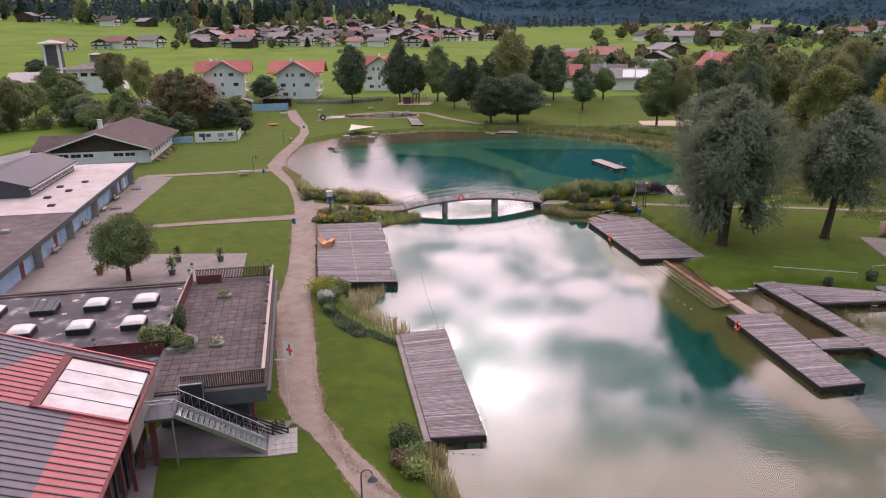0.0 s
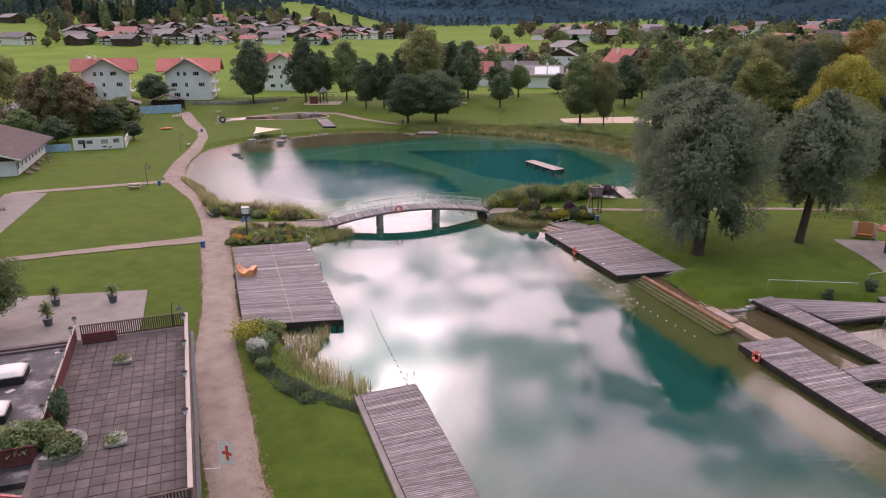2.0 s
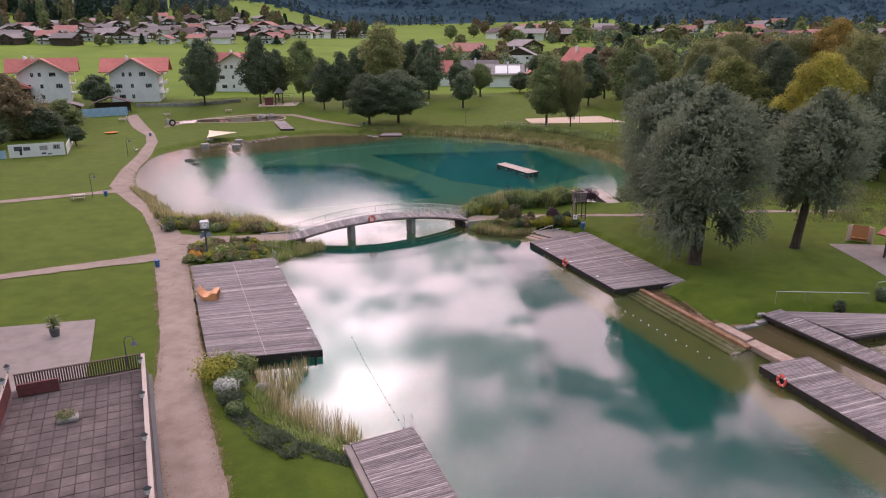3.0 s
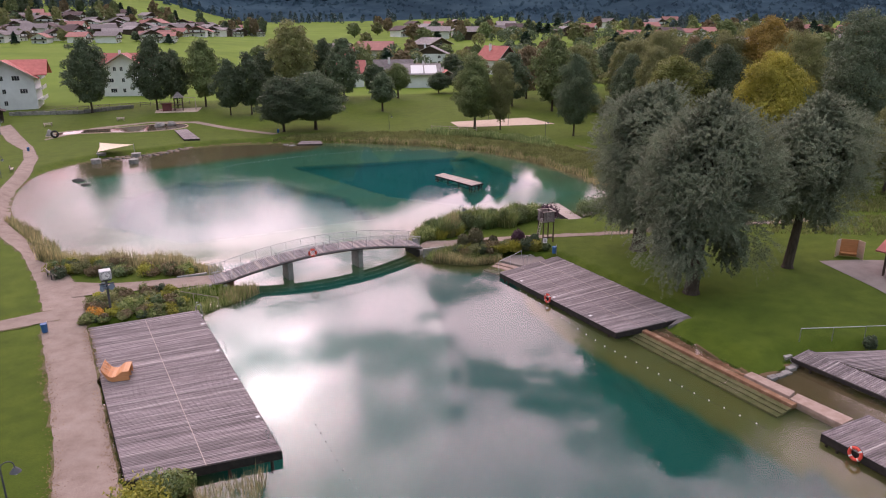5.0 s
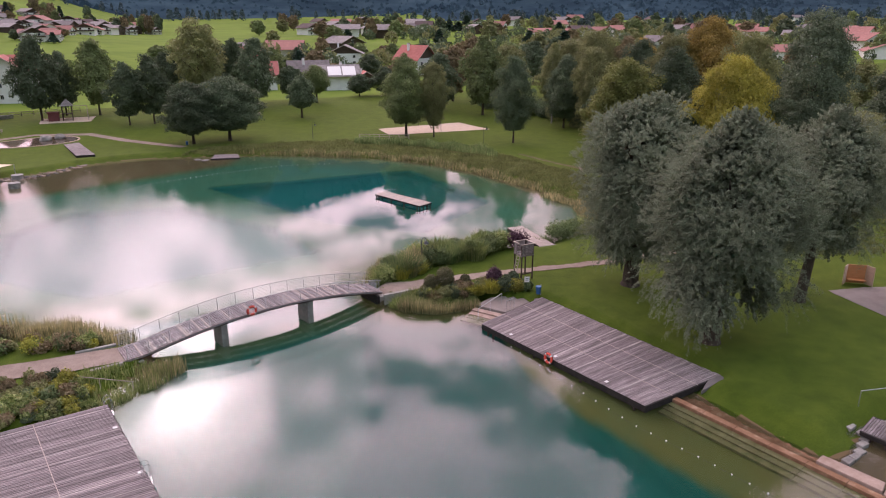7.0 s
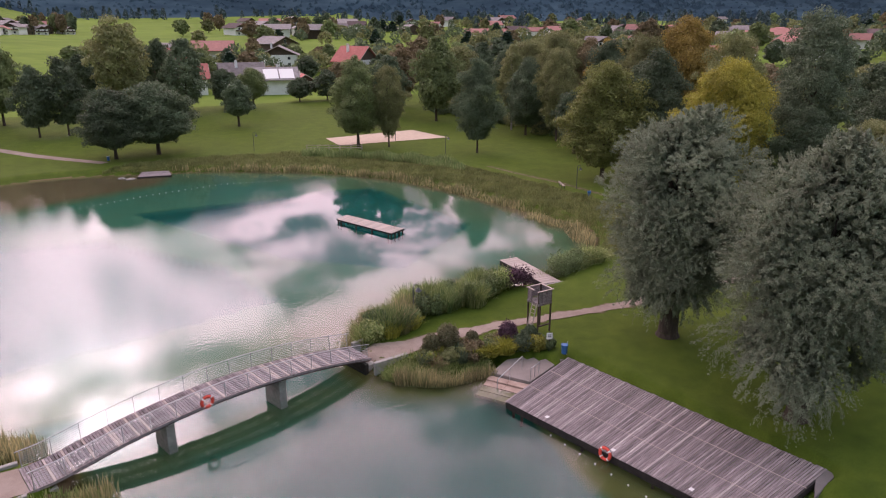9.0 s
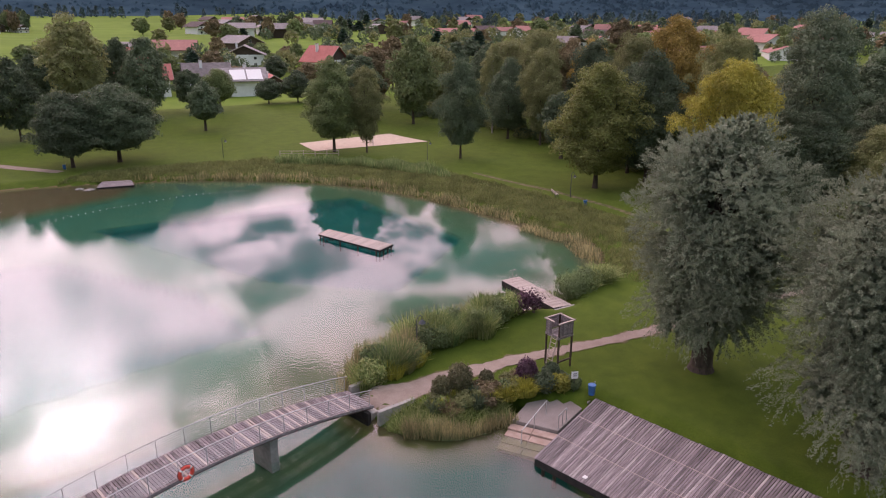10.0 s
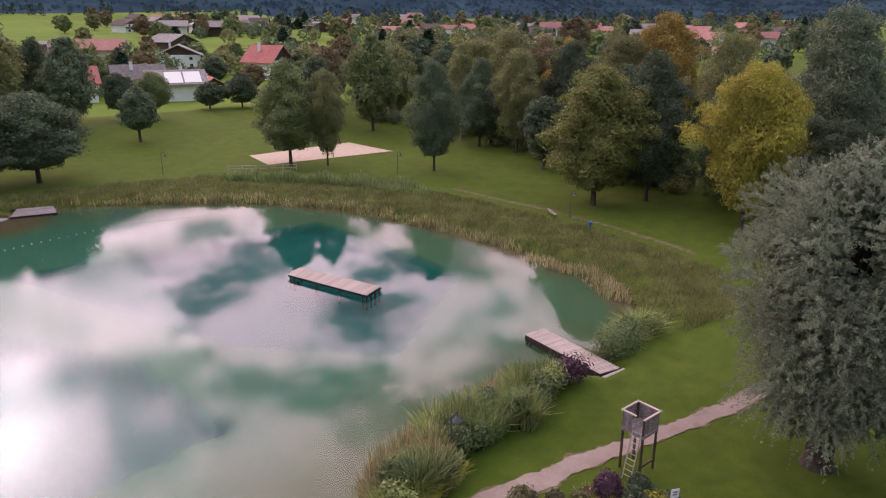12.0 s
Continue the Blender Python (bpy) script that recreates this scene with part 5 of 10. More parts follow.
for p in ((-21.6, 87.2), (23.9, 92.9), (57.9, 128.6), (-35.7, 120.8), (-43.2, 181), (4.0, 190.2)):
    bin_at(*p)


def bench_at(x, y, rz, label="weathered wooden park bench on steel legs", mat=WOOD_LIGHT):
    z = ground_z(x, y) + 0.02
    th = thing("park_bench", label, "bench", pose(x, y, z, 0, 0, rz), group="park benches")
    for k in range(3):
        bm = bmesh.new()
        add_box(bm, -0.9, 0.9, -0.22 + 0.15 * k, -0.09 + 0.15 * k, 0.42, 0.46)
        part("seat_slat", bm, mat, th)
    for k in range(2):
        bm = bmesh.new()
        add_box(bm, -0.9, 0.9, 0.26 + 0.03 * k, 0.30 + 0.03 * k, 0.56 + 0.17 * k, 0.69 + 0.17 * k)
        part("back_slat", bm, mat, th)
    for s in (-0.7, 0.7):
        bm = bmesh.new()
        add_box(bm, s - 0.03, s + 0.03, -0.2, -0.14, 0, 0.42)
        add_box(bm, s - 0.03, s + 0.03, 0.2, 0.26, 0, 0.86)
        add_box(bm, s - 0.03, s + 0.03, -0.2, 0.26, 0.37, 0.42)
        part("leg_frame", bm, DARKGREY, th)


for p in ((-23.7, 100.8, 115), (58.3, 134.8, 65), (-41.0, 160, 100), (-48.4, 85.6, 104), (-50.2, 93.6, 104), (-51.8, 100.2, 104), (-45.6, 74.3, 104)):
    bench_at(*p)


def lamp_at(x, y, rz=0, h=3.1, label="dark curved-neck path lamp"):
    z = ground_z(x, y) + 0.01
    th = thing("path_lamp", label, "lamp", pose(x, y, z, 0, 0, rz), group="path lamps")
    bm = bmesh.new()
    add_cyl(bm, (0, 0, -0.1), (0, 0, h), 0.05, 0.04, n=10)
    part("pole", bm, DARKGREY, th)
    bm = bmesh.new()
    add_tube(bm, [(0.3 - 0.3 * math.cos(a), 0, h + 0.3 * math.sin(a)) for a in [math.pi * k / 8 for k in range(8)]] + [(0.6, 0, h - 0.12)], 0.03, 8)
    part("neck", bm, DARKGREY, th)
    bm = bmesh.new()
    add_cyl(bm, (0.6, 0, h - 0.12), (0.6, 0, h - 0.36), 0.09, 0.27, n=16)
    part("shade", bm, DARKGREY, th)
    bm = bmesh.new()
    bmesh.ops.create_uvsphere(bm, u_segments=12, v_segments=8, radius=0.14, matrix=Matrix.Translation((0.6, 0, h - 0.38)))
    part("globe", bm, LAMPGLASS, th, "pale lamp globe")


lamp_at(-3.6, 31.6, 10, 1.7)
lamp_at(-18.9, 65.4, 15, 1.9)
lamp_at(-37.3, 120.4, 0)
lamp_at(-41.2, 154.5, 0)
lamp_at(17.2, 103.2, 20, 2.9, "dark path lamp standing in the reeds")
lamp_at(28.6, 187.8, 0)
lamp_at(57.6, 166.8, 0)
lamp_at(59.6, 133.2, 0)
lamp_at(-53.5, 204, 0)


def bike_stand(x, y, rz):
    z = ground_z(x, y) + 0.05
    th = thing("bike_stand", "low black tubular bicycle stand on the paving", "bicycle stand", pose(x, y, z, 0, 0, rz), group="bicycle stands")
    for s in (-0.25, 0.25):
        bm = bmesh.new()
        add_tube(bm, [(-0.8, s, 0.03), (0.8, s, 0.03)], 0.03, 6)
        part("rail", bm, BLACK, th)
    for k in range(4):
        bm = bmesh.new()
        add_tube(bm, [(-0.6 + 0.4 * k, -0.25, 0.03), (-0.6 + 0.4 * k, -0.2, 0.32), (-0.6 + 0.4 * k, 0.2, 0.32), (-0.6 + 0.4 * k, 0.25, 0.03)], 0.022, 6)
        part("hoop", bm, BLACK, th)


for x, y in ((-52.3, 107.1), (-49.1, 94.5), (-45.7, 82.0)):
    bike_stand(x, y, 10)


# ---- lifeguard tower ----
def lifeguard_tower():
    th = thing("lifeguard_tower", "weathered timber lifeguard tower with a ladder, on the lawn", "tower", pose(24.95, 97.25, 0.7, 0, 0, 2))
    w = 0.60
    for sx in (-1, 1):
        for sy in (-1, 1):
            bm = bmesh.new()
            add_box(bm, sx * w - 0.05, sx * w + 0.05, sy * w - 0.05, sy * w + 0.05, -0.2, 3.45)
            part("post", bm, WOOD_BROWN, th)
    for k in range(10):
        bm = bmesh.new()
        add_box(bm, -w - 0.1, w + 0.1, -w + 0.2 * w * k, -w + 0.2 * w * k + 0.18 * w, 2.45, 2.50)
        part("floor_board", bm, WOOD_GREY, th)
    bm = bmesh.new()
    for s in (-1, 1):
        add_box(bm, -w - 0.08, w + 0.08, s * w - 0.06, s * w + 0.06, 2.28, 2.44)
        add_box(bm, s * w - 0.055, s * w + 0.055, -w + 0.07, w - 0.07, 2.28, 2.44)
    part("floor_frame", bm, WOOD_GREY, th)
    bd = bmesh.new()
    add_box(bd, -0.046, 0.046, -0.012, 0.012, 0, 0.88)
    me = mesh_of(bd, "panel_board", WOOD_GREY)
    for k in range(11):
        u = -w + 0.04 + (2 * w - 0.08) * k / 10
        piece("panel_board", me, th, Matrix.Translation((u, -w - 0.07, 2.52)))
        piece("panel_board", me, th, Matrix.Translation((u, w + 0.07, 2.52)))
        piece("panel_board", me, th, Matrix.Translation((w + 0.07, u, 2.52)) @ pose(0, 0, 0, 0, 0, 90))
        if u > 0.0:
            piece("panel_board", me, th, Matrix.Translation((-w - 0.07, u, 2.52)) @ pose(0, 0, 0, 0, 0, 90))
    for a, b in (((-w - 0.1, -w - 0.07), (w + 0.1, -w - 0.07)), ((w + 0.07, -w - 0.02), (w + 0.07, w + 0.02)), ((-w - 0.1, w + 0.07), (w + 0.1, w + 0.07)), ((-w - 0.07, -0.1), (-w - 0.07, w))):
        bm = bmesh.new()
        add_box(bm, min(a[0], b[0]) - 0.06, max(a[0], b[0]) + 0.06, min(a[1], b[1]) - 0.06, max(a[1], b[1]) + 0.06, 3.41, 3.47)
        part("top_rail", bm, WOOD_LIGHT, th, "bleached top rail")
    bm = bmesh.new()
    for s in (-0.55, -0.05):
        add_cyl(bm, (-w - 0.25 - 0.45, s, -0.1), (-w - 0.1, s, 2.6), 0.035, n=8)
    part("ladder_side", bm, WOOD_LIGHT, th)
    for k in range(8):
        z = 0.25 + 0.29 * k
        bm = bmesh.new()
        x = -w - 0.7 + 0.6 * (z + 0.1) / 2.7
        add_cyl(bm, (x, -0.55, z), (x, -0.05, z), 0.022, n=7)
        part("rung", bm, WOOD_LIGHT, th)
    bm = bmesh.new()
    add_box(bm, -w, w, -0.05, 0.05, 0.55, 0.65, pose(0, -w, 0))
    part("brace", bm, WOOD_BROWN, th)


lifeguard_tower()


# ---- beach: stones, sail, paddling pool, play things ----
def boulder(x, y, r, h, label="dark rounded boulder in the shallows", z=None, mat=STONE):
    bm = bmesh.new()
    bmesh.ops.create_icosphere(bm, subdivisions=3, radius=1.0)
    s = Vector((x, y, 0))
    for v in bm.verts:
        k = 1 + 0.35 * noise.noise(v.co * 1.3 + s) + 0.15 * noise.noise(v.co * 3.1 + s)
        v.co = Vector((v.co.x * r * k, v.co.y * r * 0.8 * k, v.co.z * h * k))
    solo("boulder", bm, mat, label, "boulder", pose(x, y, (ground_z(x, y) if z is None else z) + h * 0.3, 0, 0, (x * 37) % 180), group="boulders", smooth=True)


boulder(-29.9, 152.0, 0.95, 0.42, z=-0.1, mat=DARK_STONE)
boulder(-28.4, 148.2, 0.7, 0.22, z=-0.05, mat=DARK_STONE)
boulder(-9.6, 61.8, 0.45, 0.35, "grey stone at the reed bed")
boulder(4.5, 177.4, 0.7, 0.3, "pale stone beside the fishing platform")
boulder(5.6, 176.2, 0.9, 0.28, "pale stone beside the fishing platform")
boulder(-21.5, 206, 1.4, 0.8, "grey stone beside the paddling pool")
boulder(-19.0, 207, 1.1, 0.7, "grey stone beside the paddling pool")
boulder(-43.0, 199.5, 0.8, 1.1, "grey standing stone beside the paddling pool")
for k, (x, y) in enumerate(((-29.6, 167.6), (-29.6, 174.0), (-23.4, 172.0), (-23.2, 165.4))):
    bm = bmesh.new()
    add_cyl(bm, (0, 0, -0.6), (0, 0, 0.68), 0.84, n=18)
    bevel_all(bm, 0.05)
    th = thing("stone_drum", "round pale stone drum standing at the beach", "stone seat", Matrix.Translation((x, y, 0)), group="stone drums")
    part("drum", bm, STONE, th)
    bm = bmesh.new()
    add_cyl(bm, (0, 0, 0.69), (0, 0, 0.77), 0.88, n=18)
    part("cap", bm, CONCRETE, th, "pale flat cap")
for k in range(44):
    u = k / 43
    x, y = -29.0 + 15.0 * u, 171.0 + 8.5 * u ** 1.9 + 0.8 * math.sin(9 * u) + 1.3 * math.sin(k * 2.4)
    boulder(x, y, 0.28 + 0.42 * ((k * 7) % 5) / 5, 0.13, "flat beach stone at the muddy waterline", z=-0.02, mat=(MUD_STONE, DARK_STONE, MUD_STONE)[k % 3])


def sail():
    th = thing("shade_sail", "cream triangular shade sail over the beach", "shade sail")
    A, B, C = Vector((-29.8, 171.6, 1.4)), Vector((-30.4, 179.0, 2.0)), Vector((-23.9, 174.5, 2.0))
    bm = bmesh.new()
    n = 10
    g = {}
    for i in range(n + 1):
        for j in range(n + 1 - i):
            a, b = i / n, j / n
            p = A * a + B * b + C * (1 - a - b)
            e = 27 * a * b * (1 - a - b)
            cen = (A + B + C) / 3
            p = p.lerp(cen, 0.10 * (1 - abs(2 * max(a, b, 1 - a - b) - 1)))
            g[i, j] = bm.verts.new(p - Vector((0, 0, 0.25 * e)))
    for i in range(n):
        for j in range(n - i):
            bm.faces.new((g[i, j], g[i + 1, j], g[i, j + 1]))
            if i + j < n - 1:
                bm.faces.new((g[i + 1, j], g[i + 1, j + 1], g[i, j + 1]))
    ob = part("canvas", bm, CANVAS, th)
    for p in (A, B, C):
        bm = bmesh.new()
        add_cyl(bm, (p.x, p.y, 0.2), (p.x, p.y, p.z + 0.1), 0.05, n=8)
        part("pole", bm, STEEL, th)


sail()


def paddling_pool():
    line = smoothed([(-44.0, 197.8), (-40, 200.5), (-33, 201.2), (-26.5, 199.6), (-18.5, 201.0), (-15.0, 204.5), (-16.5, 208.8), (-23.0, 209.6), (-29.5, 206.2), (-37, 206.0), (-43, 203.0)], 2)
    bm = bmesh.new()
    top = [bm.verts.new((x, y, ground_z(x, y) + 0.075)) for x, y in line]
    bm.faces.new(top)
    solo("paddling_pool_water", bm, POOLWATER, "shallow brown paddling pool beside the beach path", "water", kind="structure")
    rim = bmesh.new()
    for (x0, y0), (x1, y1) in zip(line, line[1:] + line[:1]):
        z = ground_z(x0, y0)
        d = Vector((x1 - x0, y1 - y0, 0))
        add_box(rim, -0.02, d.length + 0.02, -0.28, 0.05, -0.1, 0.13, Matrix.Translation((x0, y0, z)) @ pose(0, 0, 0, 0, 0, math.degrees(math.atan2(d.y, d.x))))
    solo("paddling_pool_kerb", rim, SAND, "pale stone kerb of the paddling pool", "kerb", kind="structure")


POOLWATER = surface("shallow_pool", [(0.3, (0.060, 0.045, 0.032)), (0.7, (0.13, 0.10, 0.075))], scale=0.5, detail=6, rough=0.05, world=True)
paddling_pool()


def tyre(x, y):
    z = ground_z(x, y)
    bm = bmesh.new()
    n, k, R, r = 24, 8, 0.62, 0.2
    vs = [[bm.verts.new(((R + r * math.cos(2 * math.pi * j / k)) * math.cos(2 * math.pi * i / n), r * math.sin(2 * math.pi * j / k), (R + r * math.cos(2 * math.pi * j / k)) * math.sin(2 * math.pi * i / n))) for j in range(k)] for i in range(n)]
    for i in range(n):
        for j in range(k):
            bm.faces.new((vs[i][j], vs[(i + 1) % n][j], vs[(i + 1) % n][(j + 1) % k], vs[i][(j + 1) % k]))
    solo("play_wheel", bm, RUBBER, "dark upright water wheel beside the paddling pool", "play equipment", pose(x, y, z + 0.8, 0, 0, 20), smooth=True)


tyre(-41.6, 197.0)


def playhouse():
    x, y = -18.2, 229.5
    z = ground_z(x, y)
    th = thing("climbing_frame", "wooden play tower with a slide and a pointed roof", "play equipment", Matrix.Translation((x, y, z)))
    for sx in (-1, 1):
        for sy in (-1, 1):
            bm = bmesh.new()
            add_cyl(bm, (sx, sy, -0.1), (sx, sy, 3.4), 0.09, n=8)
            part("post", bm, WOOD_BROWN, th)
    bm = bmesh.new()
    add_box(bm, -1.15, 1.15, -1.15, 1.15, 1.5, 1.62)
    part("platform", bm, WOOD_BROWN, th)
    bm = bmesh.new()
    top = bm.verts.new((0, 0, 4.9))
    base = [bm.verts.new(v) for v in ((-1.4, -1.4, 3.4), (1.4, -1.4, 3.4), (1.4, 1.4, 3.4), (-1.4, 1.4, 3.4))]
    bm.faces.new(base)
    for k in range(4):
        bm.faces.new((base[k], base[(k + 1) % 4], top))
    part("roof", bm, GREY_ROOF, th)
    bm = bmesh.new()
    add_box(bm, -0.35, 0.35, 0, 3.6, 0, 0.08, Matrix.Translation((-1.2, 0, 1.6)) @ pose(0, 0, 0, 0, 0, 90) @ pose(0, 0, 0, -25))
    part("slide", bm, METAL_RED, th, "reddish slide")
    bm = bmesh.new()
    add_box(bm, -4.0, -1.8, -1.0, 1.0, 0, 1.8)
    add_box(bm, -4.2, -1.6, -1.2, 1.2, 1.8, 2.0)
    part("hut", bm, MAROON, th, "small reddish hut")
    bm = bmesh.new()
    add_tube(bm, [(1.0, 0, 3.2), (4.2, 0, 3.2)], 0.07, 8)
    add_tube(bm, [(4.2, 0, 3.2), (4.2, 1.2, 0)], 0.06, 8)
    add_tube(bm, [(4.2, 0, 3.2), (4.2, -1.2, 0)], 0.06, 8)
    part("swing_beam", bm, WOOD_LIGHT, th)


playhouse()


def table_set(x, y, label="timber picnic table on the lawn", mat=WOOD_LIGHT):
    z = ground_z(x, y)
    th = thing("picnic_table", label, "table", pose(x, y, z, 0, 0, 10), group="picnic tables")
    bm = bmesh.new()
    add_box(bm, -0.9, 0.9, -0.4, 0.4, 0.70, 0.76)
    part("tabletop", bm, mat, th)
    for s in (-1, 1):
        bm = bmesh.new()
        add_box(bm, -0.9, 0.9, s * 0.75 - 0.15, s * 0.75 + 0.15, 0.42, 0.47)
        part("seat", bm, mat, th)
        bm = bmesh.new()
        add_box(bm, s * 0.7 - 0.05, s * 0.7 + 0.05, -0.8, 0.8, 0.36, 0.42)
        add_box(bm, s * 0.7 - 0.05, s * 0.7 + 0.05, -0.3, 0.3, 0.0, 0.70)
        part("leg", bm, mat, th)


table_set(-55.6, 206.6)
table_set(-46.0, 213.0)
table_set(-31.0, 217.0)
table_set(23.5, 222.0, "pale picnic table on the lawn")
table_set(-38.8, 119.3, "low timber seat beside the lawn path")


def orange_boat(x, y):
    z = ground_z(x, y)
    bm = bmesh.new()
    bmesh.ops.create_uvsphere(bm, u_segments=16, v_segments=8, radius=1.0)
    for v in bm.verts:
        v.co = Vector((v.co.x * 1.5, v.co.y * 0.75, v.co.z * 0.4))
        if v.co.z > 0:
            v.co.z *= 0.25
    solo("toy_boat", bm, ORANGE, "orange plastic play boat on the lawn", "play equipment", pose(x, y, z + 0.36, 0, 0, 15), smooth=True)


orange_boat(-52.9, 187.0)


def volleyball_net():
    th = thing("volleyball_net", "beach volleyball net on two dark posts", "net")
    a, b = Vector((55.4, 195.0, 0)), Vector((56.6, 185.0, 0))
    for p in (a, b):
        bm = bmesh.new()
        z = ground_z(p.x, p.y)
        add_cyl(bm, (p.x, p.y, z - 0.1), (p.x, p.y, z + 2.6), 0.06, n=8)
        part("post", bm, DARKGREY, th)
    z = ground_z(56, 190)
    bm = bmesh.new()
    for k in range(6):
        add_cyl(bm, (a.x, a.y, z + 1.5 + 0.19 * k), (b.x, b.y, z + 1.5 + 0.19 * k), 0.012, n=4)
    for k in range(40):
        p = a.lerp(b, k / 39)
        add_cyl(bm, (p.x, p.y, z + 1.5), (p.x, p.y, z + 2.45), 0.008, n=4)
    part("mesh", bm, DARKGREY, th)


volleyball_net()


def low_fence(a, b, rails, h, label, mat=WOOD_LIGHT, gap=2.0):
    a, b = Vector((*a, 0)), Vector((*b, 0))
    d = b - a
    th = thing("rail_fence", label, "fence", group="rail fences")
    n = max(2, int(d.length / gap) + 1)
    for k in range(n):
        p = a + d * k / (n - 1)
        z = ground_z(p.x, p.y)
        bm = bmesh.new()
        add_box(bm, p.x - 0.06, p.x + 0.06, p.y - 0.06, p.y + 0.06, z - 0.1, z + h)
        part("post", bm, mat, th)
    for r in range(rails):
        for k in range(n - 1):
            bm = bmesh.new()
            p, q = a + d * k / (n - 1), a + d * (k + 1) / (n - 1)
            zz = h * (r + 1) / rails - 0.08
            add_cyl(bm, (p.x, p.y, ground_z(p.x, p.y) + zz), (q.x, q.y, ground_z(q.x, q.y) + zz), 0.05, n=6)
            part("rail", bm, mat, th)


low_fence((37.6, 184.2), (46.5, 178.9), 2, 0.9, "grey timber rail fence at the volleyball court")
low_fence((-55, 229), (-36, 238), 2, 1.1, "grey rail fence behind the playground", WOOD_GREY, 2.5)
low_fence((-36, 238), (-16, 242), 2, 1.1, "grey rail fence behind the playground", WOOD_GREY, 2.5)

# ---- the restaurant with its roof terrace ----
REST = Matrix.Translation((-10.6, 38.4, 0)) @ pose(0, 0, 0, 0, 0, 14.5)
FLOOR_T = 4.0


def window_part(parent, m, w, h, label="", frame_mat=None, bars=1):
    """A window in a wall: frame proud of the plaster, pane set back. Local x along the wall, y outwards (minus), z up."""
    frm = bmesh.new()
    t = 0.07
    add_box(frm, -w / 2, w / 2, -0.05, 0.03, -h / 2, -h / 2 + t)
    add_box(frm, -w / 2, w / 2, -0.05, 0.03, h / 2 - t, h / 2)
    add_box(frm, -w / 2, -w / 2 + t, -0.045, 0.03, -h / 2 + t, h / 2 - t)
    add_box(frm, w / 2 - t, w / 2, -0.045, 0.03, -h / 2 + t, h / 2 - t)
    for k in range(bars):
        x = -w / 2 + w * (k + 1) / (bars + 1)
        add_box(frm, x - 0.025, x + 0.025, -0.04, 0.03, -h / 2 + t, h / 2 - t)
    win = part("window", frm, frame_mat or WHITE, parent, label, m)
    pane = bmesh.new()
    add_box(pane, -w / 2 + t * 0.8, w / 2 - t * 0.8, -0.015, 0.02, -h / 2 + t * 0.8, h / 2 - t * 0.8)
    part("pane", pane, GLASS, win)
    return win


def build_restaurant():
    th = thing("restaurant_building", "flat-roofed lakeside restaurant with a roof terrace and skylight domes", "building", REST)
    # ground floor
    bm = bmesh.new()
    add_box(bm, -30, -1.2, 5.2, 20.0, -0.2, 3.55)
    part("wall", bm, PLASTER, th)
    bm = bmesh.new()
    add_box(bm, -6.6, -1.2, 1.6, 5.2, -0.2, 3.55)
    part("recess_wall", bm, DARKGREY, th, "dark glazed recess under the terrace")
    for k in range(6):
        window_part(th, pose(-1.2, 7.2 + 2.2 * k, 2.0, 0, 0, 90), 1.5, 1.5, "dark window under the terrace", WOOD_BROWN)
    # flat roof with felt
    bm = bmesh.new()
    add_box(bm, -31, -7.0, 5.1, 20.6, 3.3, 3.62)
    part("flat_roof", bm, FELT, th, "patched black felt roof with puddle stains")
    bm = bmesh.new()
    add_box(bm, -31, -7.0, 20.6, 20.95, 3.2, 3.85)
    add_box(bm, -31, -7.0, 20.3, 20.58, 3.62, 3.74)
    part("roof_edge", bm, TAR, th, "dark flat roof edge")
    # terrace slab
    bm = bmesh.new()
    add_box(bm, -6.95, 0.12, -0.05, 20.4, 3.55, FLOOR_T - 0.06)
    part("terrace_base", bm, TAR, th)
    bm = bmesh.new()
    add_box(bm, -4.9, 0.1, -0.35, -0.07, 2.95, 3.95)
    part("fascia", bm, DARKGREY, th, "dark sheet fascia below the terrace rail")
    bm = bmesh.new()
    add_box(bm, 0.14, 0.34, -0.2, 20.3, 3.35, 3.55)
    part("side_canopy", bm, DARKGREY, th, "dark canopy strip and gutter along the terrace side")
    bm = bmesh.new()
    add_box(bm, -1.0, -0.72, 0.1, 0.38, 0, 3.55)
    part("column", bm, MAROON, th, "maroon column under the terrace")
    bm = bmesh.new()
    add_box(bm, -6.3, -6.0, -2.6, -2.3, 0, 3.8)
    part("column", bm, MAROON, th, "maroon column under the landing")
    slab = bmesh.new()
    add_box(slab, -0.288, 0.288, -0.288, 0.288, -0.05, 0)
    bevel_all(slab, 0.014)
    me = mesh_of(slab, "slab", SLAB)
    nx, ny = 11, 27
    for i in range(nx):
        for j in range(ny):
            x, y = -6.62 + 6.5 * (i + 0.5) / nx, 0.1 + 20.0 * (j + 0.5) / ny
            m = Matrix.Translation((x, y, FLOOR_T + random.uniform(-0.006, 0.006))) @ Matrix.Diagonal((6.5 / nx / 0.606, 20.0 / ny / 0.604, 1, 1))
            piece("slab", me, th, m)
    return th


build_restaurant()


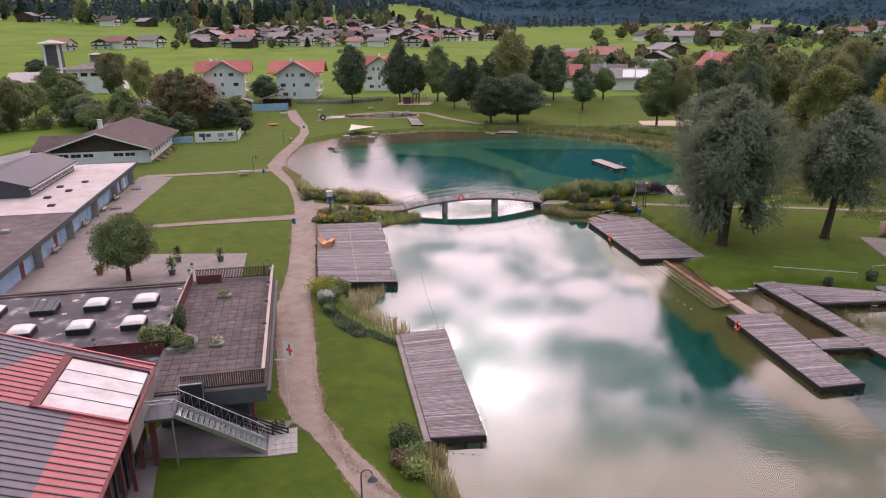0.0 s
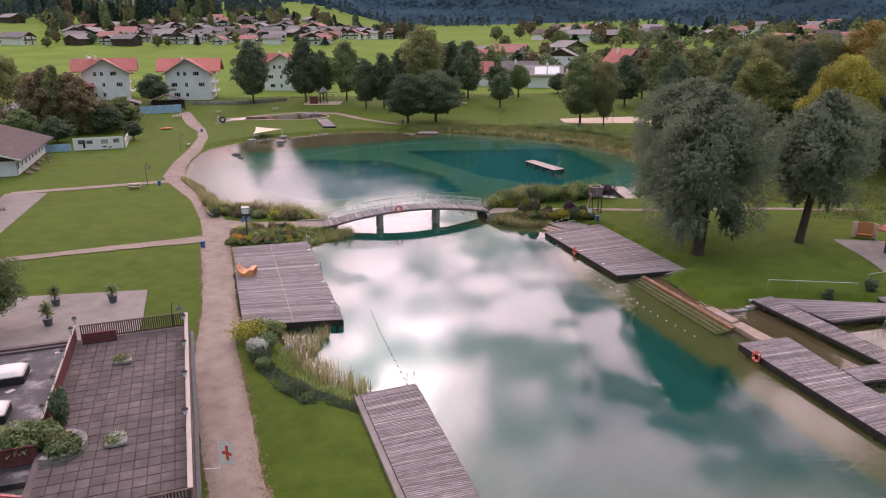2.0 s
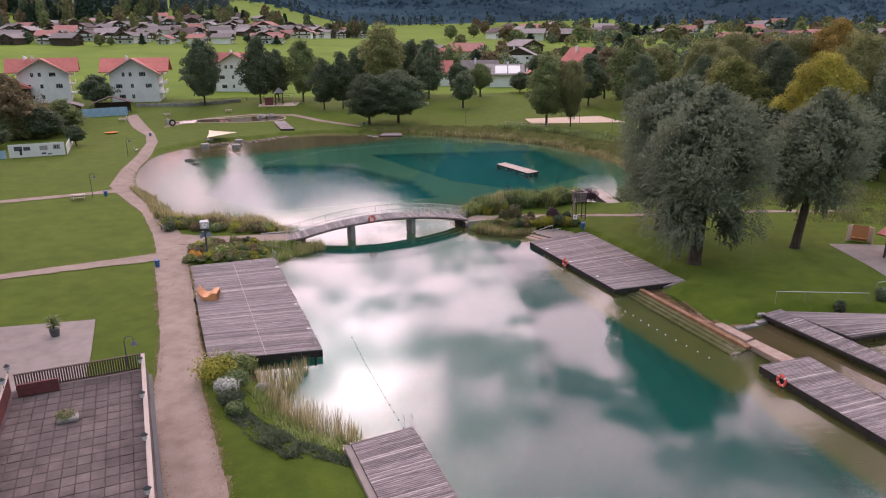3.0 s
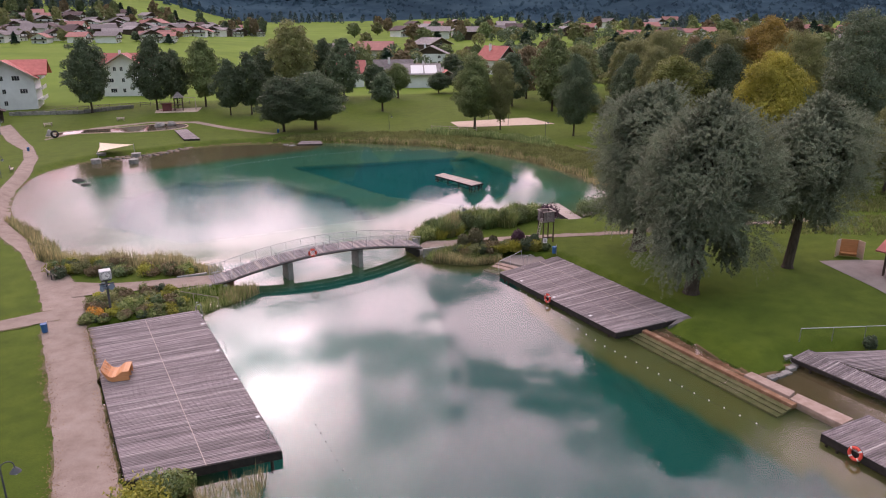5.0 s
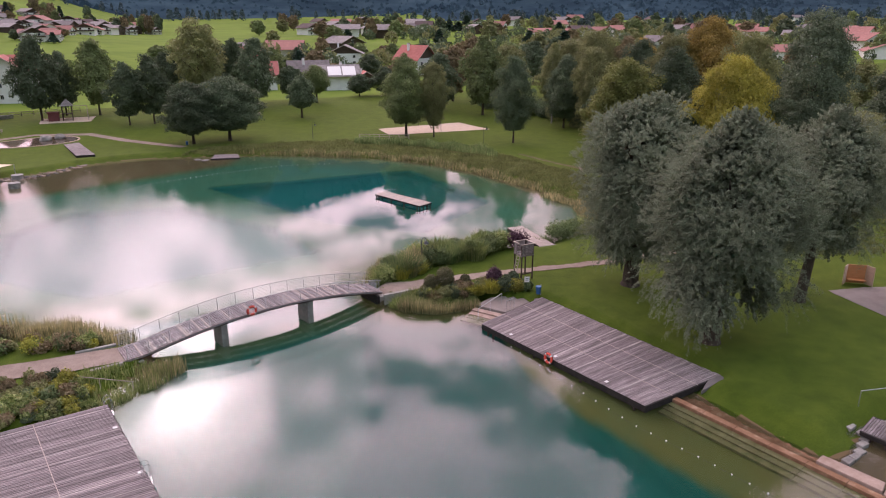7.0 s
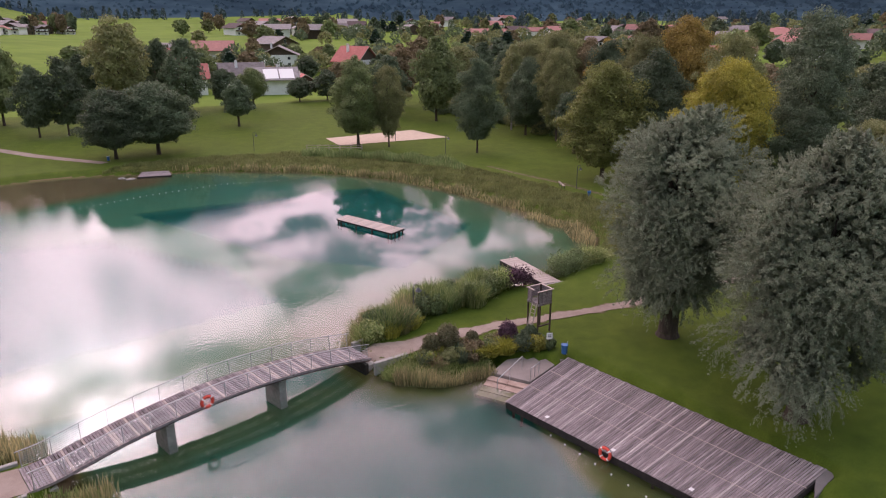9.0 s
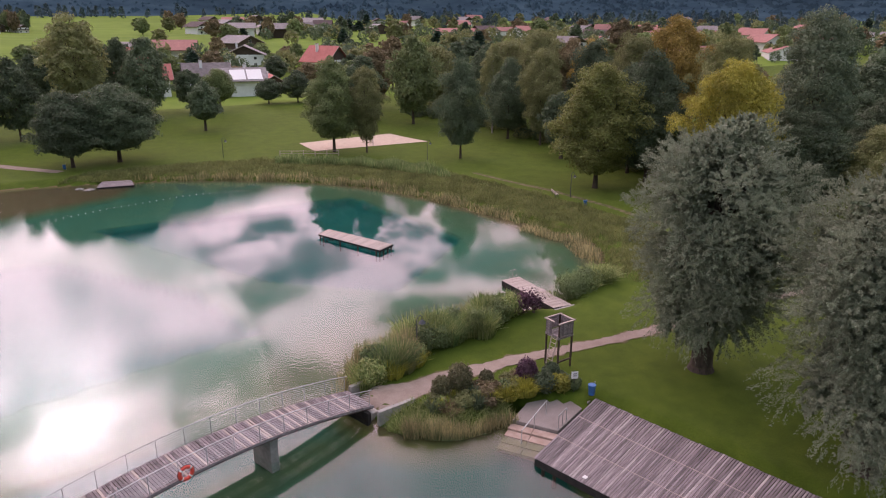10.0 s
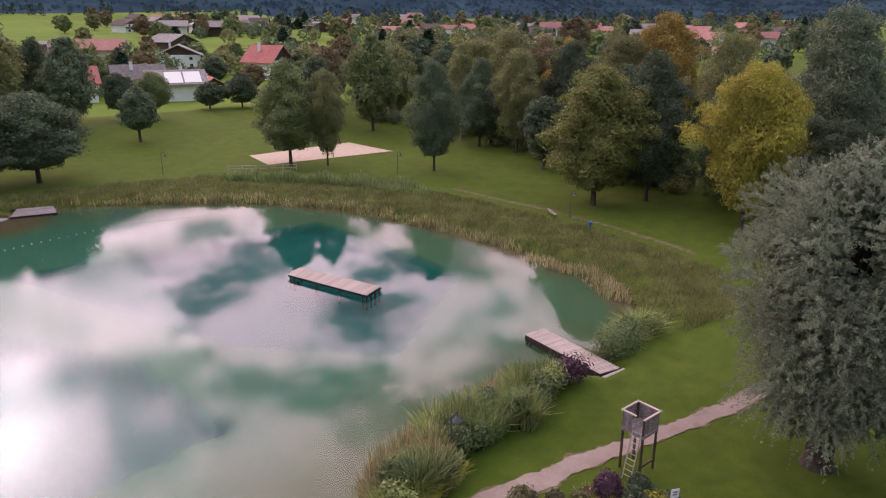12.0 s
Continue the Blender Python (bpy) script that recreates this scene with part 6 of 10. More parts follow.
def baluster_rail(name, a, b, z, h, mat, cap_mat, label, gap=0.13, cap=0.16, solid=False):
    a, b = Vector((*a, 0)), Vector((*b, 0))
    d = b - a
    th = thing(name, label, "railing", REST @ Matrix.Translation((a.x, a.y, z)) @ pose(0, 0, 0, 0, 0, math.degrees(math.atan2(d.y, d.x))), group="terrace railings")
    L = d.length
    bm = bmesh.new()
    add_box(bm, 0, L, -cap / 2, cap / 2, h - 0.05, h)
    bevel_all(bm, 0.012)
    part("cap_rail", bm, cap_mat, th)
    bm = bmesh.new()
    add_box(bm, 0, L, -0.03, 0.03, 0.06, 0.14)
    part("bottom_rail", bm, mat, th)
    bar = bmesh.new()
    w = gap * (0.97 if solid else 0.58)
    add_box(bar, -w / 2, w / 2, -0.016, 0.016, 0.03, h - 0.052)
    me = mesh_of(bar, "baluster", mat)
    n = int(L / gap)
    for k in range(n):
        piece("baluster", me, th, Matrix.Translation((L * (k + 0.5) / n, 0.034 if k % 2 and solid else 0.031, 0)))
    return th


baluster_rail("terrace_railing", (0, 0), (0, 20.2), FLOOR_T, 1.0, WOOD_BROWN, WOOD_LIGHT, "brown baluster railing with a bleached cap along the terrace", 0.15, 0.22)
baluster_rail("terrace_railing", (0.05, 20.2), (-6.5, 20.2), FLOOR_T, 1.0, WOOD_BROWN, WOOD_BROWN, "dark brown baluster railing at the terrace end")
baluster_rail("terrace_railing", (-4.85, -0.02), (-0.05, -0.02), FLOOR_T, 1.0, WOOD_BROWN, WOOD_BROWN, "dark brown baluster railing above the stair")
baluster_rail("terrace_railing", (-6.75, 8.2), (-6.75, 20.4), FLOOR_T - 0.3, 1.35, MAROON, WOOD_LIGHT, "solid maroon board parapet beside the terrace", 0.15, 0.12, True)
baluster_rail("terrace_railing", (-24, 6.5), (-6.9, 6.5), 3.62, 1.0, MAROON, MAROON, "maroon board parapet in front of the felt roof", 0.15, 0.10, True)
bm = bmesh.new()
add_box(bm, -6.3, -4.3, 19.3, 19.45, FLOOR_T + 0.03, FLOOR_T + 0.75)
bevel_all(bm, 0.02)
solo("bench_box", bm, MAROON, "maroon timber bench box against the railing", "bench", REST)


def wall_lantern(x, y, z, label="small white lantern on a bracket"):
    th = thing("lantern", label, "lantern", REST @ Matrix.Translation((x, y, z)), group="terrace lanterns")
    bm = bmesh.new()
    add_cyl(bm, (0, 0, 0.0), (0, 0, 0.3), 0.02, n=6)
    part("bracket", bm, BLACK, th)
    bm = bmesh.new()
    add_cyl(bm, (0, 0, 0.3), (0, 0, 0.56), 0.09, 0.14, n=6)
    part("globe", bm, LAMPGLASS, th)
    bm = bmesh.new()
    add_cyl(bm, (0, 0, 0.56), (0, 0, 0.70), 0.18, 0.03, n=6)
    part("hood", bm, BLACK, th)


for y in (6.0, 10.2, 14.4, 18.6):
    wall_lantern(-0.12, y, FLOOR_T + 0.85)
for y in (8.6, 11.8, 15.2, 18.6, 20.3):
    wall_lantern(-6.72, y, FLOOR_T + 0.95)
wall_lantern(-11.2, 6.5, 4.5)


def planter(x, y, seed, flowers=True):
    rnd = np.random.default_rng(seed)
    th = thing("planter", "low stone planter with straggly plants on the terrace", "planter", REST @ Matrix.Translation((x, y, FLOOR_T)), group="terrace planters")
    bm = bmesh.new()
    add_box(bm, -0.5, 0.5, -0.32, 0.32, 0, 0.22)
    bevel_all(bm, 0.05)
    part("trough", bm, STONE, th)
    blade(th, "plants", rnd, -0.1, 0.1, 0.48, 0.2, 0.2, 260, 0.08, LEAF_OLIVE)
    if flowers:
        blade(th, "flowers", rnd, 0.1, 0.15, 0.4, 0.2, 0.28, 120, 0.07, WHITEFLOWER)


def blade(parent, name, rnd, cx, cy, rx, rz, z0, n, size, mat, rnd_up=0.5):
    """A loose cluster of leaves as one mesh under a thing."""
    v = leaf_cloud(rnd, n, size, [(cx, cy, z0 + rz * 0.5, rx, rx, rz)], flat=0.3)
    ob = new(name, quads_mesh(name, v, mat, 3))
    ob.parent = parent
    return ob


def leaf_cloud(rnd, n, size, lobes, flat=0.0, shell=0.55, slim=0.5, droop=0.0, cap=1.0):
    """Corners of n leaf-shaped quads spread over ellipsoid lobes (cx, cy, cz, rx, ry, rz), denser near the skin."""
    lobes = np.array(lobes, float)
    wgt = (lobes[:, 3] * lobes[:, 4] * lobes[:, 5]) ** 0.67
    pick = rnd.choice(len(lobes), n, p=wgt / wgt.sum())
    L = lobes[pick]
    d = rnd.normal(size=(n, 3))
    d /= np.linalg.norm(d, axis=1, keepdims=True)
    d[:, 2] = np.where(d[:, 2] < -cap, -d[:, 2], d[:, 2])
    r = 1 - shell * rnd.random(n) ** 1.7
    r *= 1 + 0.10 * rnd.normal(size=n)
    p = L[:, :3] + d * L[:, 3:] * r[:, None]
    a = rnd.normal(size=(n, 3))
    a -= 0.6 * (a * d).sum(1, keepdims=True) * d
    a[:, 2] = a[:, 2] * (1 - flat) - droop * (0.6 + rnd.random(n)) * 2
    a /= np.linalg.norm(a, axis=1, keepdims=True)
    up = d + 0.75 * rnd.normal(size=(n, 3))
    b = np.cross(up, a)
    b /= np.linalg.norm(b, axis=1, keepdims=True) + 1e-9
    s = size * (0.6 + 0.8 * rnd.random((n, 1)))
    A, B = a * s, b * s * slim
    return np.stack([p - A * 0.8 + B, p - A * 0.8 - B, p + A], 1)


for k, (x, y) in enumerate(((-3.7, 15.7), (-3.4, 6.3))):
    planter(x, y, 40 + k, k == 1)


def roof_hatch(m):
    """A dark tilted smoke hatch among the domes."""
    th = thing("roof_hatch", "dark tilted smoke hatch on the felt roof", "hatch", m)
    bm = bmesh.new()
    add_box(bm, -0.95, 0.95, -0.95, 0.95, 0, 0.42)
    bevel_all(bm, 0.03)
    part("kerb", bm, RUBBER, th)
    bm = bmesh.new()
    add_box(bm, -1.05, 1.05, -0.95, 1.0, 0, 0.07, Matrix.Translation((0, 0, 0.50)) @ Matrix.Rotation(radians(7), 4, "X"))
    bevel_all(bm, 0.02)
    lid = part("lid", bm, DARKGREY, th, "dark sheet lid")
    for x in (-0.7, 0.0, 0.7):
        bm = bmesh.new()
        add_box(bm, x - 0.03, x + 0.03, -0.9, 0.95, 0.07, 0.12, Matrix.Translation((0, 0, 0.50)) @ Matrix.Rotation(radians(7), 4, "X"))
        part("lid_rib", bm, DARKGREY, lid)


def domes():
    th0 = None
    for x, y in ((-9.9, 16.5), (-13.6, 16.5), (-17.4, 16.5), (-21.2, 16.5), (-9.9, 11.9), (-13.6, 11.9), (-17.6, 11.9), (-21.4, 11.9)):
        m = REST @ Matrix.Translation((x, y, 3.62)) @ Matrix.Diagonal((0.93, 0.93, 0.93, 1))
        if th0 is None:
            th0 = thing("skylight_dome", "milky skylight dome on a black kerb on the felt roof", "skylight", m, group="skylight domes")
            bm = bmesh.new()
            add_box(bm, -0.95, 0.95, -0.95, 0.95, 0, 0.5)
            bevel_all(bm, 0.03)
            part("kerb", bm, RUBBER, th0)
            bm = bmesh.new()
            n = 10
            g = [[bm.verts.new((-0.9 + 1.8 * i / n, -0.9 + 1.8 * j / n, 0.52 + 0.32 * (1 - (2 * i / n - 1) ** 4) ** 0.5 * (1 - (2 * j / n - 1) ** 4) ** 0.5)) for j in range(n + 1)] for i in range(n + 1)]
            for i in range(n):
                for j in range(n):
                    bm.faces.new((g[i][j], g[i + 1][j], g[i + 1][j + 1], g[i][j + 1]))
            ob = part("dome", bm, DOME, th0)
            for p in ob.data.polygons:
                p.use_smooth = True
            bm = bmesh.new()
            for s in (-1, 1):
                add_box(bm, -0.95, 0.95, s * 0.92 - 0.05, s * 0.92 + 0.05, 0.501, 0.56)
                add_box(bm, s * 0.92 - 0.05, s * 0.92 + 0.05, -0.86, 0.86, 0.501, 0.56)
            part("rim", bm, CONCRETE, th0)
        elif (x, y) == (-17.4, 16.5):
            roof_hatch(m)
        else:
            copy_thing(th0, m)


domes()
for k in range(26):
    bm = bmesh.new()
    add_box(bm, -0.25 * random.random() - 0.08, 0.2, -0.12, 0.1 + 0.2 * random.random(), 0, 0.01)
    x, y = random.uniform(-24, -7.6), random.uniform(7.2, 19.8)
    solo("felt_patch", bm, MEMBRANE if k % 3 else CONCRETE, "pale patch of felt on the black roof", "patch", REST @ pose(x, y, 3.624, 0, 0, random.uniform(0, 90)), group="roof patches")


def sheet_roof():
    """Red and grey standing-seam roof with a large white skylight."""
    th = thing("sheet_metal_roof", "red and grey standing-seam metal roof with a white skylight field", "roof", REST @ Matrix.Translation((-6.45, 1.15, 5.3)) @ pose(0, 0, 0, 0, 0, 180))
    k = math.tan(radians(19.5))
    # local: x up the slope, y towards the viewer
    def pan(x0, x1, y0, y1, mat, lift=0.0, name="panel"):
        bm = bmesh.new()
        c = [(x0, y0), (x1, y0), (x1, y1), (x0, y1)]
        top = [bm.verts.new((x, y, x * k + lift)) for x, y in c]
        bot = [bm.verts.new((x, y, x * k + lift - 0.08)) for x, y in c]
        bm.faces.new(top)
        bm.faces.new(bot[::-1])
        for i in range(4):
            bm.faces.new((bot[i], bot[(i + 1) % 4], top[(i + 1) % 4], top[i]))
        part(name, bm, mat, th)
    w = 0.52
    n = 38
    for i in range(n):
        y0, y1 = i * w, (i + 1) * w - 0.002
        sky = 1.0 < (y0 + y1) / 2 < 6.7
        start = 4.35 if sky else 0.0
        # a slanting red band crosses the grey sheets
        if y0 < 1.0:
            cuts = [(0, 1.6, METAL_RED), (1.6, 9.5, METAL_GREY), (9.5, 18, METAL_RED)]
        elif sky:
            b1 = 5.2 + 0.22 * i
            cuts = [(start, b1, METAL_RED), (b1, 18, METAL_GREY)]
        else:
            r1 = 2.6 - 0.02 * (i - 13)
            cuts = [(0, r1, METAL_RED), (r1, 18, METAL_GREY)]
        for a, b, mm in cuts:
            a2 = max(a, start)
            if b > a2:
                pan(a2, b, y0, y1, mm)
        if not sky:
            pan(0.0, 18, y1 - 0.03, y1 + 0.03, DARKGREY, 0.05, "seam")
        else:
            pan(start, 18, y1 - 0.03, y1 + 0.03, DARKGREY, 0.05, "seam")
    for i in range(4):
        y0 = 1.12 + 5.5 * i / 4
        pan(0.1, 4.0, y0 + 0.02, y0 + 5.5 / 4 - 0.02, SKYPANEL, 0.04, "skylight_panel")
        pan(0.1, 4.0, y0 - 0.02, y0 + 0.02, DARKGREY, 0.07, "skylight_bar")
    pan(4.0, 4.38, 0.95, 6.8, MAROON, 0.16, "skylight_kerb")
    pan(0, 4.4, 0.9, 1.08, MAROON, 0.16, "skylight_kerb")
    pan(0, 4.4, 6.66, 6.84, METAL_RED, 0.16, "skylight_kerb")
    pan(-0.12, 18, -0.14, 0.0, METAL_RED, 0.10, "verge_board")
    pan(-0.16, 0.0, -0.1, 20.0, MAROON, 0.0, "eave_board")
    # walls below
    bm = bmesh.new()
    vs = [(0.9, 0.35), (17, 0.35), (17, 19.5), (0.9, 19.5)]
    lo = [bm.verts.new((x, y, -5.3)) for x, y in vs]
    hi = [bm.verts.new((x, y, x * k - 0.1)) for x, y in vs]
    for i in range(4):
        bm.faces.new((lo[i], lo[(i + 1) % 4], hi[(i + 1) % 4], hi[i]))
    part("wall", bm, WOOD_BROWN, th, "dark brown timber wall")
    for i in range(7):
        bm = bmesh.new()
        y = 4.0 + 2.1 * i
        add_box(bm, 0.78, 0.89, y, y + 1.7, -4.9, -0.8)
        part("glazing", bm, GLASS, th, "tall dark glazing")
    for i in range(8):
        bm = bmesh.new()
        y = 3.8 + 2.1 * i
        add_box(bm, 0.3, 0.5, y - 0.08, y + 0.08, -5.3, 0.05)
        part("mullion_post", bm, MAROON, th)
    bm = bmesh.new()
    add_box(bm, -0.05, 0.03, 0.2, 6.8, -1.7, -0.12)
    part("side_panel", bm, PAVING, th, "pale panel under the skylight eave")


sheet_roof()


def outside_stair():
    th = thing("outside_stair", "galvanised steel outside stair up to the terrace", "stair", REST)
    bm = bmesh.new()
    add_box(bm, -6.5, -4.85, -3.0, -0.36, 3.78, 3.95)
    part("landing", bm, DARKGREY, th, "grey steel landing")
    n = 17
    step = bmesh.new()
    add_box(step, 0, 0.28, 0, 1.15, -0.035, 0)
    me = mesh_of(step, "tread", STEEL)
    for k in range(n):
        piece("tread", me, th, Matrix.Translation((-4.85 + 4.75 * k / n, -2.55, 3.78 - 3.0 * (k + 0.5) / n)))
    for y in (-2.6, -1.36):
        bm = bmesh.new()
        add_box(bm, 0, 5.65, -0.025, 0.025, -0.15, 0.12, Matrix.Translation((-4.85, y, 3.85)) @ Matrix.Rotation(math.atan2(3.0, 4.75), 4, "Y"))
        part("stringer", bm, STEEL, th)
        bm = bmesh.new()
        add_tube(bm, [(-6.45, y, 4.9), (-4.85, y, 4.9), (-0.1, y, 1.85)] if y < -2 else [(-4.85, y, 4.9), (-0.1, y, 1.85)], 0.028, 8)
        part("handrail", bm, STEEL, th)
        for k in range(13):
            u = k / 12
            bm = bmesh.new()
            add_cyl(bm, (-4.85 + 4.75 * u, y, 3.85 - 3.0 * u), (-4.85 + 4.75 * u, y, 4.9 - 3.05 * u), 0.014, n=6)
            if k < 12:
                add_cyl(bm, (-4.85 + 4.75 * u, y, 3.85 - 3.0 * u), (-4.85 + 4.75 * (u + 1 / 12), y, 4.9 - 3.05 * (u + 1 / 12)), 0.010, n=5)
            part("rail_bar", bm, STEEL, th)
    bm = bmesh.new()
    add_tube(bm, [(-6.45, -3.0, 4.9), (-4.85, -3.0, 4.9), (-4.85, -2.6, 4.9)], 0.026, 8)
    for x in (-6.45, -5.65, -4.88):
        add_cyl(bm, (x, -2.97, 3.9), (x, -3.0, 4.9), 0.018, n=6)
    part("landing_rail", bm, STEEL, th)
    bm = bmesh.new()
    add_cyl(bm, (-4.95, -2.9, 0), (-4.95, -2.9, 3.8), 0.05, n=8)
    part("support", bm, STEEL, th)


outside_stair()


def timber_ramp_rail():
    th = thing("timber_stair_rail", "dark timber stair rail descending beside the terrace", "railing", REST)
    for k in range(4):
        bm = bmesh.new()
        add_box(bm, 0, 6.2, -0.03, 0.03, -0.05, 0.05, Matrix.Translation((-4.2, -0.75, 3.3 + 0.24 * k)) @ Matrix.Rotation(0.50, 4, "Y"))
        part("rail", bm, BLACK, th)
    for k in range(7):
        u = k / 6
        bm = bmesh.new()
        add_box(bm, -4.2 + 5.4 * u - 0.05, -4.2 + 5.4 * u + 0.05, -0.80, -0.70, 2.7 - 2.95 * u if k < 6 else 0, 4.15 - 2.95 * u)
        part("post", bm, BLACK, th)


timber_ramp_rail()
bm = bmesh.new()
for i in range(4):
    for j in range(5):
        add_box(bm, 0.05 + 0.43 * i, 0.46 + 0.43 * i, -3.0 + 0.56 * j, -2.46 + 0.56 * j, 0.70, 0.80 + 0.004 * ((i * 3 + j) % 3))
solo("stair_foot_paving", bm, CONCRETE, "pale paving slabs at the foot of the stair", "paving", REST, kind="structure")
th = thing("storage_box", "dark storage box with a steel tube frame on the terrace", "box", REST @ Matrix.Translation((-4.75, -0.1, FLOOR_T)))
bm = bmesh.new()
add_box(bm, 0, 1.25, -0.75, -0.05, -0.35, 0.75)
bevel_all(bm, 0.03)
part("case", bm, BLACK, th)
bm = bmesh.new()
add_tube(bm, [(-0.03, -0.80, -0.3), (-0.03, -0.80, 0.85), (1.28, -0.80, 0.85), (1.28, -0.80, -0.3)], 0.03, 8)
part("frame", bm, STEEL, th)


def flag():
    th = thing("flag_pole", "white flag with a red cross on a slim pole", "flag", Matrix.Translation((-9.75, 40.2, 0.6)) @ Matrix.Diagonal((0.72, 0.72, 0.88, 1)))
    bm = bmesh.new()
    add_cyl(bm, (0, 0, -0.2), (0, 0, 6.3), 0.035, 0.025, n=8)
    part("pole", bm, WHITE, th)
    bm = bmesh.new()
    add_cyl(bm, (0, 0, 4.6), (-0.9, -0.2, 4.7), 0.02, n=6)
    part("stay", bm, WHITE, th)

    def cloth(x0, x1, z0, z1, off, mat, name, label):
        bm = bmesh.new()
        nx, nz = 8, 6
        g = [[bm.verts.new((x0 + (x1 - x0) * i / nx, 0.10 * math.sin(5.0 * (x0 + (x1 - x0) * i / nx)) + off, z0 + (z1 - z0) * j / nz - 0.18 * (x0 + (x1 - x0) * i / nx))) for j in range(nz + 1)] for i in range(nx + 1)]
        for i in range(nx):
            for j in range(nz):
                bm.faces.new((g[i][j], g[i + 1][j], g[i + 1][j + 1], g[i][j + 1]))
        part(name, bm, mat, th, label)
    cloth(0.03, 0.85, 4.85, 6.1, 0, WHITE, "cloth", "white flag cloth")
    for s in (-0.012, 0.012):
        cloth(0.35, 0.53, 5.05, 5.9, s, RINGRED, "cross_bar", "red cross on the flag")
        cloth(0.15, 0.73, 5.38, 5.57, s * 1.25, RINGRED, "cross_bar", "red cross on the flag")


flag()


# ---- blue changing-room block ----
BLUE = Matrix.Translation((-43.4, 63.5, 0)) @ pose(0, 0, 0, 0, 0, 14.2)


def build_blue():
    th = thing("changing_block", "long low blue-walled changing-room block with a flat roof", "building", BLUE)
    bm = bmesh.new()
    add_box(bm, -30, 0, -12, 52, 0.3, 3.4)
    part("wall", bm, BLUEWALL, th)
    bm = bmesh.new()
    add_box(bm, -31, 0.9, 18.0, 53.0, 3.4, 3.72)
    part("roof", bm, MEMBRANE, th, "pale pinkish membrane roof")
    bm = bmesh.new()
    add_box(bm, -31, 0.9, -13, 17.9, 3.3, 3.6)
    part("roof", bm, TAR, th, "dark brown stained flat roof")
    bm = bmesh.new()
    add_box(bm, 0.9, 1.05, -13, 53.0, 3.2, 3.80)
    add_box(bm, -31, 0.9, 53.0, 53.15, 3.2, 3.80)
    part("roof_edge", bm, DARKGREY, th, "dark metal roof edge")
    for y in (5.5, 16.5, 27.5, 38.5, 49.5):
        bm = bmesh.new()
        add_box(bm, 0.005, 0.9, y - 0.1, y + 0.1, 0.5, 3.4)
        part("pier_wall", bm, CONCRETE, th)
    doors = [(2.0, MAROON), (12.5, MAROON), (14.8, BLUEWALL), (26.0, BLUEWALL), (41.0, BLUEWALL), (44.0, DARKGREY), (46.5, WHITE)]
    for y, mm in doors:
        bm = bmesh.new()
        add_box(bm, 0.01, 0.06, y - 0.5, y + 0.5, 0.62, 2.7)
        d = part("door", bm, mm, th, "flush door in the blue wall")
        bm = bmesh.new()
        add_box(bm, 0.06, 0.12, y + 0.34, y + 0.40, 1.6, 1.75)
        part("handle", bm, STEEL, d)
    bm = bmesh.new()
    add_box(bm, 0.01, 0.05, -12, 52, 0.6, 0.95)
    part("plinth", bm, CONCRETE, th)
    for x, y in ((-3, 22), (-5, 27), (-3.5, 31), (-5.5, 34), (-3, 37), (-4, 10), (-6, 6), (-8, 13)):
        bm = bmesh.new()
        add_box(bm, x - 0.4, x + 0.4, y - 0.4, y + 0.4, 3.6, 3.95)
        bevel_all(bm, 0.04)
        part("roof_vent", bm, CONCRETE if y < 18 else BROWN_ROOF, th, "small roof hatch")
    # raised clerestory
    bm = bmesh.new()
    add_box(bm, -17, -7.4, 28, 47.5, 3.72, 5.1)
    part("clerestory_wall", bm, DARKGREY, th)
    bm = bmesh.new()
    for s in ((-6.9, 5.05, -12.2, 6.6), (-12.2, 6.6, -17.5, 5.05)):
        x0, z0, x1, z1 = s
        vs = [bm.verts.new(v) for v in ((x0, 27.4, z0), (x0, 48.1, z0), (x1, 48.1, z1), (x1, 27.4, z1), (x0, 27.4, z0 + 0.18), (x0, 48.1, z0 + 0.18), (x1, 48.1, z1 + 0.18), (x1, 27.4, z1 + 0.18))]
        for f in ((0, 1, 2, 3), (7, 6, 5, 4), (0, 4, 5, 1), (1, 5, 6, 2), (2, 6, 7, 3), (3, 7, 4, 0)):
            bm.faces.new([vs[i] for i in f])
    part("clerestory_roof", bm, DARKGREY, th, "dark grey sheet roof of the clerestory")
    bm = bmesh.new()
    vs = [bm.verts.new(v) for v in ((-17, 28.0, 5.1), (-7.4, 28.0, 5.1), (-12.2, 28.0, 6.55), (-17, 28.3, 5.1), (-7.4, 28.3, 5.1), (-12.2, 28.3, 6.55))]
    for f in ((0, 1, 2), (5, 4, 3), (0, 3, 4, 1), (1, 4, 5, 2), (2, 5, 3, 0)):
        bm.faces.new([vs[i] for i in f])
    part("clerestory_gable", bm, DARKGREY, th)
    for k in range(7):
        window_part(th, pose(-7.4, 29.6 + 2.65 * k, 4.45, 0, 0, 90), 2.1, 0.95, "clerestory window", WHITE, 2)
    bm = bmesh.new()
    add_box(bm, -7.2, -6.85, 27.4, 48.1, 4.86, 5.0)
    part("gutter", bm, WHITE, th)


build_blue()


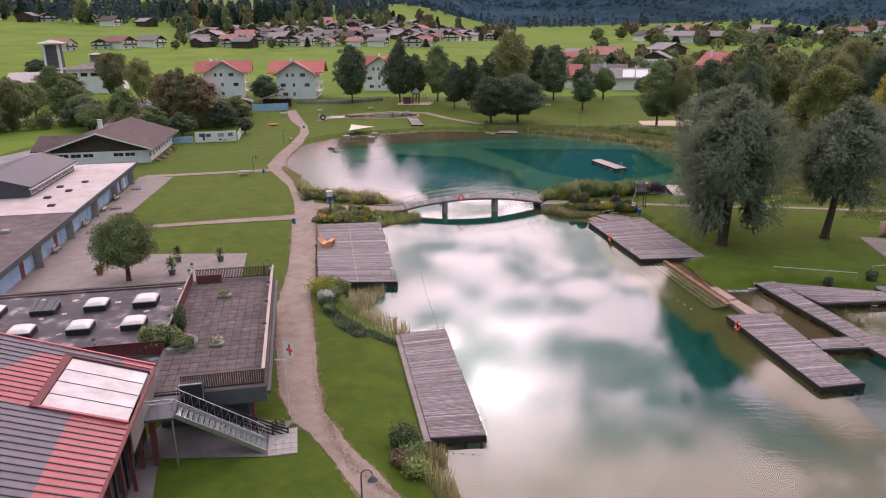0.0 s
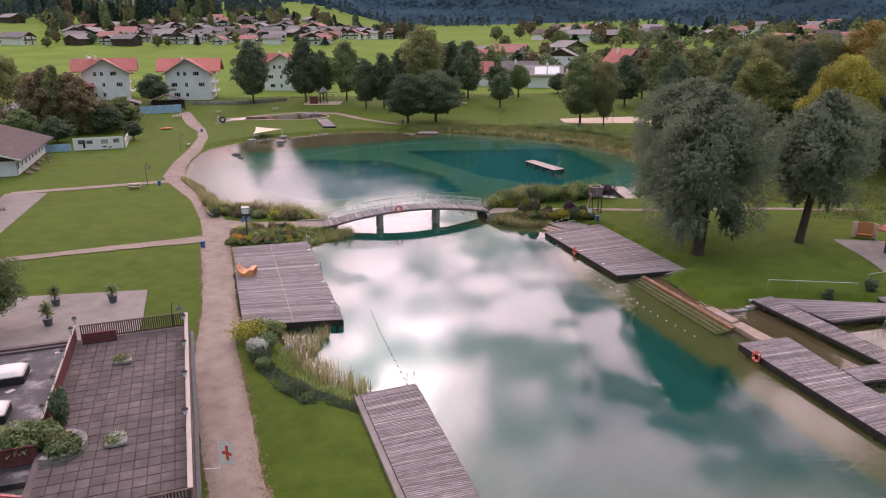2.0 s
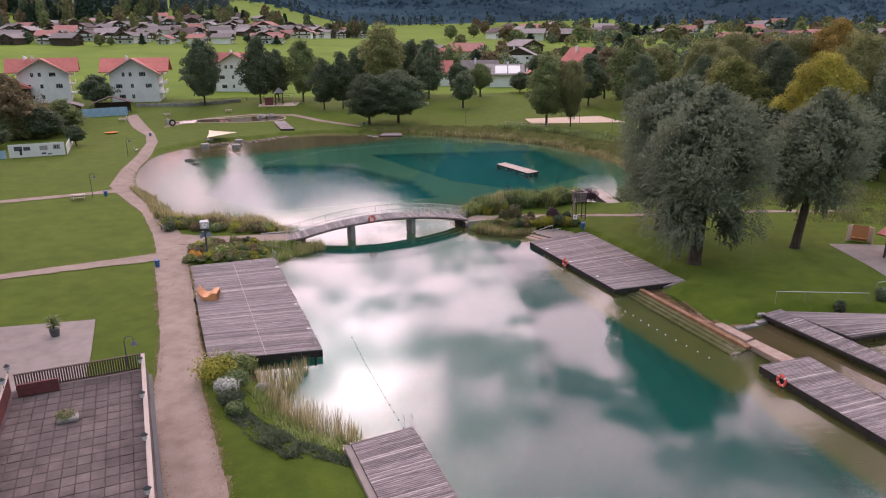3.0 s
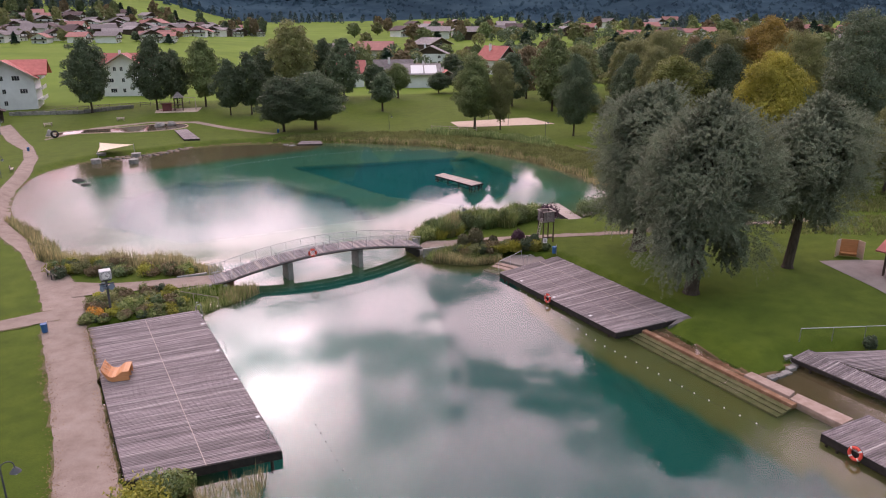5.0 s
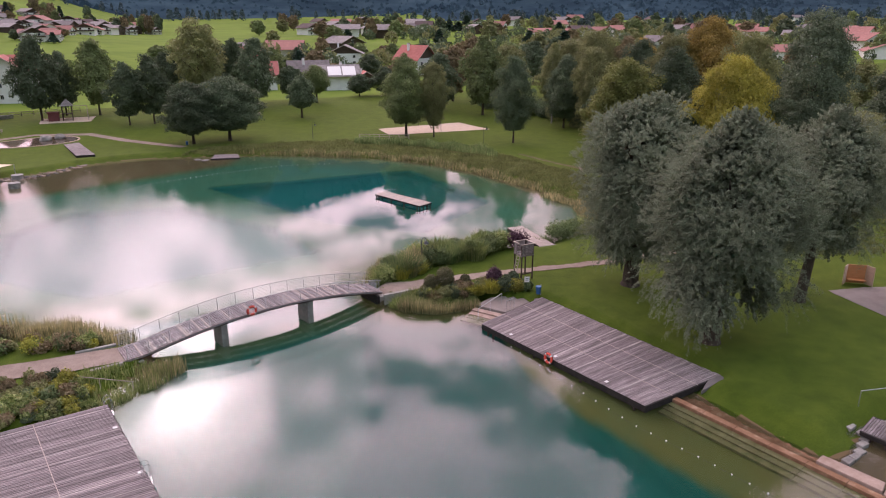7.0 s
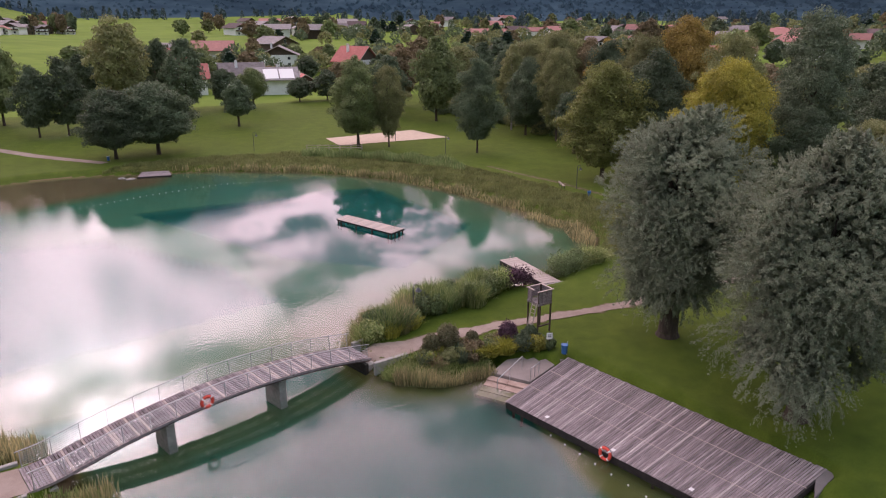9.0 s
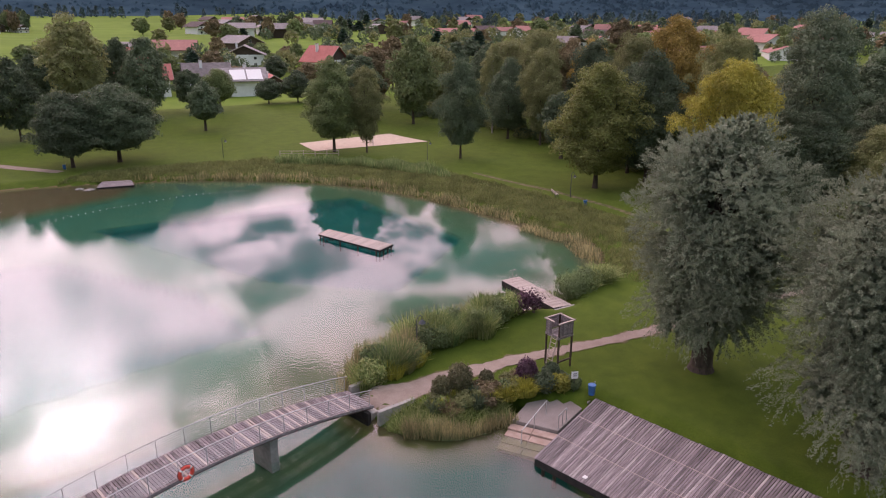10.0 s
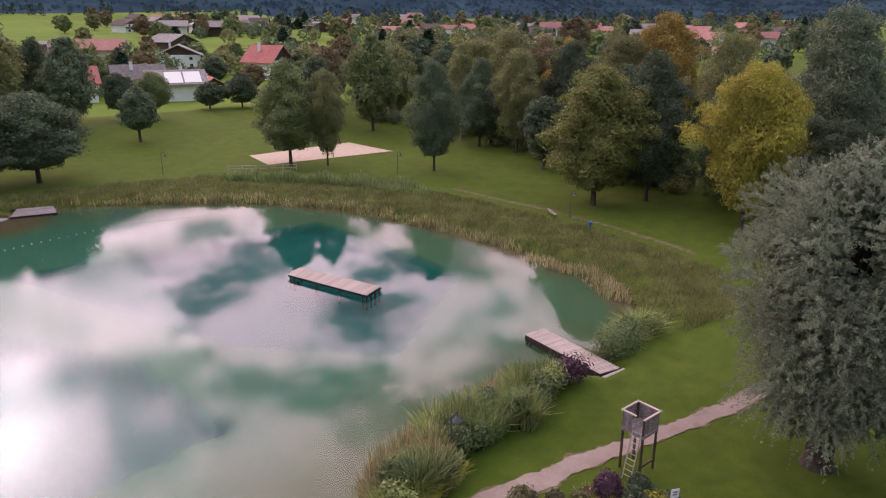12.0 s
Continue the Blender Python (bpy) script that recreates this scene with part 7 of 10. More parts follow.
# ---- gabled brown-roofed house ----
def gable_house(name, m, w, l, eave, ridge, over, wall_mat, roof_mat, gable_mat, label, wins=(), chimney=False, category="house", balcony=False, windows_side=0, plain_windows=False, verge=None):
    """Ridge along local y; front gable at y = 0 faces -y; local x across."""
    th = thing(name, label, category, m)
    bm = bmesh.new()
    add_box(bm, -w / 2, w / 2, 0, l, -1.5, eave)
    part("wall", bm, wall_mat, th)
    k = (ridge - eave) / (w / 2)
    for y in (0.0, l):
        bm = bmesh.new()
        y2 = y + (0.22 if y == 0 else -0.22)
        tri = [(-w / 2, eave), (w / 2, eave), (0, ridge)]
        a = [bm.verts.new((x, y + (0.0 if y else 0.0), z)) for x, z in tri]
        b = [bm.verts.new((x, y2, z)) for x, z in tri]
        bm.faces.new(a)
        bm.faces.new(b[::-1])
        for i in range(3):
            bm.faces.new((a[i], a[(i + 1) % 3], b[(i + 1) % 3], b[i]))
        part("gable", bm, gable_mat, th)
    for s in (-1, 1):
        bm = bmesh.new()
        x0, z0 = s * (w / 2 + over), eave - k * over
        c = [(x0, -over, z0), (x0, l + over, z0), (0, l + over, ridge), (0, -over, ridge)]
        lo = [bm.verts.new(v) for v in c]
        hi = [bm.verts.new((v[0], v[1], v[2] + 0.22)) for v in c]
        bm.faces.new(hi)
        bm.faces.new(lo[::-1])
        for i in range(4):
            bm.faces.new((lo[i], lo[(i + 1) % 4], hi[(i + 1) % 4], hi[i]))
        part("roof", bm, roof_mat, th)
        if plain_windows:
            continue
        bm = bmesh.new()
        p0, p1 = Vector((x0, -over - 0.05, z0)), Vector((0, -over - 0.05, ridge))
        q = [p0, p1, p1 + Vector((0, 0, 0.26)), p0 + Vector((0, 0, 0.26))]
        fr = [bm.verts.new(v) for v in q]
        bk = [bm.verts.new(v + Vector((0, 0.045, 0))) for v in q]
        bm.faces.new(fr)
        bm.faces.new(bk[::-1])
        for i in range(4):
            bm.faces.new((fr[i], fr[(i + 1) % 4], bk[(i + 1) % 4], bk[i]))
        part("verge_board", bm, verge or WOOD_LIGHT, th)
    for x, z, ww, hh in wins:
        if plain_windows:
            bm = bmesh.new()
            add_box(bm, x - ww / 2, x + ww / 2, -0.04, 0.05, z - hh / 2, z + hh / 2)
            part("window", bm, GLASS, th)
        else:
            window_part(th, pose(x, 0, z), ww, hh)
    for kk in range(windows_side):
        window_part(th, pose(w / 2, l * (kk + 0.5) / windows_side, eave * 0.55, 0, 0, 90), 1.1, 1.3)
    if chimney:
        bm = bmesh.new()
        add_box(bm, -w * 0.2 - 0.4, -w * 0.2 + 0.4, l * 0.6, l * 0.6 + 0.8, eave, ridge + 0.9)
        ch = part("chimney", bm, PLASTER, th)
        bm = bmesh.new()
        add_box(bm, -w * 0.2 - 0.5, -w * 0.2 + 0.5, l * 0.6 - 0.1, l * 0.6 + 0.9, ridge + 0.9, ridge + 1.0)
        part("cap", bm, STEEL, ch)
    if balcony:
        bm = bmesh.new()
        add_box(bm, -w / 2 - 0.2, w / 2 + 0.2, -1.0, 0, eave * 0.52, eave * 0.52 + 0.12)
        add_box(bm, -w / 2 - 0.2, w / 2 + 0.2, -1.05, -0.97, eave * 0.52 + 0.12, eave * 0.52 + 1.0)
        part("balcony", bm, WOOD_BROWN, th, "dark timber balcony")
    return th


BROWN_HOUSE = Matrix.Translation((-69.8, 129.5, 0.6)) @ pose(0, 0, 0, 0, 0, 13.6)
gable_house("brown_roofed_hall", BROWN_HOUSE, 17.6, 25.7, 3.0, 5.9, 1.2, PLASTER, BROWN_ROOF, WOOD_BROWN, "white-walled hall with a broad brown tiled gable roof",
            wins=[(-6.5, 1.85, 1.9, 0.75), (-4.3, 1.85, 1.9, 0.75), (-2.1, 1.85, 1.9, 0.75), (3.3, 1.85, 1.9, 0.75), (5.4, 1.85, 1.9, 0.75)], chimney=True, windows_side=9, verge=WHITE)
# eaves gutter and drainpipe on the lawn side
bm = bmesh.new()
add_tube(bm, [(10.05, -1.2, 2.66), (10.05, 26.9, 2.66)], 0.09, 6)
add_tube(bm, [(10.05, -0.6, 2.6), (9.4, -0.4, 2.3), (8.95, -0.2, 2.0), (8.95, -0.2, 0.0)], 0.05, 6)
solo("gutter", bm, DARKGREY, "dark roof gutter with a drainpipe on the hall", "gutter", BROWN_HOUSE)
HALL_SIDE = random.Random(12)
for k in range(11):
    p = BROWN_HOUSE @ Vector((9.7 + HALL_SIDE.uniform(0, 1.6), 0.8 + 1.7 * k + HALL_SIDE.uniform(-0.4, 0.4), 0))
    bm = bmesh.new()
    r = HALL_SIDE.uniform(0.3, 0.6)
    bmesh.ops.create_icosphere(bm, subdivisions=2, radius=r, matrix=Matrix.Diagonal((1, HALL_SIDE.uniform(0.7, 1.2), 0.7, 1)))
    for v in bm.verts:
        v.co *= 1 + 0.28 * noise.noise(v.co * 2.2 + Vector((k * 3.1, 0, 0)))
    solo("rock", bm, MUD_STONE, "brown garden rock along the hall wall", "rock", pose(p.x, p.y, ground_z(p.x, p.y) + r * 0.3, 0, 0, 40 * k), group="rocks along the hall")
bm = bmesh.new()
add_box(bm, -8.75, 8.75, -0.07, -0.005, 2.55, 3.05)
solo("hall_front_boarding", bm, WOOD_BROWN, "dark timber boarding across the hall front", "boarding", BROWN_HOUSE)
gable_house("brown_roofed_annex", Matrix.Translation((-75.6, 137.4, 0.6)) @ pose(0, 0, 0, 0, 0, 103.6), 11.0, 8.6, 2.6, 4.5, 0.8, PLASTER, BROWN_ROOF, WOOD_BROWN, "low white cross wing with a brown tiled roof", verge=WHITE)


# ---- painted board wall, fences, pavilion ----
def board_wall():
    th = thing("painted_board_wall", "white board wall with dark painted pictures beside the lawn", "board wall", Matrix.Translation((-62.2, 156.6, 0.65)) @ pose(0, 0, 0, 0, 0, 15.5))
    for k in range(5):
        bm = bmesh.new()
        add_box(bm, 1.82 * k + 0.005, 1.82 * k + 1.815, -0.05, 0.05, 0.1, 2.5)
        part("panel", bm, WHITE, th)
    pics = [(0.9, 2.2, 1.3, 2.1), (2.4, 3.5, 1.3, 1.95), (5.0, 6.3, 1.2, 2.0), (7.2, 8.4, 1.25, 2.1)]
    for a, b, c, d in pics:
        bm = bmesh.new()
        add_box(bm, a, b, -0.062, -0.053, c, d)
        part("picture", bm, DARKGREY if a < 4 else CONCRETE, th, "painted picture field")
    for a, b, c, d in ((1.7, 2.1, 0.5, 1.6), (5.2, 5.9, 0.5, 0.75), (7.45, 7.7, 1.4, 1.95), (7.9, 8.1, 1.4, 1.95), (6.2, 6.9, 0.35, 0.55)):
        bm = bmesh.new()
        add_box(bm, a, b, -0.074, -0.066, c, d)
        part("painted_mark", bm, BLACK, th, "dark painted mark")


board_wall()


def panel_fence(pts, h, mat, label, name="board_fence", step=2.0):
    th = thing(name, label, "fence", group="board fences")
    for a, b in zip(pts, pts[1:]):
        a, b = Vector((*a, 0)), Vector((*b, 0))
        d = b - a
        n = max(1, int(d.length / step))
        for k in range(n):
            p = a + d * k / n
            bm = bmesh.new()
            add_box(bm, 0.01, d.length / n - 0.01, -0.04, 0.04, -0.15, h)
            part("panel", bm, mat, th, "", Matrix.Translation((p.x, p.y, ground_z(p.x, p.y))) @ pose(0, 0, 0, 0, 0, math.degrees(math.atan2(d.y, d.x))))


panel_fence([(-53.2, 159.2), (-57.5, 176), (-62.5, 194)], 1.9, WHITE, "white board fence running back from the painted wall")
panel_fence([(-73.0, 153.5), (-62.6, 156.4)], 1.5, BLUEWALL, "faded blue board fence beside the painted wall")
panel_fence([(-67.0, 213.5), (-56.6, 216.5)], 2.2, BLUEWALL, "light blue board wall with a painted mark")


def shelter(x, y, rz, w, l, h, label, mat=BROWN_ROOF, walls=True):
    z = ground_z(x, y)
    th = thing("timber_shelter", label, "shelter", pose(x, y, z, 0, 0, rz))
    for sx in (-1, 1):
        for sy in (-1, 1):
            bm = bmesh.new()
            add_box(bm, sx * (w / 2 - 0.2) - 0.08, sx * (w / 2 - 0.2) + 0.08, sy * (l / 2 - 0.2) - 0.08, sy * (l / 2 - 0.2) + 0.08, -0.2, h)
            part("post", bm, WOOD_BROWN, th)
    for s in (-1, 1):
        bm = bmesh.new()
        add_box(bm, 0, (w / 2 + 0.6) * 1.06, -l / 2 - 0.5, l / 2 + 0.5, 0, 0.14, Matrix.Translation((0, 0, h + w * 0.18)) @ (pose(0, 0, 0, 0, 0, 0) if s > 0 else pose(0, 0, 0, 0, 0, 180)) @ Matrix.Rotation(0.34, 4, "Y"))
        part("roof", bm, mat, th)
    if walls:
        bm = bmesh.new()
        add_box(bm, -w / 2 + 0.2, w / 2 - 0.2, l / 2 - 0.3, l / 2 - 0.2, 0, h)
        part("back_wall", bm, WOOD_BROWN, th)


shelter(-66.0, 203, 15, 4.5, 6, 4.6, "dark timber shed with a grey roof", GREY_ROOF)
shelter(-61.5, 221.5, 12, 9.0, 3.5, 2.6, "open timber pavilion with a dark roof", BROWN_ROOF)
shelter(52.5, 76.0, 20, 4.5, 5.0, 2.6, "open barbecue shelter with a red tiled roof", RED_ROOF, False)


def wood_hutch(x, y):
    z = ground_z(x, y)
    th = thing("wooden_shelter_seat", "pale wooden wind-shelter seat with brown back on the paved place", "shelter", pose(x, y, z + 0.03, 0, 0, -38))
    for sx in (-1, 1):
        bm = bmesh.new()
        add_box(bm, 0.0, 0.9, -0.04, 0.04, 0.03, 1.8)
        bevel_all(bm, 0.015)
        part("side_wing", bm, WOOD_PALE, th, "pale boarded side wing", Matrix.Translation((sx * 0.78, 0, 0)) @ pose(0, 0, 0, 0, 0, -90 + sx * 30))
    bm = bmesh.new()
    add_box(bm, -0.76, 0.76, 0.0, 0.06, 0.03, 1.78)
    bevel_all(bm, 0.015)
    part("backrest", bm, WOOD_ORANGE, th, "brown boarded back")
    bm = bmesh.new()
    add_box(bm, -0.7, 0.7, -0.6, -0.02, 0.42, 0.48)
    part("seat", bm, WOOD_ORANGE, th)


WOOD_PALE = surface("pale_oiled_wood", [(0.3, (0.58, 0.42, 0.31)), (0.7, (0.74, 0.58, 0.46))], scale=3, rough=0.7, spread=0.1, stretch=(0.4, 5, 5))
wood_hutch(51.4, 83.0)


# ---- church ----
def church():
    x, y = -150.0, 252.0
    z = ground_z(x, y)
    th = thing("church", "white modern church with a square tower and dark louvres", "church", pose(x, y, z, 0, 0, 20))
    bm = bmesh.new()
    t = 3.0
    lo = [bm.verts.new(v) for v in ((-t, -t, -2), (t, -t, -2), (t, t, -2), (-t, t, -2))]
    hi = [bm.verts.new(v) for v in ((-t * 0.86, -t * 0.86, 17.6), (t * 0.86, -t * 0.86, 17.6), (t * 0.86, t * 0.86, 17.6), (-t * 0.86, t * 0.86, 17.6))]
    bm.faces.new(hi)
    for i in range(4):
        bm.faces.new((lo[i], lo[(i + 1) % 4], hi[(i + 1) % 4], hi[i]))
    part("tower", bm, PLASTER, th)
    for rz in (0, 90, 180, 270):
        lou = None
        for k in range(14):
            bm = bmesh.new()
            add_box(bm, -1.85, 1.85, -0.1, 0.08, -0.26, 0.26)
            part("louvre", bm, DARKGREY, th, "", pose(0, 0, 9.5 + 0.56 * k, 0, 0, rz) @ Matrix.Translation((0, -t * 0.925 + 0.022 * (k - 6) - 0.06, 0)))
    bm = bmesh.new()
    top = bm.verts.new((0, 0, 18.9))
    bs = [bm.verts.new(v) for v in ((-4.2, -4.2, 17.6), (4.2, -4.2, 17.6), (4.2, 4.2, 17.6), (-4.2, 4.2, 17.6))]
    bm.faces.new(bs)
    for i in range(4):
        bm.faces.new((bs[i], bs[(i + 1) % 4], top))
    part("tower_roof", bm, MEMBRANE, th, "pale low-pitched tower roof")
    bm = bmesh.new()
    add_box(bm, 4, 22, -2, 14, -2, 8.6)
    part("nave_wall", bm, PLASTER, th)
    bm = bmesh.new()
    ap = bm.verts.new((13, 6, 11.6))
    bs = [bm.verts.new(v) for v in ((2.8, -3.2, 8.5), (23.2, -3.2, 8.5), (23.2, 15.2, 8.5), (2.8, 15.2, 8.5))]
    bm.faces.new(bs)
    for i in range(4):
        bm.faces.new((bs[i], bs[(i + 1) % 4], ap))
    part("nave_roof", bm, GREY_ROOF, th)
    bm = bmesh.new()
    add_cyl(bm, (13, 6, 10.6), (13, 6, 13.4), 2.2, n=8)
    part("lantern", bm, GREY_ROOF, th)
    bm = bmesh.new()
    add_cyl(bm, (13, 6, 13.4), (13, 6, 14.0), 2.8, 0.3, n=8)
    part("lantern_roof", bm, MEMBRANE, th)
    for k in range(5):
        window_part(th, pose(6 + 3.3 * k, -2, 6.6), 2.2, 1.2, "", DARKGREY, 2)
    bm = bmesh.new()
    add_box(bm, -12, 3.0, -14, -3.2, -2, 5.2)
    part("hall_wall", bm, PLASTER, th)
    bm = bmesh.new()
    for s in (-1, 1):
        pass
    vs = [bm.verts.new(v) for v in ((-13, -15, 5.1), (4, -15, 5.1), (4, -2.4, 5.1), (-13, -2.4, 5.1), (-13, -8.7, 8.2), (4, -8.7, 8.2))]
    for f in ((0, 1, 5, 4), (2, 3, 4, 5), (0, 4, 3), (1, 2, 5), (3, 2, 1, 0)):
        bm.faces.new([vs[i] for i in f])
    part("hall_roof", bm, MEMBRANE, th)


church()


# ---- three white houses with red roofs ----
def apartment_house(x, y, rz, label, annex=False):
    z = ground_z(x, y)
    th = thing("apartment_house", label, "house", pose(x, y, z - 0.2, 0, 0, rz), group="white houses by the playground")
    W, D, e, r = 13.2, 12.0, 8.4, 12.4
    bm = bmesh.new()
    add_box(bm, -W / 2, W / 2, 0, D, -1, e)
    part("wall", bm, PLASTER, th)
    bm = bmesh.new()
    a = [(-W / 2, e), (W / 2, e), (0, r)]
    f = [bm.verts.new((px, 0.0, pz)) for px, pz in a]
    g = [bm.verts.new((px, 0.3, pz)) for px, pz in a]
    bm.faces.new(f), bm.faces.new(g[::-1])
    for i in range(3):
        bm.faces.new((f[i], f[(i + 1) % 3], g[(i + 1) % 3], g[i]))
    part("gable", bm, PLASTER, th)
    # main roof: ridge along x
    for s in (-1, 1):
        bm = bmesh.new()
        y0, y1 = (1.4, D / 2 + 0.7) if s < 0 else (D + 1.2, D / 2 + 0.7)
        c = [(-9.6, y0, e + 0.3), (9.6, y0, e + 0.3), (9.6, y1, r), (-9.6, y1, r)]
        lo = [bm.verts.new(v) for v in c]
        hi = [bm.verts.new((v[0], v[1], v[2] + 0.25)) for v in c]
        bm.faces.new(hi), bm.faces.new(lo[::-1])
        for i in range(4):
            bm.faces.new((lo[i], lo[(i + 1) % 4], hi[(i + 1) % 4], hi[i]))
        part("roof", bm, RED_ROOF, th)
    for s in (-1, 1):
        bm = bmesh.new()
        c = [(s * 7.7, -1.3, e - 0.55), (s * 7.7, 3.0, e - 0.55), (0, 6.6, r + 0.12), (0, -1.3, r + 0.12)]
        lo = [bm.verts.new(v) for v in c]
        hi = [bm.verts.new((v[0], v[1], v[2] + 0.24)) for v in c]
        bm.faces.new(hi), bm.faces.new(lo[::-1])
        for i in range(4):
            bm.faces.new((lo[i], lo[(i + 1) % 4], hi[(i + 1) % 4], hi[i]))
        part("gable_roof", bm, RED_ROOF, th)
        bm = bmesh.new()
        q = [Vector((s * 7.75, -1.36, e - 0.58)), Vector((0, -1.36, r + 0.1)), Vector((0, -1.36, r + 0.42)), Vector((s * 7.75, -1.36, e - 0.28))]
        fr, bk = [bm.verts.new(v) for v in q], [bm.verts.new(v + Vector((0, 0.05, 0))) for v in q]
        bm.faces.new(fr), bm.faces.new(bk[::-1])
        for i in range(4):
            bm.faces.new((fr[i], fr[(i + 1) % 4], bk[(i + 1) % 4], bk[i]))
        part("verge_board", bm, WOOD_LIGHT, th)
    for (px, pz, n) in ((-3.6, 1.9, 2), (-0.6, 1.9, 1), (-4.2, 4.9, 2), (-0.6, 4.9, 1), (3.9, 4.9, 2), (-2.7, 8.2, 1), (-0.8, 8.2, 1), (2.5, 8.2, 2)):
        window_part(th, pose(px, 0, pz), 0.9 * n, 1.25, "", WHITE, n)
    for k in range(3):
        bm = bmesh.new()
        add_box(bm, W / 2, W / 2 + 1.6, 1.5, 9.5, 2.4 + 2.7 * k, 2.55 + 2.7 * k)
        add_box(bm, W / 2 + 1.5, W / 2 + 1.6, 1.5, 9.5, 2.55 + 2.7 * k, 3.4 + 2.7 * k)
        part("balcony", bm, WHITE, th, "white balcony")
    bm = bmesh.new()
    add_box(bm, -2.6, -2.0, D / 2, D / 2 + 0.7, r - 1, r + 1.1)
    part("chimney", bm, PLASTER, th)
    if annex:
        bm = bmesh.new()
        add_box(bm, -11.0, -3.6, -3.6, 4.5, -1, 4.9)
        part("annex_wall", bm, WOOD_BROWN, th, "brown timber annex")
        bm = bmesh.new()
        vs = [bm.verts.new(v) for v in ((-12.2, -4.6, 4.7), (-2.8, -4.6, 4.7), (-2.8, 5.2, 4.7), (-12.2, 5.2, 4.7), (-8.2, -4.6, 7.4), (-8.2, 5.2, 7.4))]
        for fc in ((0, 4, 5, 3), (1, 2, 5, 4), (0, 1, 4), (3, 5, 2), (3, 2, 1, 0)):
            bm.faces.new([vs[i] for i in fc])
        part("annex_roof", bm, RED_ROOF, th)
        bm = bmesh.new()
        add_cyl(bm, (-4.0, 5, 12.6), (-4.6, 4.7, 13.6), 0.7, 0.1, n=12)
        part("satellite_dish", bm, WHITE, th)
    return th


apartment_house(-85.6, 243, 16, "white apartment house with red roof and a brown timber annex", True)
apartment_house(-60.2, 241, 5, "white three-storey apartment house with a red tiled roof")
apartment_house(-34.5, 266, -8, "white apartment house with a red roof behind the trees")


def garden_wall():
    th = thing("garden_wall", "low grey stone wall behind the playground lawn", "wall")
    line = [(-58.0, 230.8), (-42.3, 229.8), (-30.0, 237.0)]
    for (x0, y0), (x1, y1) in zip(line, line[1:]):
        d = Vector((x1 - x0, y1 - y0, 0))
        n = int(d.length / 1.3)
        for k in range(n):
            x, y = x0 + d.x * k / n, y0 + d.y * k / n
            bm = bmesh.new()
            add_box(bm, 0.02, d.length / n - 0.02, -0.2, 0.2, -0.4, 0.85 + 0.06 * ((k * 5) % 3))
            bevel_all(bm, 0.04)
            part("stone_block", bm, STONE, th, "", Matrix.Translation((x, y, ground_z(x, y))) @ pose(0, 0, 0, 0, 0, math.degrees(math.atan2(d.y, d.x))))


garden_wall()

# ---- trees ----
def branch(bm, p, q, r0, r1, n=7, bend=0.0):
    p, q = Vector(p), Vector(q)
    mid = p.lerp(q, 0.5) + Vector((noise.noise(p) * bend, noise.noise(q) * bend, bend * 0.2))
    add_cyl(bm, p, mid, r0, (r0 + r1) / 2, n, False)
    add_cyl(bm, mid, q, (r0 + r1) / 2, r1, n, False)


def crown_profile(kind, u):
    """Half-width of a crown at the height u, from its foot to its top."""
    u = np.clip(u, 0.0, 1.0)
    if kind == "cone":
        return 1.02 - 0.97 * u
    if kind == "tall":
        return np.minimum(1.0, 0.45 + 0.55 * u / 0.26) * np.maximum(0.10, 1 - np.clip((u - 0.26) / 0.78, 0, 1) ** 2.7)
    if kind == "round":
        return np.minimum(1.0, (u / 0.22) ** 0.45) * np.sqrt(np.maximum(0.02, 1 - np.clip((u - 0.36) / 0.65, 0, 1) ** 2.3))
    return np.minimum(1.0, 0.35 + 0.65 * u / 0.5) * np.sqrt(np.maximum(0.02, 1 - np.clip((u - 0.5) / 0.52, 0, 1) ** 2.0))


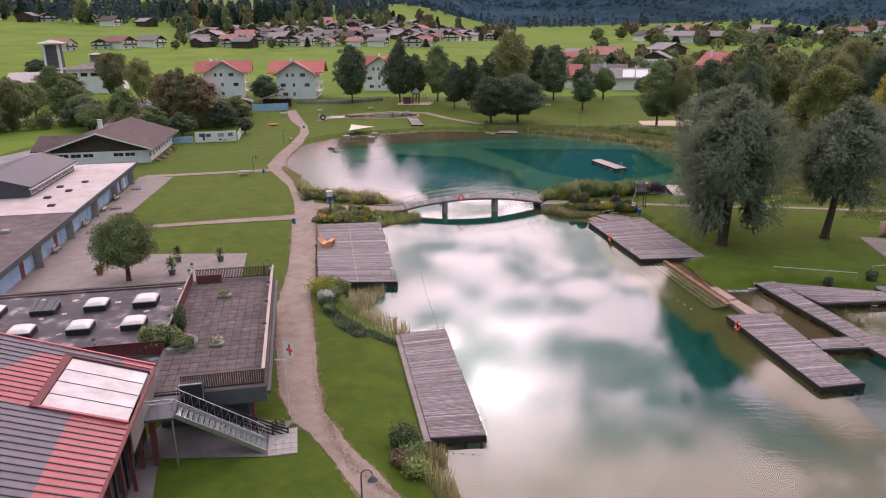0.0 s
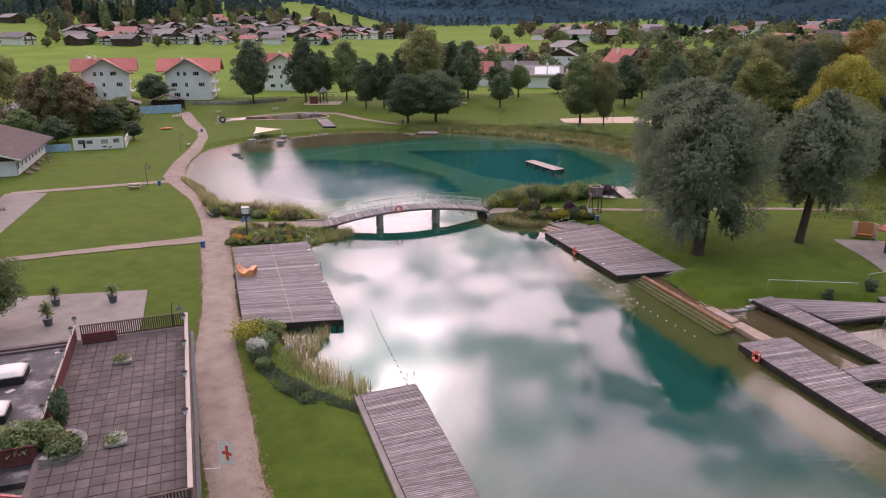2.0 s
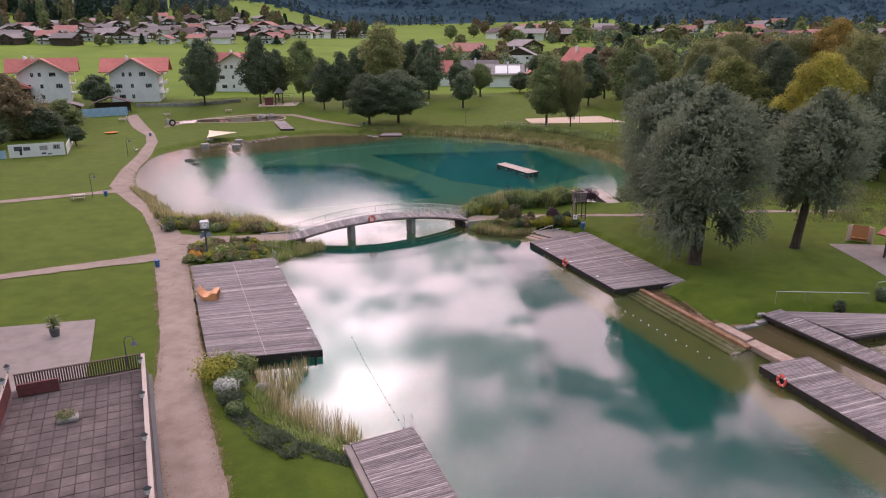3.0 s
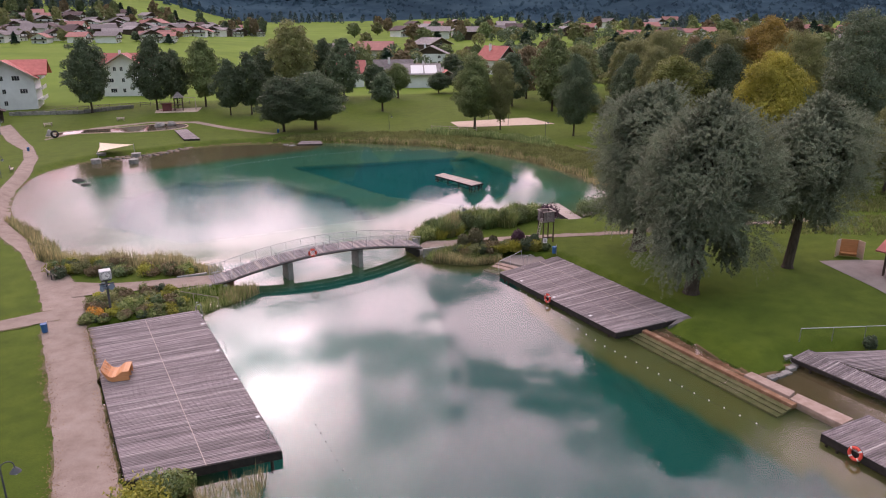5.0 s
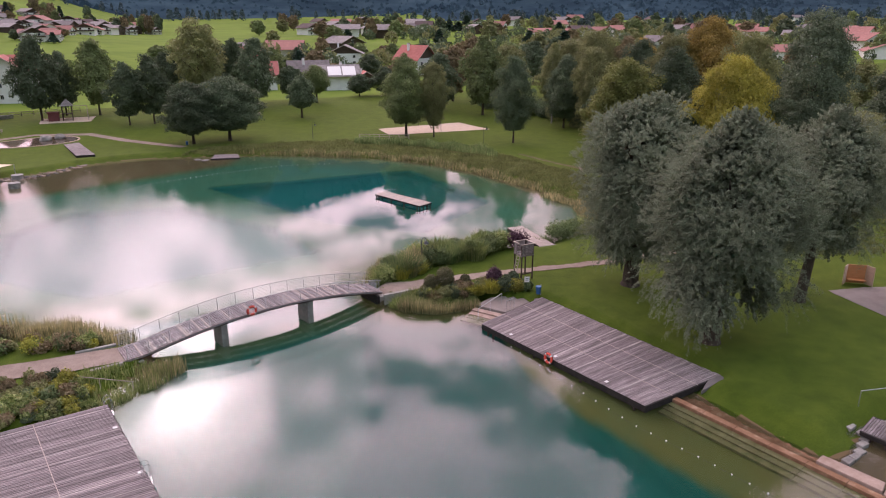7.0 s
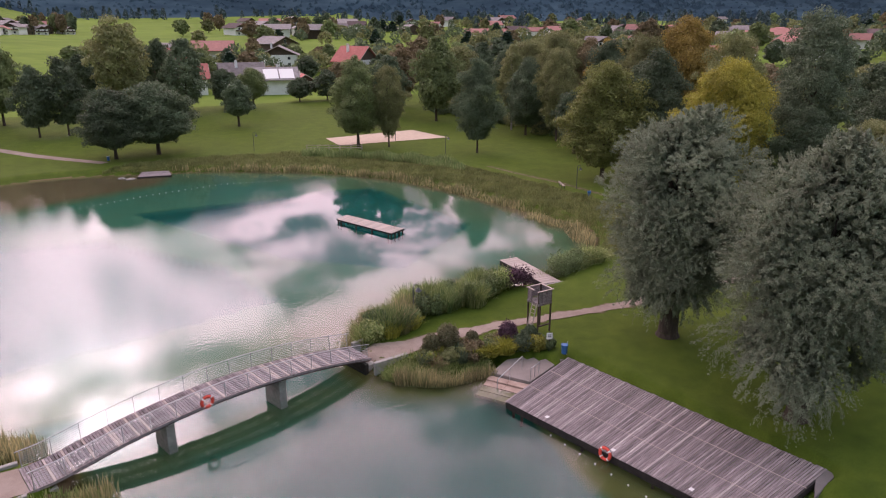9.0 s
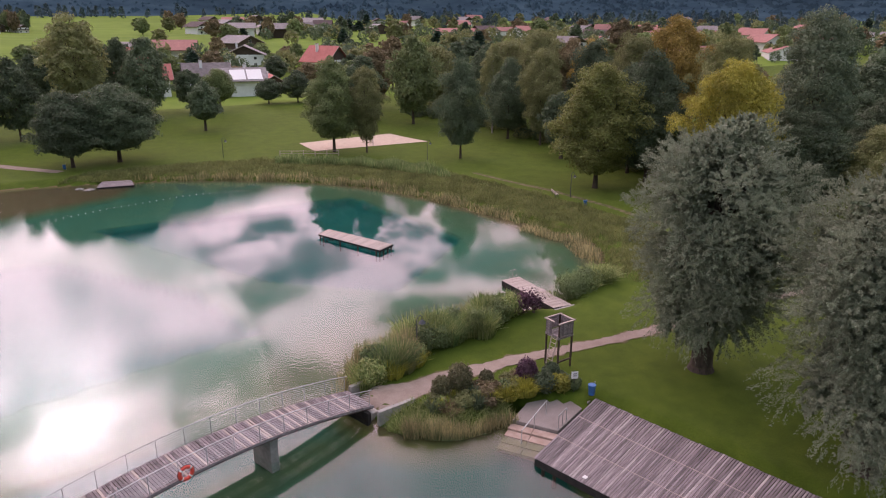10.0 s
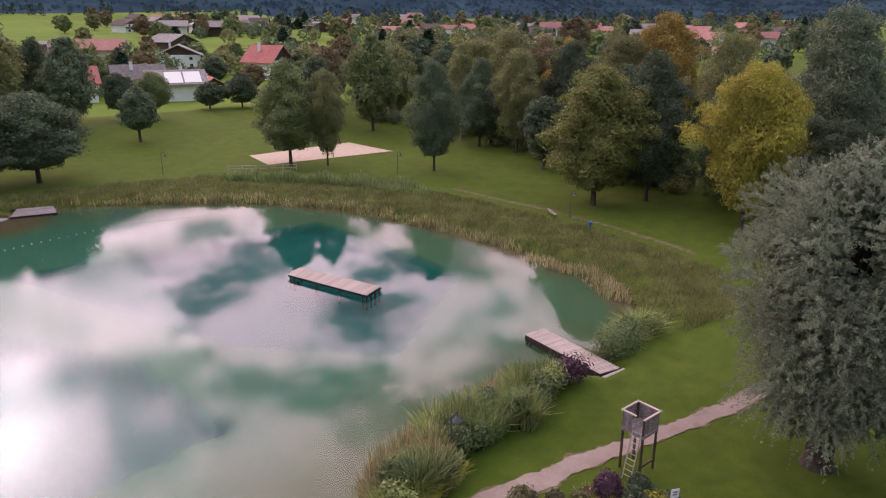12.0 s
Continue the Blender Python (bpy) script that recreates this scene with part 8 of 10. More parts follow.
def tree_meshes(seed, h, r, base, kind, n, size, mat, bark=BARK, trunk_r=0.25, slim=0.5, droop=0.0, lobes_n=26, lean=0.0, limb=0.72):
    """Trunk with limbs, and a crown of many small leaves: bough clumps over a dense, uneven inner mass."""
    rnd = np.random.default_rng(seed)
    lobes = []
    ch = h - base
    golden = math.pi * (3 - math.sqrt(5))
    ph = rnd.uniform(0, 6.28, 4)

    rough_k = 0.6 if kind == "round" else 1.15

    def reach(a, u):
        return r * crown_profile(kind, u) * (1 + rough_k * (0.13 * np.sin(2 * a + ph[0] + 4 * u) + 0.12 * np.sin(3 * a + ph[1] - 8 * u) + 0.10 * np.sin(4 * a + ph[2] + 17 * u)))
    for k in range(lobes_n):
        u = (k + 0.5) / lobes_n
        a = golden * k + rnd.uniform(-0.5, 0.5)
        s = rnd.uniform(0.18, 0.42) * r * (0.62 if kind == "cone" else 1.0) * (0.85 if lobes_n > 45 else 1.0)
        rad = float(reach(a, u))
        s = min(s, rad * 0.8 + 0.2)
        rr = max(0.0, rad - s * 0.72) * rnd.uniform(0.80, 1.12)
        zz = base + ch * (0.05 + 0.90 * u) + rnd.uniform(-0.05, 0.05) * ch
        lobes.append((rr * math.cos(a) + lean * u, rr * math.sin(a), zz, s * rnd.uniform(0.9, 1.2), s * rnd.uniform(0.9, 1.2), s * rnd.uniform(0.7, 1.0)))
    v = leaf_cloud(rnd, int(n * 0.64), size, lobes, shell=0.45, slim=slim, droop=droop, cap=0.3)
    # the inner mass follows the same outline a little further in
    m = n - int(n * 0.64)
    u = rnd.random(m * 2)
    u = u[rnd.random(m * 2) < 0.25 + 0.75 * crown_profile(kind, u)][:m]
    m = len(u)
    a = rnd.uniform(0, 6.28, m)
    q = reach(a, u) * (0.42 + 0.38 * rnd.random(m) ** 0.6)
    p = np.stack([q * np.cos(a) + lean * u, q * np.sin(a), base + ch * (0.04 + 0.91 * u)], 1)
    d = np.stack([np.cos(a), np.sin(a), 0.4 + 0 * a], 1) + 0.7 * rnd.normal(size=(m, 3))
    e = np.cross(d, rnd.normal(size=(m, 3)))
    e /= np.linalg.norm(e, axis=1, keepdims=True) + 1e-9
    f = np.cross(d, e)
    f /= np.linalg.norm(f, axis=1, keepdims=True) + 1e-9
    sz = size * 1.25 * (0.6 + 0.8 * rnd.random((m, 1)))
    inner = np.stack([p - e * sz * 0.8 + f * sz * 0.6, p - e * sz * 0.8 - f * sz * 0.6, p + e * sz], 1)
    crown = quads_mesh("crown", np.concatenate([v, inner]), mat, 3)
    bm = bmesh.new()
    top = Vector((lean * 0.8, 0, base + ch * 0.72))
    mid = Vector((lean * 0.3, 0, base + ch * 0.12))
    add_cyl(bm, (0, 0, -0.4), (0, 0, 0.35), trunk_r * 1.7, trunk_r * 1.12, 12, False)
    branch(bm, (0, 0, 0.35), mid, trunk_r * 1.12, trunk_r * 0.75, 12, 0.25)
    branch(bm, mid, top, trunk_r * 0.75, trunk_r * 0.15, 9, 0.4)
    for k in range(0, lobes_n, 2):
        lb = lobes[k]
        st = mid.lerp(top, max(0.0, min(0.9, (lb[2] - base) / ch * 0.8 - 0.1)))
        branch(bm, st, (lb[0] * limb, lb[1] * limb, lb[2]), trunk_r * 0.30, 0.03, 6, 0.5)
    return mesh_of(bm, "trunk", bark), crown


def make_tree(name, meshes, x, y, rz, s, label, group, sz=None, z=None):
    z = ground_z(x, y) if z is None else z
    th = thing(name, label, "tree", Matrix.Translation((x, y, z)) @ pose(0, 0, 0, 0, 0, rz) @ Matrix.Diagonal((s, s, sz or s, 1)), group=group)
    t, c = new("trunk", meshes[0]), new("crown", meshes[1])
    t.parent = c.parent = th
    return th


def plume_crown(seed, h, r, base, n, lean, hang):
    """A willow crown: puffs of feathery plumes that rise and spread, narrow leaves along every twig, and boughs that hang low."""
    rnd = np.random.default_rng(seed)
    ch = h - base
    per = 30
    m = n // per
    nb = 90
    u = (np.arange(nb) + 0.5) / nb
    ga = np.pi * (3 - 5 ** 0.5) * np.arange(nb) + rnd.uniform(-0.5, 0.5, nb)
    rad = r * np.sqrt(np.maximum(0.04, 1 - np.abs(2 * u - 0.98) ** 2.8 * 0.90)) * rnd.uniform(0.76, 1.02, nb)
    size = r * rnd.uniform(0.10, 0.30, nb)
    bough = np.stack([(rad - 0.9 * size) * np.cos(ga) + lean * u, (rad - 0.9 * size) * np.sin(ga), base + ch * (0.10 + 0.78 * u) + rnd.uniform(-0.5, 0.5, nb)], 1)
    low_ones = np.array([(q * math.cos(math.radians(w)), q * math.sin(math.radians(w)), z) for w, q, z, _ in hang]).reshape(-1, 3)
    bough = np.concatenate([bough, low_ones])
    size = np.concatenate([size, [e for *_, e in hang]])
    pick = rnd.choice(len(size), m, p=size ** 2 / (size ** 2).sum())
    c = bough[pick]
    d = rnd.normal(size=(m, 3)) + np.array([0, 0, 0.35])
    d /= np.linalg.norm(d, axis=1, keepdims=True)
    axis_c = np.stack([c[:, 0] - lean * 0.5, c[:, 1], 0.35 * (c[:, 2] - base - ch * 0.35)], 1)
    axis_c /= np.linalg.norm(axis_c, axis=1, keepdims=True) + 1e-6
    root = c + d * size[pick][:, None] * (1.06 - 0.75 * rnd.random((m, 1)) ** 1.5) * np.array([1, 1, 0.92])
    # a share of the twigs fills the heart of the crown
    core = rnd.random(m) < 0.36
    root[core] = root[core] * np.array([0.60, 0.60, 1.0])
    way = 0.8 * d + 0.5 * axis_c + np.array([0, 0, 0.35]) + 0.3 * rnd.normal(size=(m, 3))
    low = np.clip(1 - (root[:, 2] - base) / (0.22 * ch), 0, 1)
    way[:, 2] -= 0.8 * low
    way /= np.linalg.norm(way, axis=1, keepdims=True)
    ln = rnd.uniform(0.30, 0.75, (m, 1)) * (1 + 0.6 * low[:, None])
    t = rnd.random((m, per, 1))
    p = root[:, None, :] + way[:, None, :] * ln[:, None, :] * t - np.array([0, 0, 0.28]) * (t ** 2) * ln[:, None, :]
    p = (p + rnd.normal(0, 0.055, (m, per, 3))).reshape(-1, 3)
    a = np.repeat(way, per, 0) + 0.65 * rnd.normal(size=(m * per, 3))
    a /= np.linalg.norm(a, axis=1, keepdims=True)
    nrm = np.repeat(0.5 * d + axis_c + np.array([0, 0, 0.45]), per, 0) + 0.45 * rnd.normal(size=(m * per, 3))
    b = np.cross(nrm, a)
    b /= np.linalg.norm(b, axis=1, keepdims=True) + 1e-9
    s = rnd.uniform(0.046, 0.092, (m * per, 1))
    # twigs in the heart carry broader tufts
    wide = np.where(np.repeat(core, per), 0.90, 0.34)[:, None]
    s = s * np.where(np.repeat(core, per), 1.7, 1.0)[:, None]
    v = np.stack([p - a * s * 0.8 + b * s * wide, p - a * s * 0.8 - b * s * wide, p + a * s * 1.1], 1)
    v[..., 2] = np.maximum(v[..., 2], 0.5)
    return quads_mesh("crown", v, WILLOW, 3)


# three great willows on the pond lawn
def willow(seed, x, y, h, r, base, label, lobes_n=46, n=52000, trunk_r=0.5, rz=0, lean=0.0, hang=()):
    me = tree_meshes(seed, h, r, base, "willow", 2000, 0.2, WILLOW, BARK, trunk_r, 0.30, 0.30, lobes_n, lean, 0.45)
    me = (me[0], plume_crown(seed, h, r, base, n, lean, hang))
    make_tree("willow_tree", me, x, y, rz, 1.0, label, "pond willows")


willow(11, 32.8, 91.5, 17.2, 6.5, 3.4, "huge silvery willow with a low dense crown and burred trunk", 58, 380000, 0.66, 0, 0.5,
       ((200, 3.4, 4.2, 1.5), (150, 3.6, 4.2, 1.5), (255, 3.0, 4.2, 1.4), (320, 3.4, 4.2, 1.5), (20, 3.6, 4.2, 1.5), (90, 3.4, 4.2, 1.4)))
willow(12, 30.4, 79.3, 16.4, 6.6, 5.0, "huge silvery willow beside the plank deck", 58, 380000, 0.55, 0, 1.2,
       ((190, 4.6, 4.8, 1.7), (203, 4.2, 3.0, 1.3), (225, 3.9, 4.2, 1.4), (322, 4.6, 4.8, 1.6), (338, 4.6, 3.4, 1.3), (10, 5.0, 5.0, 1.6), (90, 4.0, 4.8, 1.6), (140, 4.2, 4.8, 1.5)))
willow(13, 43.3, 82.2, 15.6, 6.1, 5.4, "tall silvery willow with a bare leaning trunk", 52, 250000, 0.42, 0, 2.2,
       ((0, 5.0, 5.4, 1.5), (300, 3.8, 5.8, 1.3), (80, 4.0, 5.6, 1.4)))

def kinds(n, k, lobes):
    """One set of trees: n scales the number of leaves, k their size."""
    def grow(seed, h, r, base, kind, count, size, mat, bark=BARK, trunk_r=0.25, extra=0):
        return tree_meshes(seed, h, r, base, kind, int(count * n), size * k, mat, bark, trunk_r, lobes_n=lobes + extra)
    return {
        "maple": [grow(21 + q, 12, 5.2, 1.7, "round", 15000, 0.24, LEAF_DARK) for q in range(2)],
        "lime": [grow(31 + q, 16, 4.9, 2.0, "tall", 17000, 0.22, LEAF_MID, extra=8) for q in range(3)],
        "dark": [grow(41 + q, 17, 5.6, 2.0, "tall", 18000, 0.23, LEAF_DARK, extra=12) for q in range(3)],
        "olive": [grow(51 + q, 18, 6.0, 2.2, "willow", 17000, 0.23, LEAF_OLIVE, extra=12) for q in range(2)],
        "yellow": [grow(61, 16, 6.0, 1.6, "willow", 20000, 0.22, LEAF_YELLOW, extra=16)],
        "rust": [grow(71 + q, 14, 4.6, 2.2, "tall", 14000, 0.24, LEAF_RUST) for q in range(2)],
        "gold": [grow(34, 16, 4.9, 1.6, "tall", 19000, 0.22, LEAF_GOLD, extra=12)],
        "amber": [grow(73, 18, 5.0, 2.2, "willow", 16000, 0.23, LEAF_AMBER, extra=8)],
        "poplar": [grow(57, 22, 5.6, 2.2, "willow", 21000, 0.23, LEAF_GREY, extra=18)],
        "birch": [grow(95, 17, 3.6, 4.0, "tall", 9000, 0.22, LEAF_OLIVE, BIRCH, 0.16)],
    }


V = kinds(0.6, 1.25, 34)
NEAR = kinds(2.4, 0.62, 46)
V.update({
    "small": [tree_meshes(91, 9.5, 3.6, 2.0, "round", 10000, 0.22, LEAF_DARK), tree_meshes(92, 6.5, 3.2, 1.6, "round", 26000, 0.11, LEAF_MID, lobes_n=44)],
    "fir": [tree_meshes(81 + k, 18, 3.6, 1.2, "cone", 1300, 0.75, CONIFER, lobes_n=32) for k in range(2)],
    "far": [tree_meshes(85 + k, 12, 5.0, 1.4, "round", 1000, 0.85, (LEAF_DARK, LEAF_MID, LEAF_OLIVE, LEAF_RUST)[k], lobes_n=14) for k in range(4)],
})
HEIGHT = {"maple": 12, "lime": 16, "dark": 17, "olive": 18, "yellow": 16, "rust": 14, "fir": 18, "far": 12, "small": 9.5, "birch": 17, "gold": 16, "amber": 18, "poplar": 22}
WIDTH = {"maple": 10.4, "lime": 9.0, "dark": 10.4, "olive": 12, "yellow": 13, "rust": 8.4, "fir": 6.6, "far": 9.6, "small": 7.2, "birch": 6.2, "gold": 9.4, "amber": 9.6, "poplar": 10.8}
TREE_NAME = {"maple": ("maple_tree", "dense dark round-crowned maple on the park lawn"), "lime": ("lime_tree", "tall green lime tree with an uneven crown"), "dark": ("oak_tree", "tall dark green broadleaf tree"),
             "olive": ("poplar_tree", "large olive-green poplar with airy branches"), "yellow": ("maple_tree", "broad maple turning golden yellow"), "rust": ("alder_tree", "slim tree turning rusty brown"),
             "far": ("garden_tree", "broadleaf garden tree among the village houses"), "fir": ("fir_tree", "dark pointed fir tree"), "small": ("lawn_tree", "small round dark lawn tree"), "birch": ("birch_tree", "slender birch with a pale stem"), "gold": ("lime_tree", "tall lime tree with a yellowing sunlit side"),
             "amber": ("maple_tree", "tall maple turning amber at the top"), "poplar": ("poplar_tree", "very tall grey-green poplar with an airy double top")}
count_of = {}


def tree(kind, x, y, h, w, variant=None):
    k = count_of.get(kind, 0)
    count_of[kind] = k + 1
    stock = NEAR if kind in NEAR and 0 < x < 125 and 80 < y < 200 else V
    me = stock[kind][(k if variant is None else variant) % len(stock[kind])]
    base_h = 6.5 if kind == "small" and me is V["small"][1] else HEIGHT[kind]
    base_w = 6.4 if kind == "small" and me is V["small"][1] else WIDTH[kind]
    nm, lb = TREE_NAME[kind]
    return make_tree(nm, me, x, y, (k * 77 + x * 13) % 360, (0.92 if kind in ("maple", "small", "far", "fir") else 0.80) * w / base_w, lb, kind + " trees", sz=h / base_h)


# along the far lawn
tree("small", -32.7, 65.1, 6.6, 6.2, 1)
for row in (("dark", -39.2, 231, 18.3, 13.0), ("dark", -23.6, 231, 19.0, 12.6), ("dark", -18.8, 237, 15.0, 9.0), ("lime", -11.5, 235, 17.9, 11.2), ("dark", -5.4, 218.5, 13.8, 9.0), ("dark", -0.2, 218.5, 15.4, 10.0),
            ("maple", 5.4, 191.5, 11.6, 12.6), ("maple", 12.6, 192.5, 12.2, 15.2), ("olive", 12.5, 236, 21.2, 17.5), ("dark", 26.5, 236, 17.5, 13.0), ("dark", 22, 244, 17, 10),
            ("small", 33.2, 215.5, 9.8, 7.8, 0), ("small", 36.5, 240, 9.6, 8.0), ("small", 43.0, 238, 9.6, 7.6), ("maple", 58.3, 247, 6.2, 8.0),
            ("lime", 47.4, 182.6, 16.6, 12.2), ("olive", 52.2, 179.0, 15.0, 8.8), ("dark", 63.3, 165.0, 16.8, 9.4), ("small", 78.1, 155.5, 11, 8.6), ("gold", 66.6, 135.6, 17.6, 15.5), ("dark", 73.8, 132.8, 18.4, 13.0), ("dark", 78.5, 140.5, 16.5, 12.0),
            ("dark", 79.5, 124.5, 15.0, 12.0), ("yellow", 71.2, 117.8, 18.4, 15.0), ("poplar", 83.0, 114.8, 23.8, 13.6), ("dark", 98, 112, 13.5, 14), ("olive", 108, 132, 14.5, 14), ("olive", 88.2, 131.3, 21.0, 11.5), ("dark", 76.5, 110.5, 12.5, 11), ("olive", 79, 103.5, 11.5, 11),
            ("lime", 77.2, 204.4, 19.4, 12.7), ("olive", 94.3, 190.5, 19.0, 16), ("olive", 92.8, 179.3, 20.5, 15), ("birch", 86, 186, 18, 8), ("rust", 224, 280, 19.5, 14), ("dark", 93.0, 163.9, 19.5, 13.5), ("olive", 87.2, 149, 20.6, 12.5), ("amber", 93.6, 145.2, 23.6, 14.5), ("amber", 97.5, 169, 19.5, 10), ("olive", 84.5, 168.5, 17.5, 12), ("rust", 99.5, 176.5, 19.5, 12), ("dark", 84, 178, 15.5, 12),
            ("olive", 110, 160, 16.5, 13), ("dark", 114, 148, 15, 14), ("olive", 122, 172, 14.5, 13), ("rust", 108, 182, 16, 12), ("lime", 104, 200, 17.5, 14), ("olive", 90, 214, 16.8, 14), ("dark", 120, 204, 14, 13), ("olive", 132, 190, 14, 13),
            ("dark", 128, 130, 16, 14), ("rust", 138, 160, 14, 12), ("olive", 146, 142, 15, 14), ("dark", 120, 110, 20, 16), ("dark", 108, 100, 18, 15), ("olive", 100, 92, 17, 15), ("dark", 92, 84, 16, 14), ("rust", 84, 96, 13, 10),
            ("dark", 140, 118, 18, 15), ("olive", 118, 92, 20, 17), ("dark", 134, 96, 21, 17), ("dark", 70, 215, 14.5, 12), ("rust", 80, 228, 15, 12), ("lime", 100, 232, 16.2, 13), ("dark", 112, 224, 16, 13), ("olive", 130, 226, 13, 12),
            ("dark", 66, 246, 8.5, 10), ("lime", 88, 258, 9.5, 11), ("rust", 104, 262, 16, 12), ("dark", 124, 256, 14.2, 13), ("lime", 146, 250, 14.5, 14), ("dark", 148, 214, 12, 13), ("olive", 156, 190, 12.5, 13), ("olive", 166, 166, 13, 14), ("dark", 172, 210, 12, 14),
            ("lime", 16, 262, 14, 11), ("dark", 30, 288, 14, 11), ("dark", 6, 258, 13, 11), ("rust", 20, 300, 13, 10), ("lime", 44, 300, 12, 10), ("dark", 70, 292, 6.5, 10), ("olive", 62, 318, 5.5, 11), ("rust", 82, 276, 8, 9)):
    tree(*row)


def undergrowth(line, depth, n, seed, mat, label, h0=1.4, h1=4.6):
    """Bushes and saplings that close the foot of the wood, as one mass of leaves."""
    rnd = np.random.default_rng(seed)
    pts = np.array(line, float)
    seg = np.hypot(*np.diff(pts, axis=0).T)
    k = rnd.choice(len(seg), n, p=seg / seg.sum())
    d = np.diff(pts, axis=0)[k]
    q = np.stack([-d[:, 1], d[:, 0]], 1) / np.hypot(d[:, 0], d[:, 1])[:, None]
    c = pts[k] + d * rnd.random((n, 1)) - q * (depth * rnd.random((n, 1)))
    z = ground_heights(c[:, 0].copy(), c[:, 1].copy())
    hh, rr = rnd.uniform(h0, h1, n), rnd.uniform(1.0, 2.3, n)
    lobes = [(x, y, g + a * 0.48, b, b, a * 0.52) for (x, y), g, a, b in zip(c, z, hh, rr)]
    v = leaf_cloud(rnd, n * 620, 0.20, lobes, shell=0.5)
    tagged(new("undergrowth", quads_mesh("undergrowth", v, mat, 3)), label, "undergrowth", kind="stuff")


WOOD_EDGE = [(80, 219), (85.5, 207), (88.5, 192), (86.5, 175), (84, 163), (81.5, 152), (79.5, 141), (81, 131), (80, 122), (86, 112), (90, 100)]
undergrowth(WOOD_EDGE, -7, 70, 1, LEAF_DARK, "dark bushes and saplings at the foot of the wood")
undergrowth(WOOD_EDGE, -9, 40, 2, LEAF_OLIVE, "yellowing bushes and saplings at the foot of the wood")
HEDGE_WOOD = [(-91, 172), (-82, 176), (-74, 177), (-66, 181), (-62, 188)]
undergrowth(HEDGE_WOOD, -7, 34, 3, LEAF_RUST, "brownish thicket of saplings behind the painted wall", 4, 11)
undergrowth(HEDGE_WOOD, -5, 34, 4, LEAF_MID, "green thicket of saplings behind the painted wall", 2.5, 7)
undergrowth([(-122, 168), (-108, 178), (-100, 190)], -8, 26, 5, LEAF_MID, "leafy bushes beside the village road", 2, 6)
# left side: car park trees, hedge and birches behind the painted wall
for row in (("olive", -118, 176, 13, 10), ("lime", -123.9, 187.7, 12.4, 12.1), ("small", -126.6, 200, 10, 8), ("rust", -119, 168, 12, 9), ("lime", -125.5, 217.5, 11.5, 11.5), ("lime", -112, 192, 12, 12), ("small", -99.1, 178.9, 8, 11), ("small", -94, 172, 7, 9),
            ("olive", -122.2, 238, 16, 15), ("olive", -110, 232, 14, 12), ("lime", -140, 232, 12, 12), ("small", -176, 282, 9, 10), ("small", -104, 186, 8, 9),
            ("rust", -77.4, 182, 14.8, 11), ("rust", -70.6, 181, 13.8, 11), ("olive", -82, 187, 14.0, 11), ("lime", -90, 180, 11, 10), ("birch", -74, 180, 15.5, 6), ("lime", -70.5, 186, 8.5, 12), ("maple", -65, 182, 6.5, 9), ("lime", -64, 192, 7.5, 9), ("lime", -79, 172, 7, 9),
            ("maple", -68.7, 233.5, 8.4, 10.5), ("small", -55, 170, 4, 4), ("dark", -70, 168, 5.5, 8)):
    tree(*row)


# ---- shrubs and clipped bushes ----
def shrub(x, y, r, h, mat, label, n=1300, size=0.13, seed=0, z=None, kind="shrub", clipped=False):
    rnd = np.random.default_rng(seed + int(abs(x * 31 + y * 17)))
    z = ground_z(x, y) if z is None else z
    lobes = [(0, 0, h * 0.5, r, r, h * 0.52)] + [(r * 0.5 * math.cos(a), r * 0.5 * math.sin(a), h * rnd.uniform(0.35, 0.7), r * 0.5, r * 0.5, h * 0.36) for a in rnd.uniform(0, 6.28, 5)]
    v = leaf_cloud(rnd, n * 2, size * 0.7, lobes[:1], shell=0.22) if clipped else leaf_cloud(rnd, int(n * 1.5), size * 0.82, lobes, shell=0.75)
    v[..., 2] = np.maximum(v[..., 2], -0.05)
    ob = new(kind, quads_mesh(kind, v, mat, 3))
    ob.location = (x, y, z)
    return tagged(ob, label, "shrub", group="pondside shrubs")


def grass_clump(x, y, r, h, mat, label, n=420, seed=0, name="tall_grass_clump", lean=1.05):
    """A stand of arching grass blades with thin feathery tips."""
    rnd = np.random.default_rng(seed + int(abs(x * 37 + y * 11)))
    a, q = rnd.uniform(0, 6.28, n), np.sqrt(rnd.random(n))
    root = np.stack([np.cos(a) * q * r * 0.8, np.sin(a) * q * r * 0.8, 0 * a - 0.05], 1)
    hh = h * rnd.uniform(0.6, 1.08, n) * (1.05 - 0.3 * q)
    out = np.stack([np.cos(a), np.sin(a), 0 * a], 1) * (r * lean * q * rnd.uniform(0.3, 1.1, n))[:, None] + rnd.normal(0, 0.10, (n, 3)) * [1, 1, 0]
    up = np.array([0, 0, 1.0])
    m1 = root + out * 0.25 + up * hh[:, None] * 0.62
    tip = root + out + up * (hh * rnd.uniform(0.86, 1.0, n))[:, None]
    b = rnd.uniform(0, 6.28, n)
    w = rnd.uniform(0.018, 0.042, n)
    s = np.stack([np.cos(b) * w, np.sin(b) * w, 0 * b], 1)
    lower = np.stack([root - s, root + s, m1 + s * 0.9, m1 - s * 0.9], 1)
    upper = np.stack([m1 - s * 0.9, m1 + s * 0.9, tip + s * 0.25, tip - s * 0.25], 1)
    v = np.stack([lower, upper], 1).reshape(-1, 4, 3)
    ob = new(name, quads_mesh(name, v, mat))
    ob.location = (x, y, ground_z(x, y))
    return tagged(ob, label, "grass", group="waterside grasses")


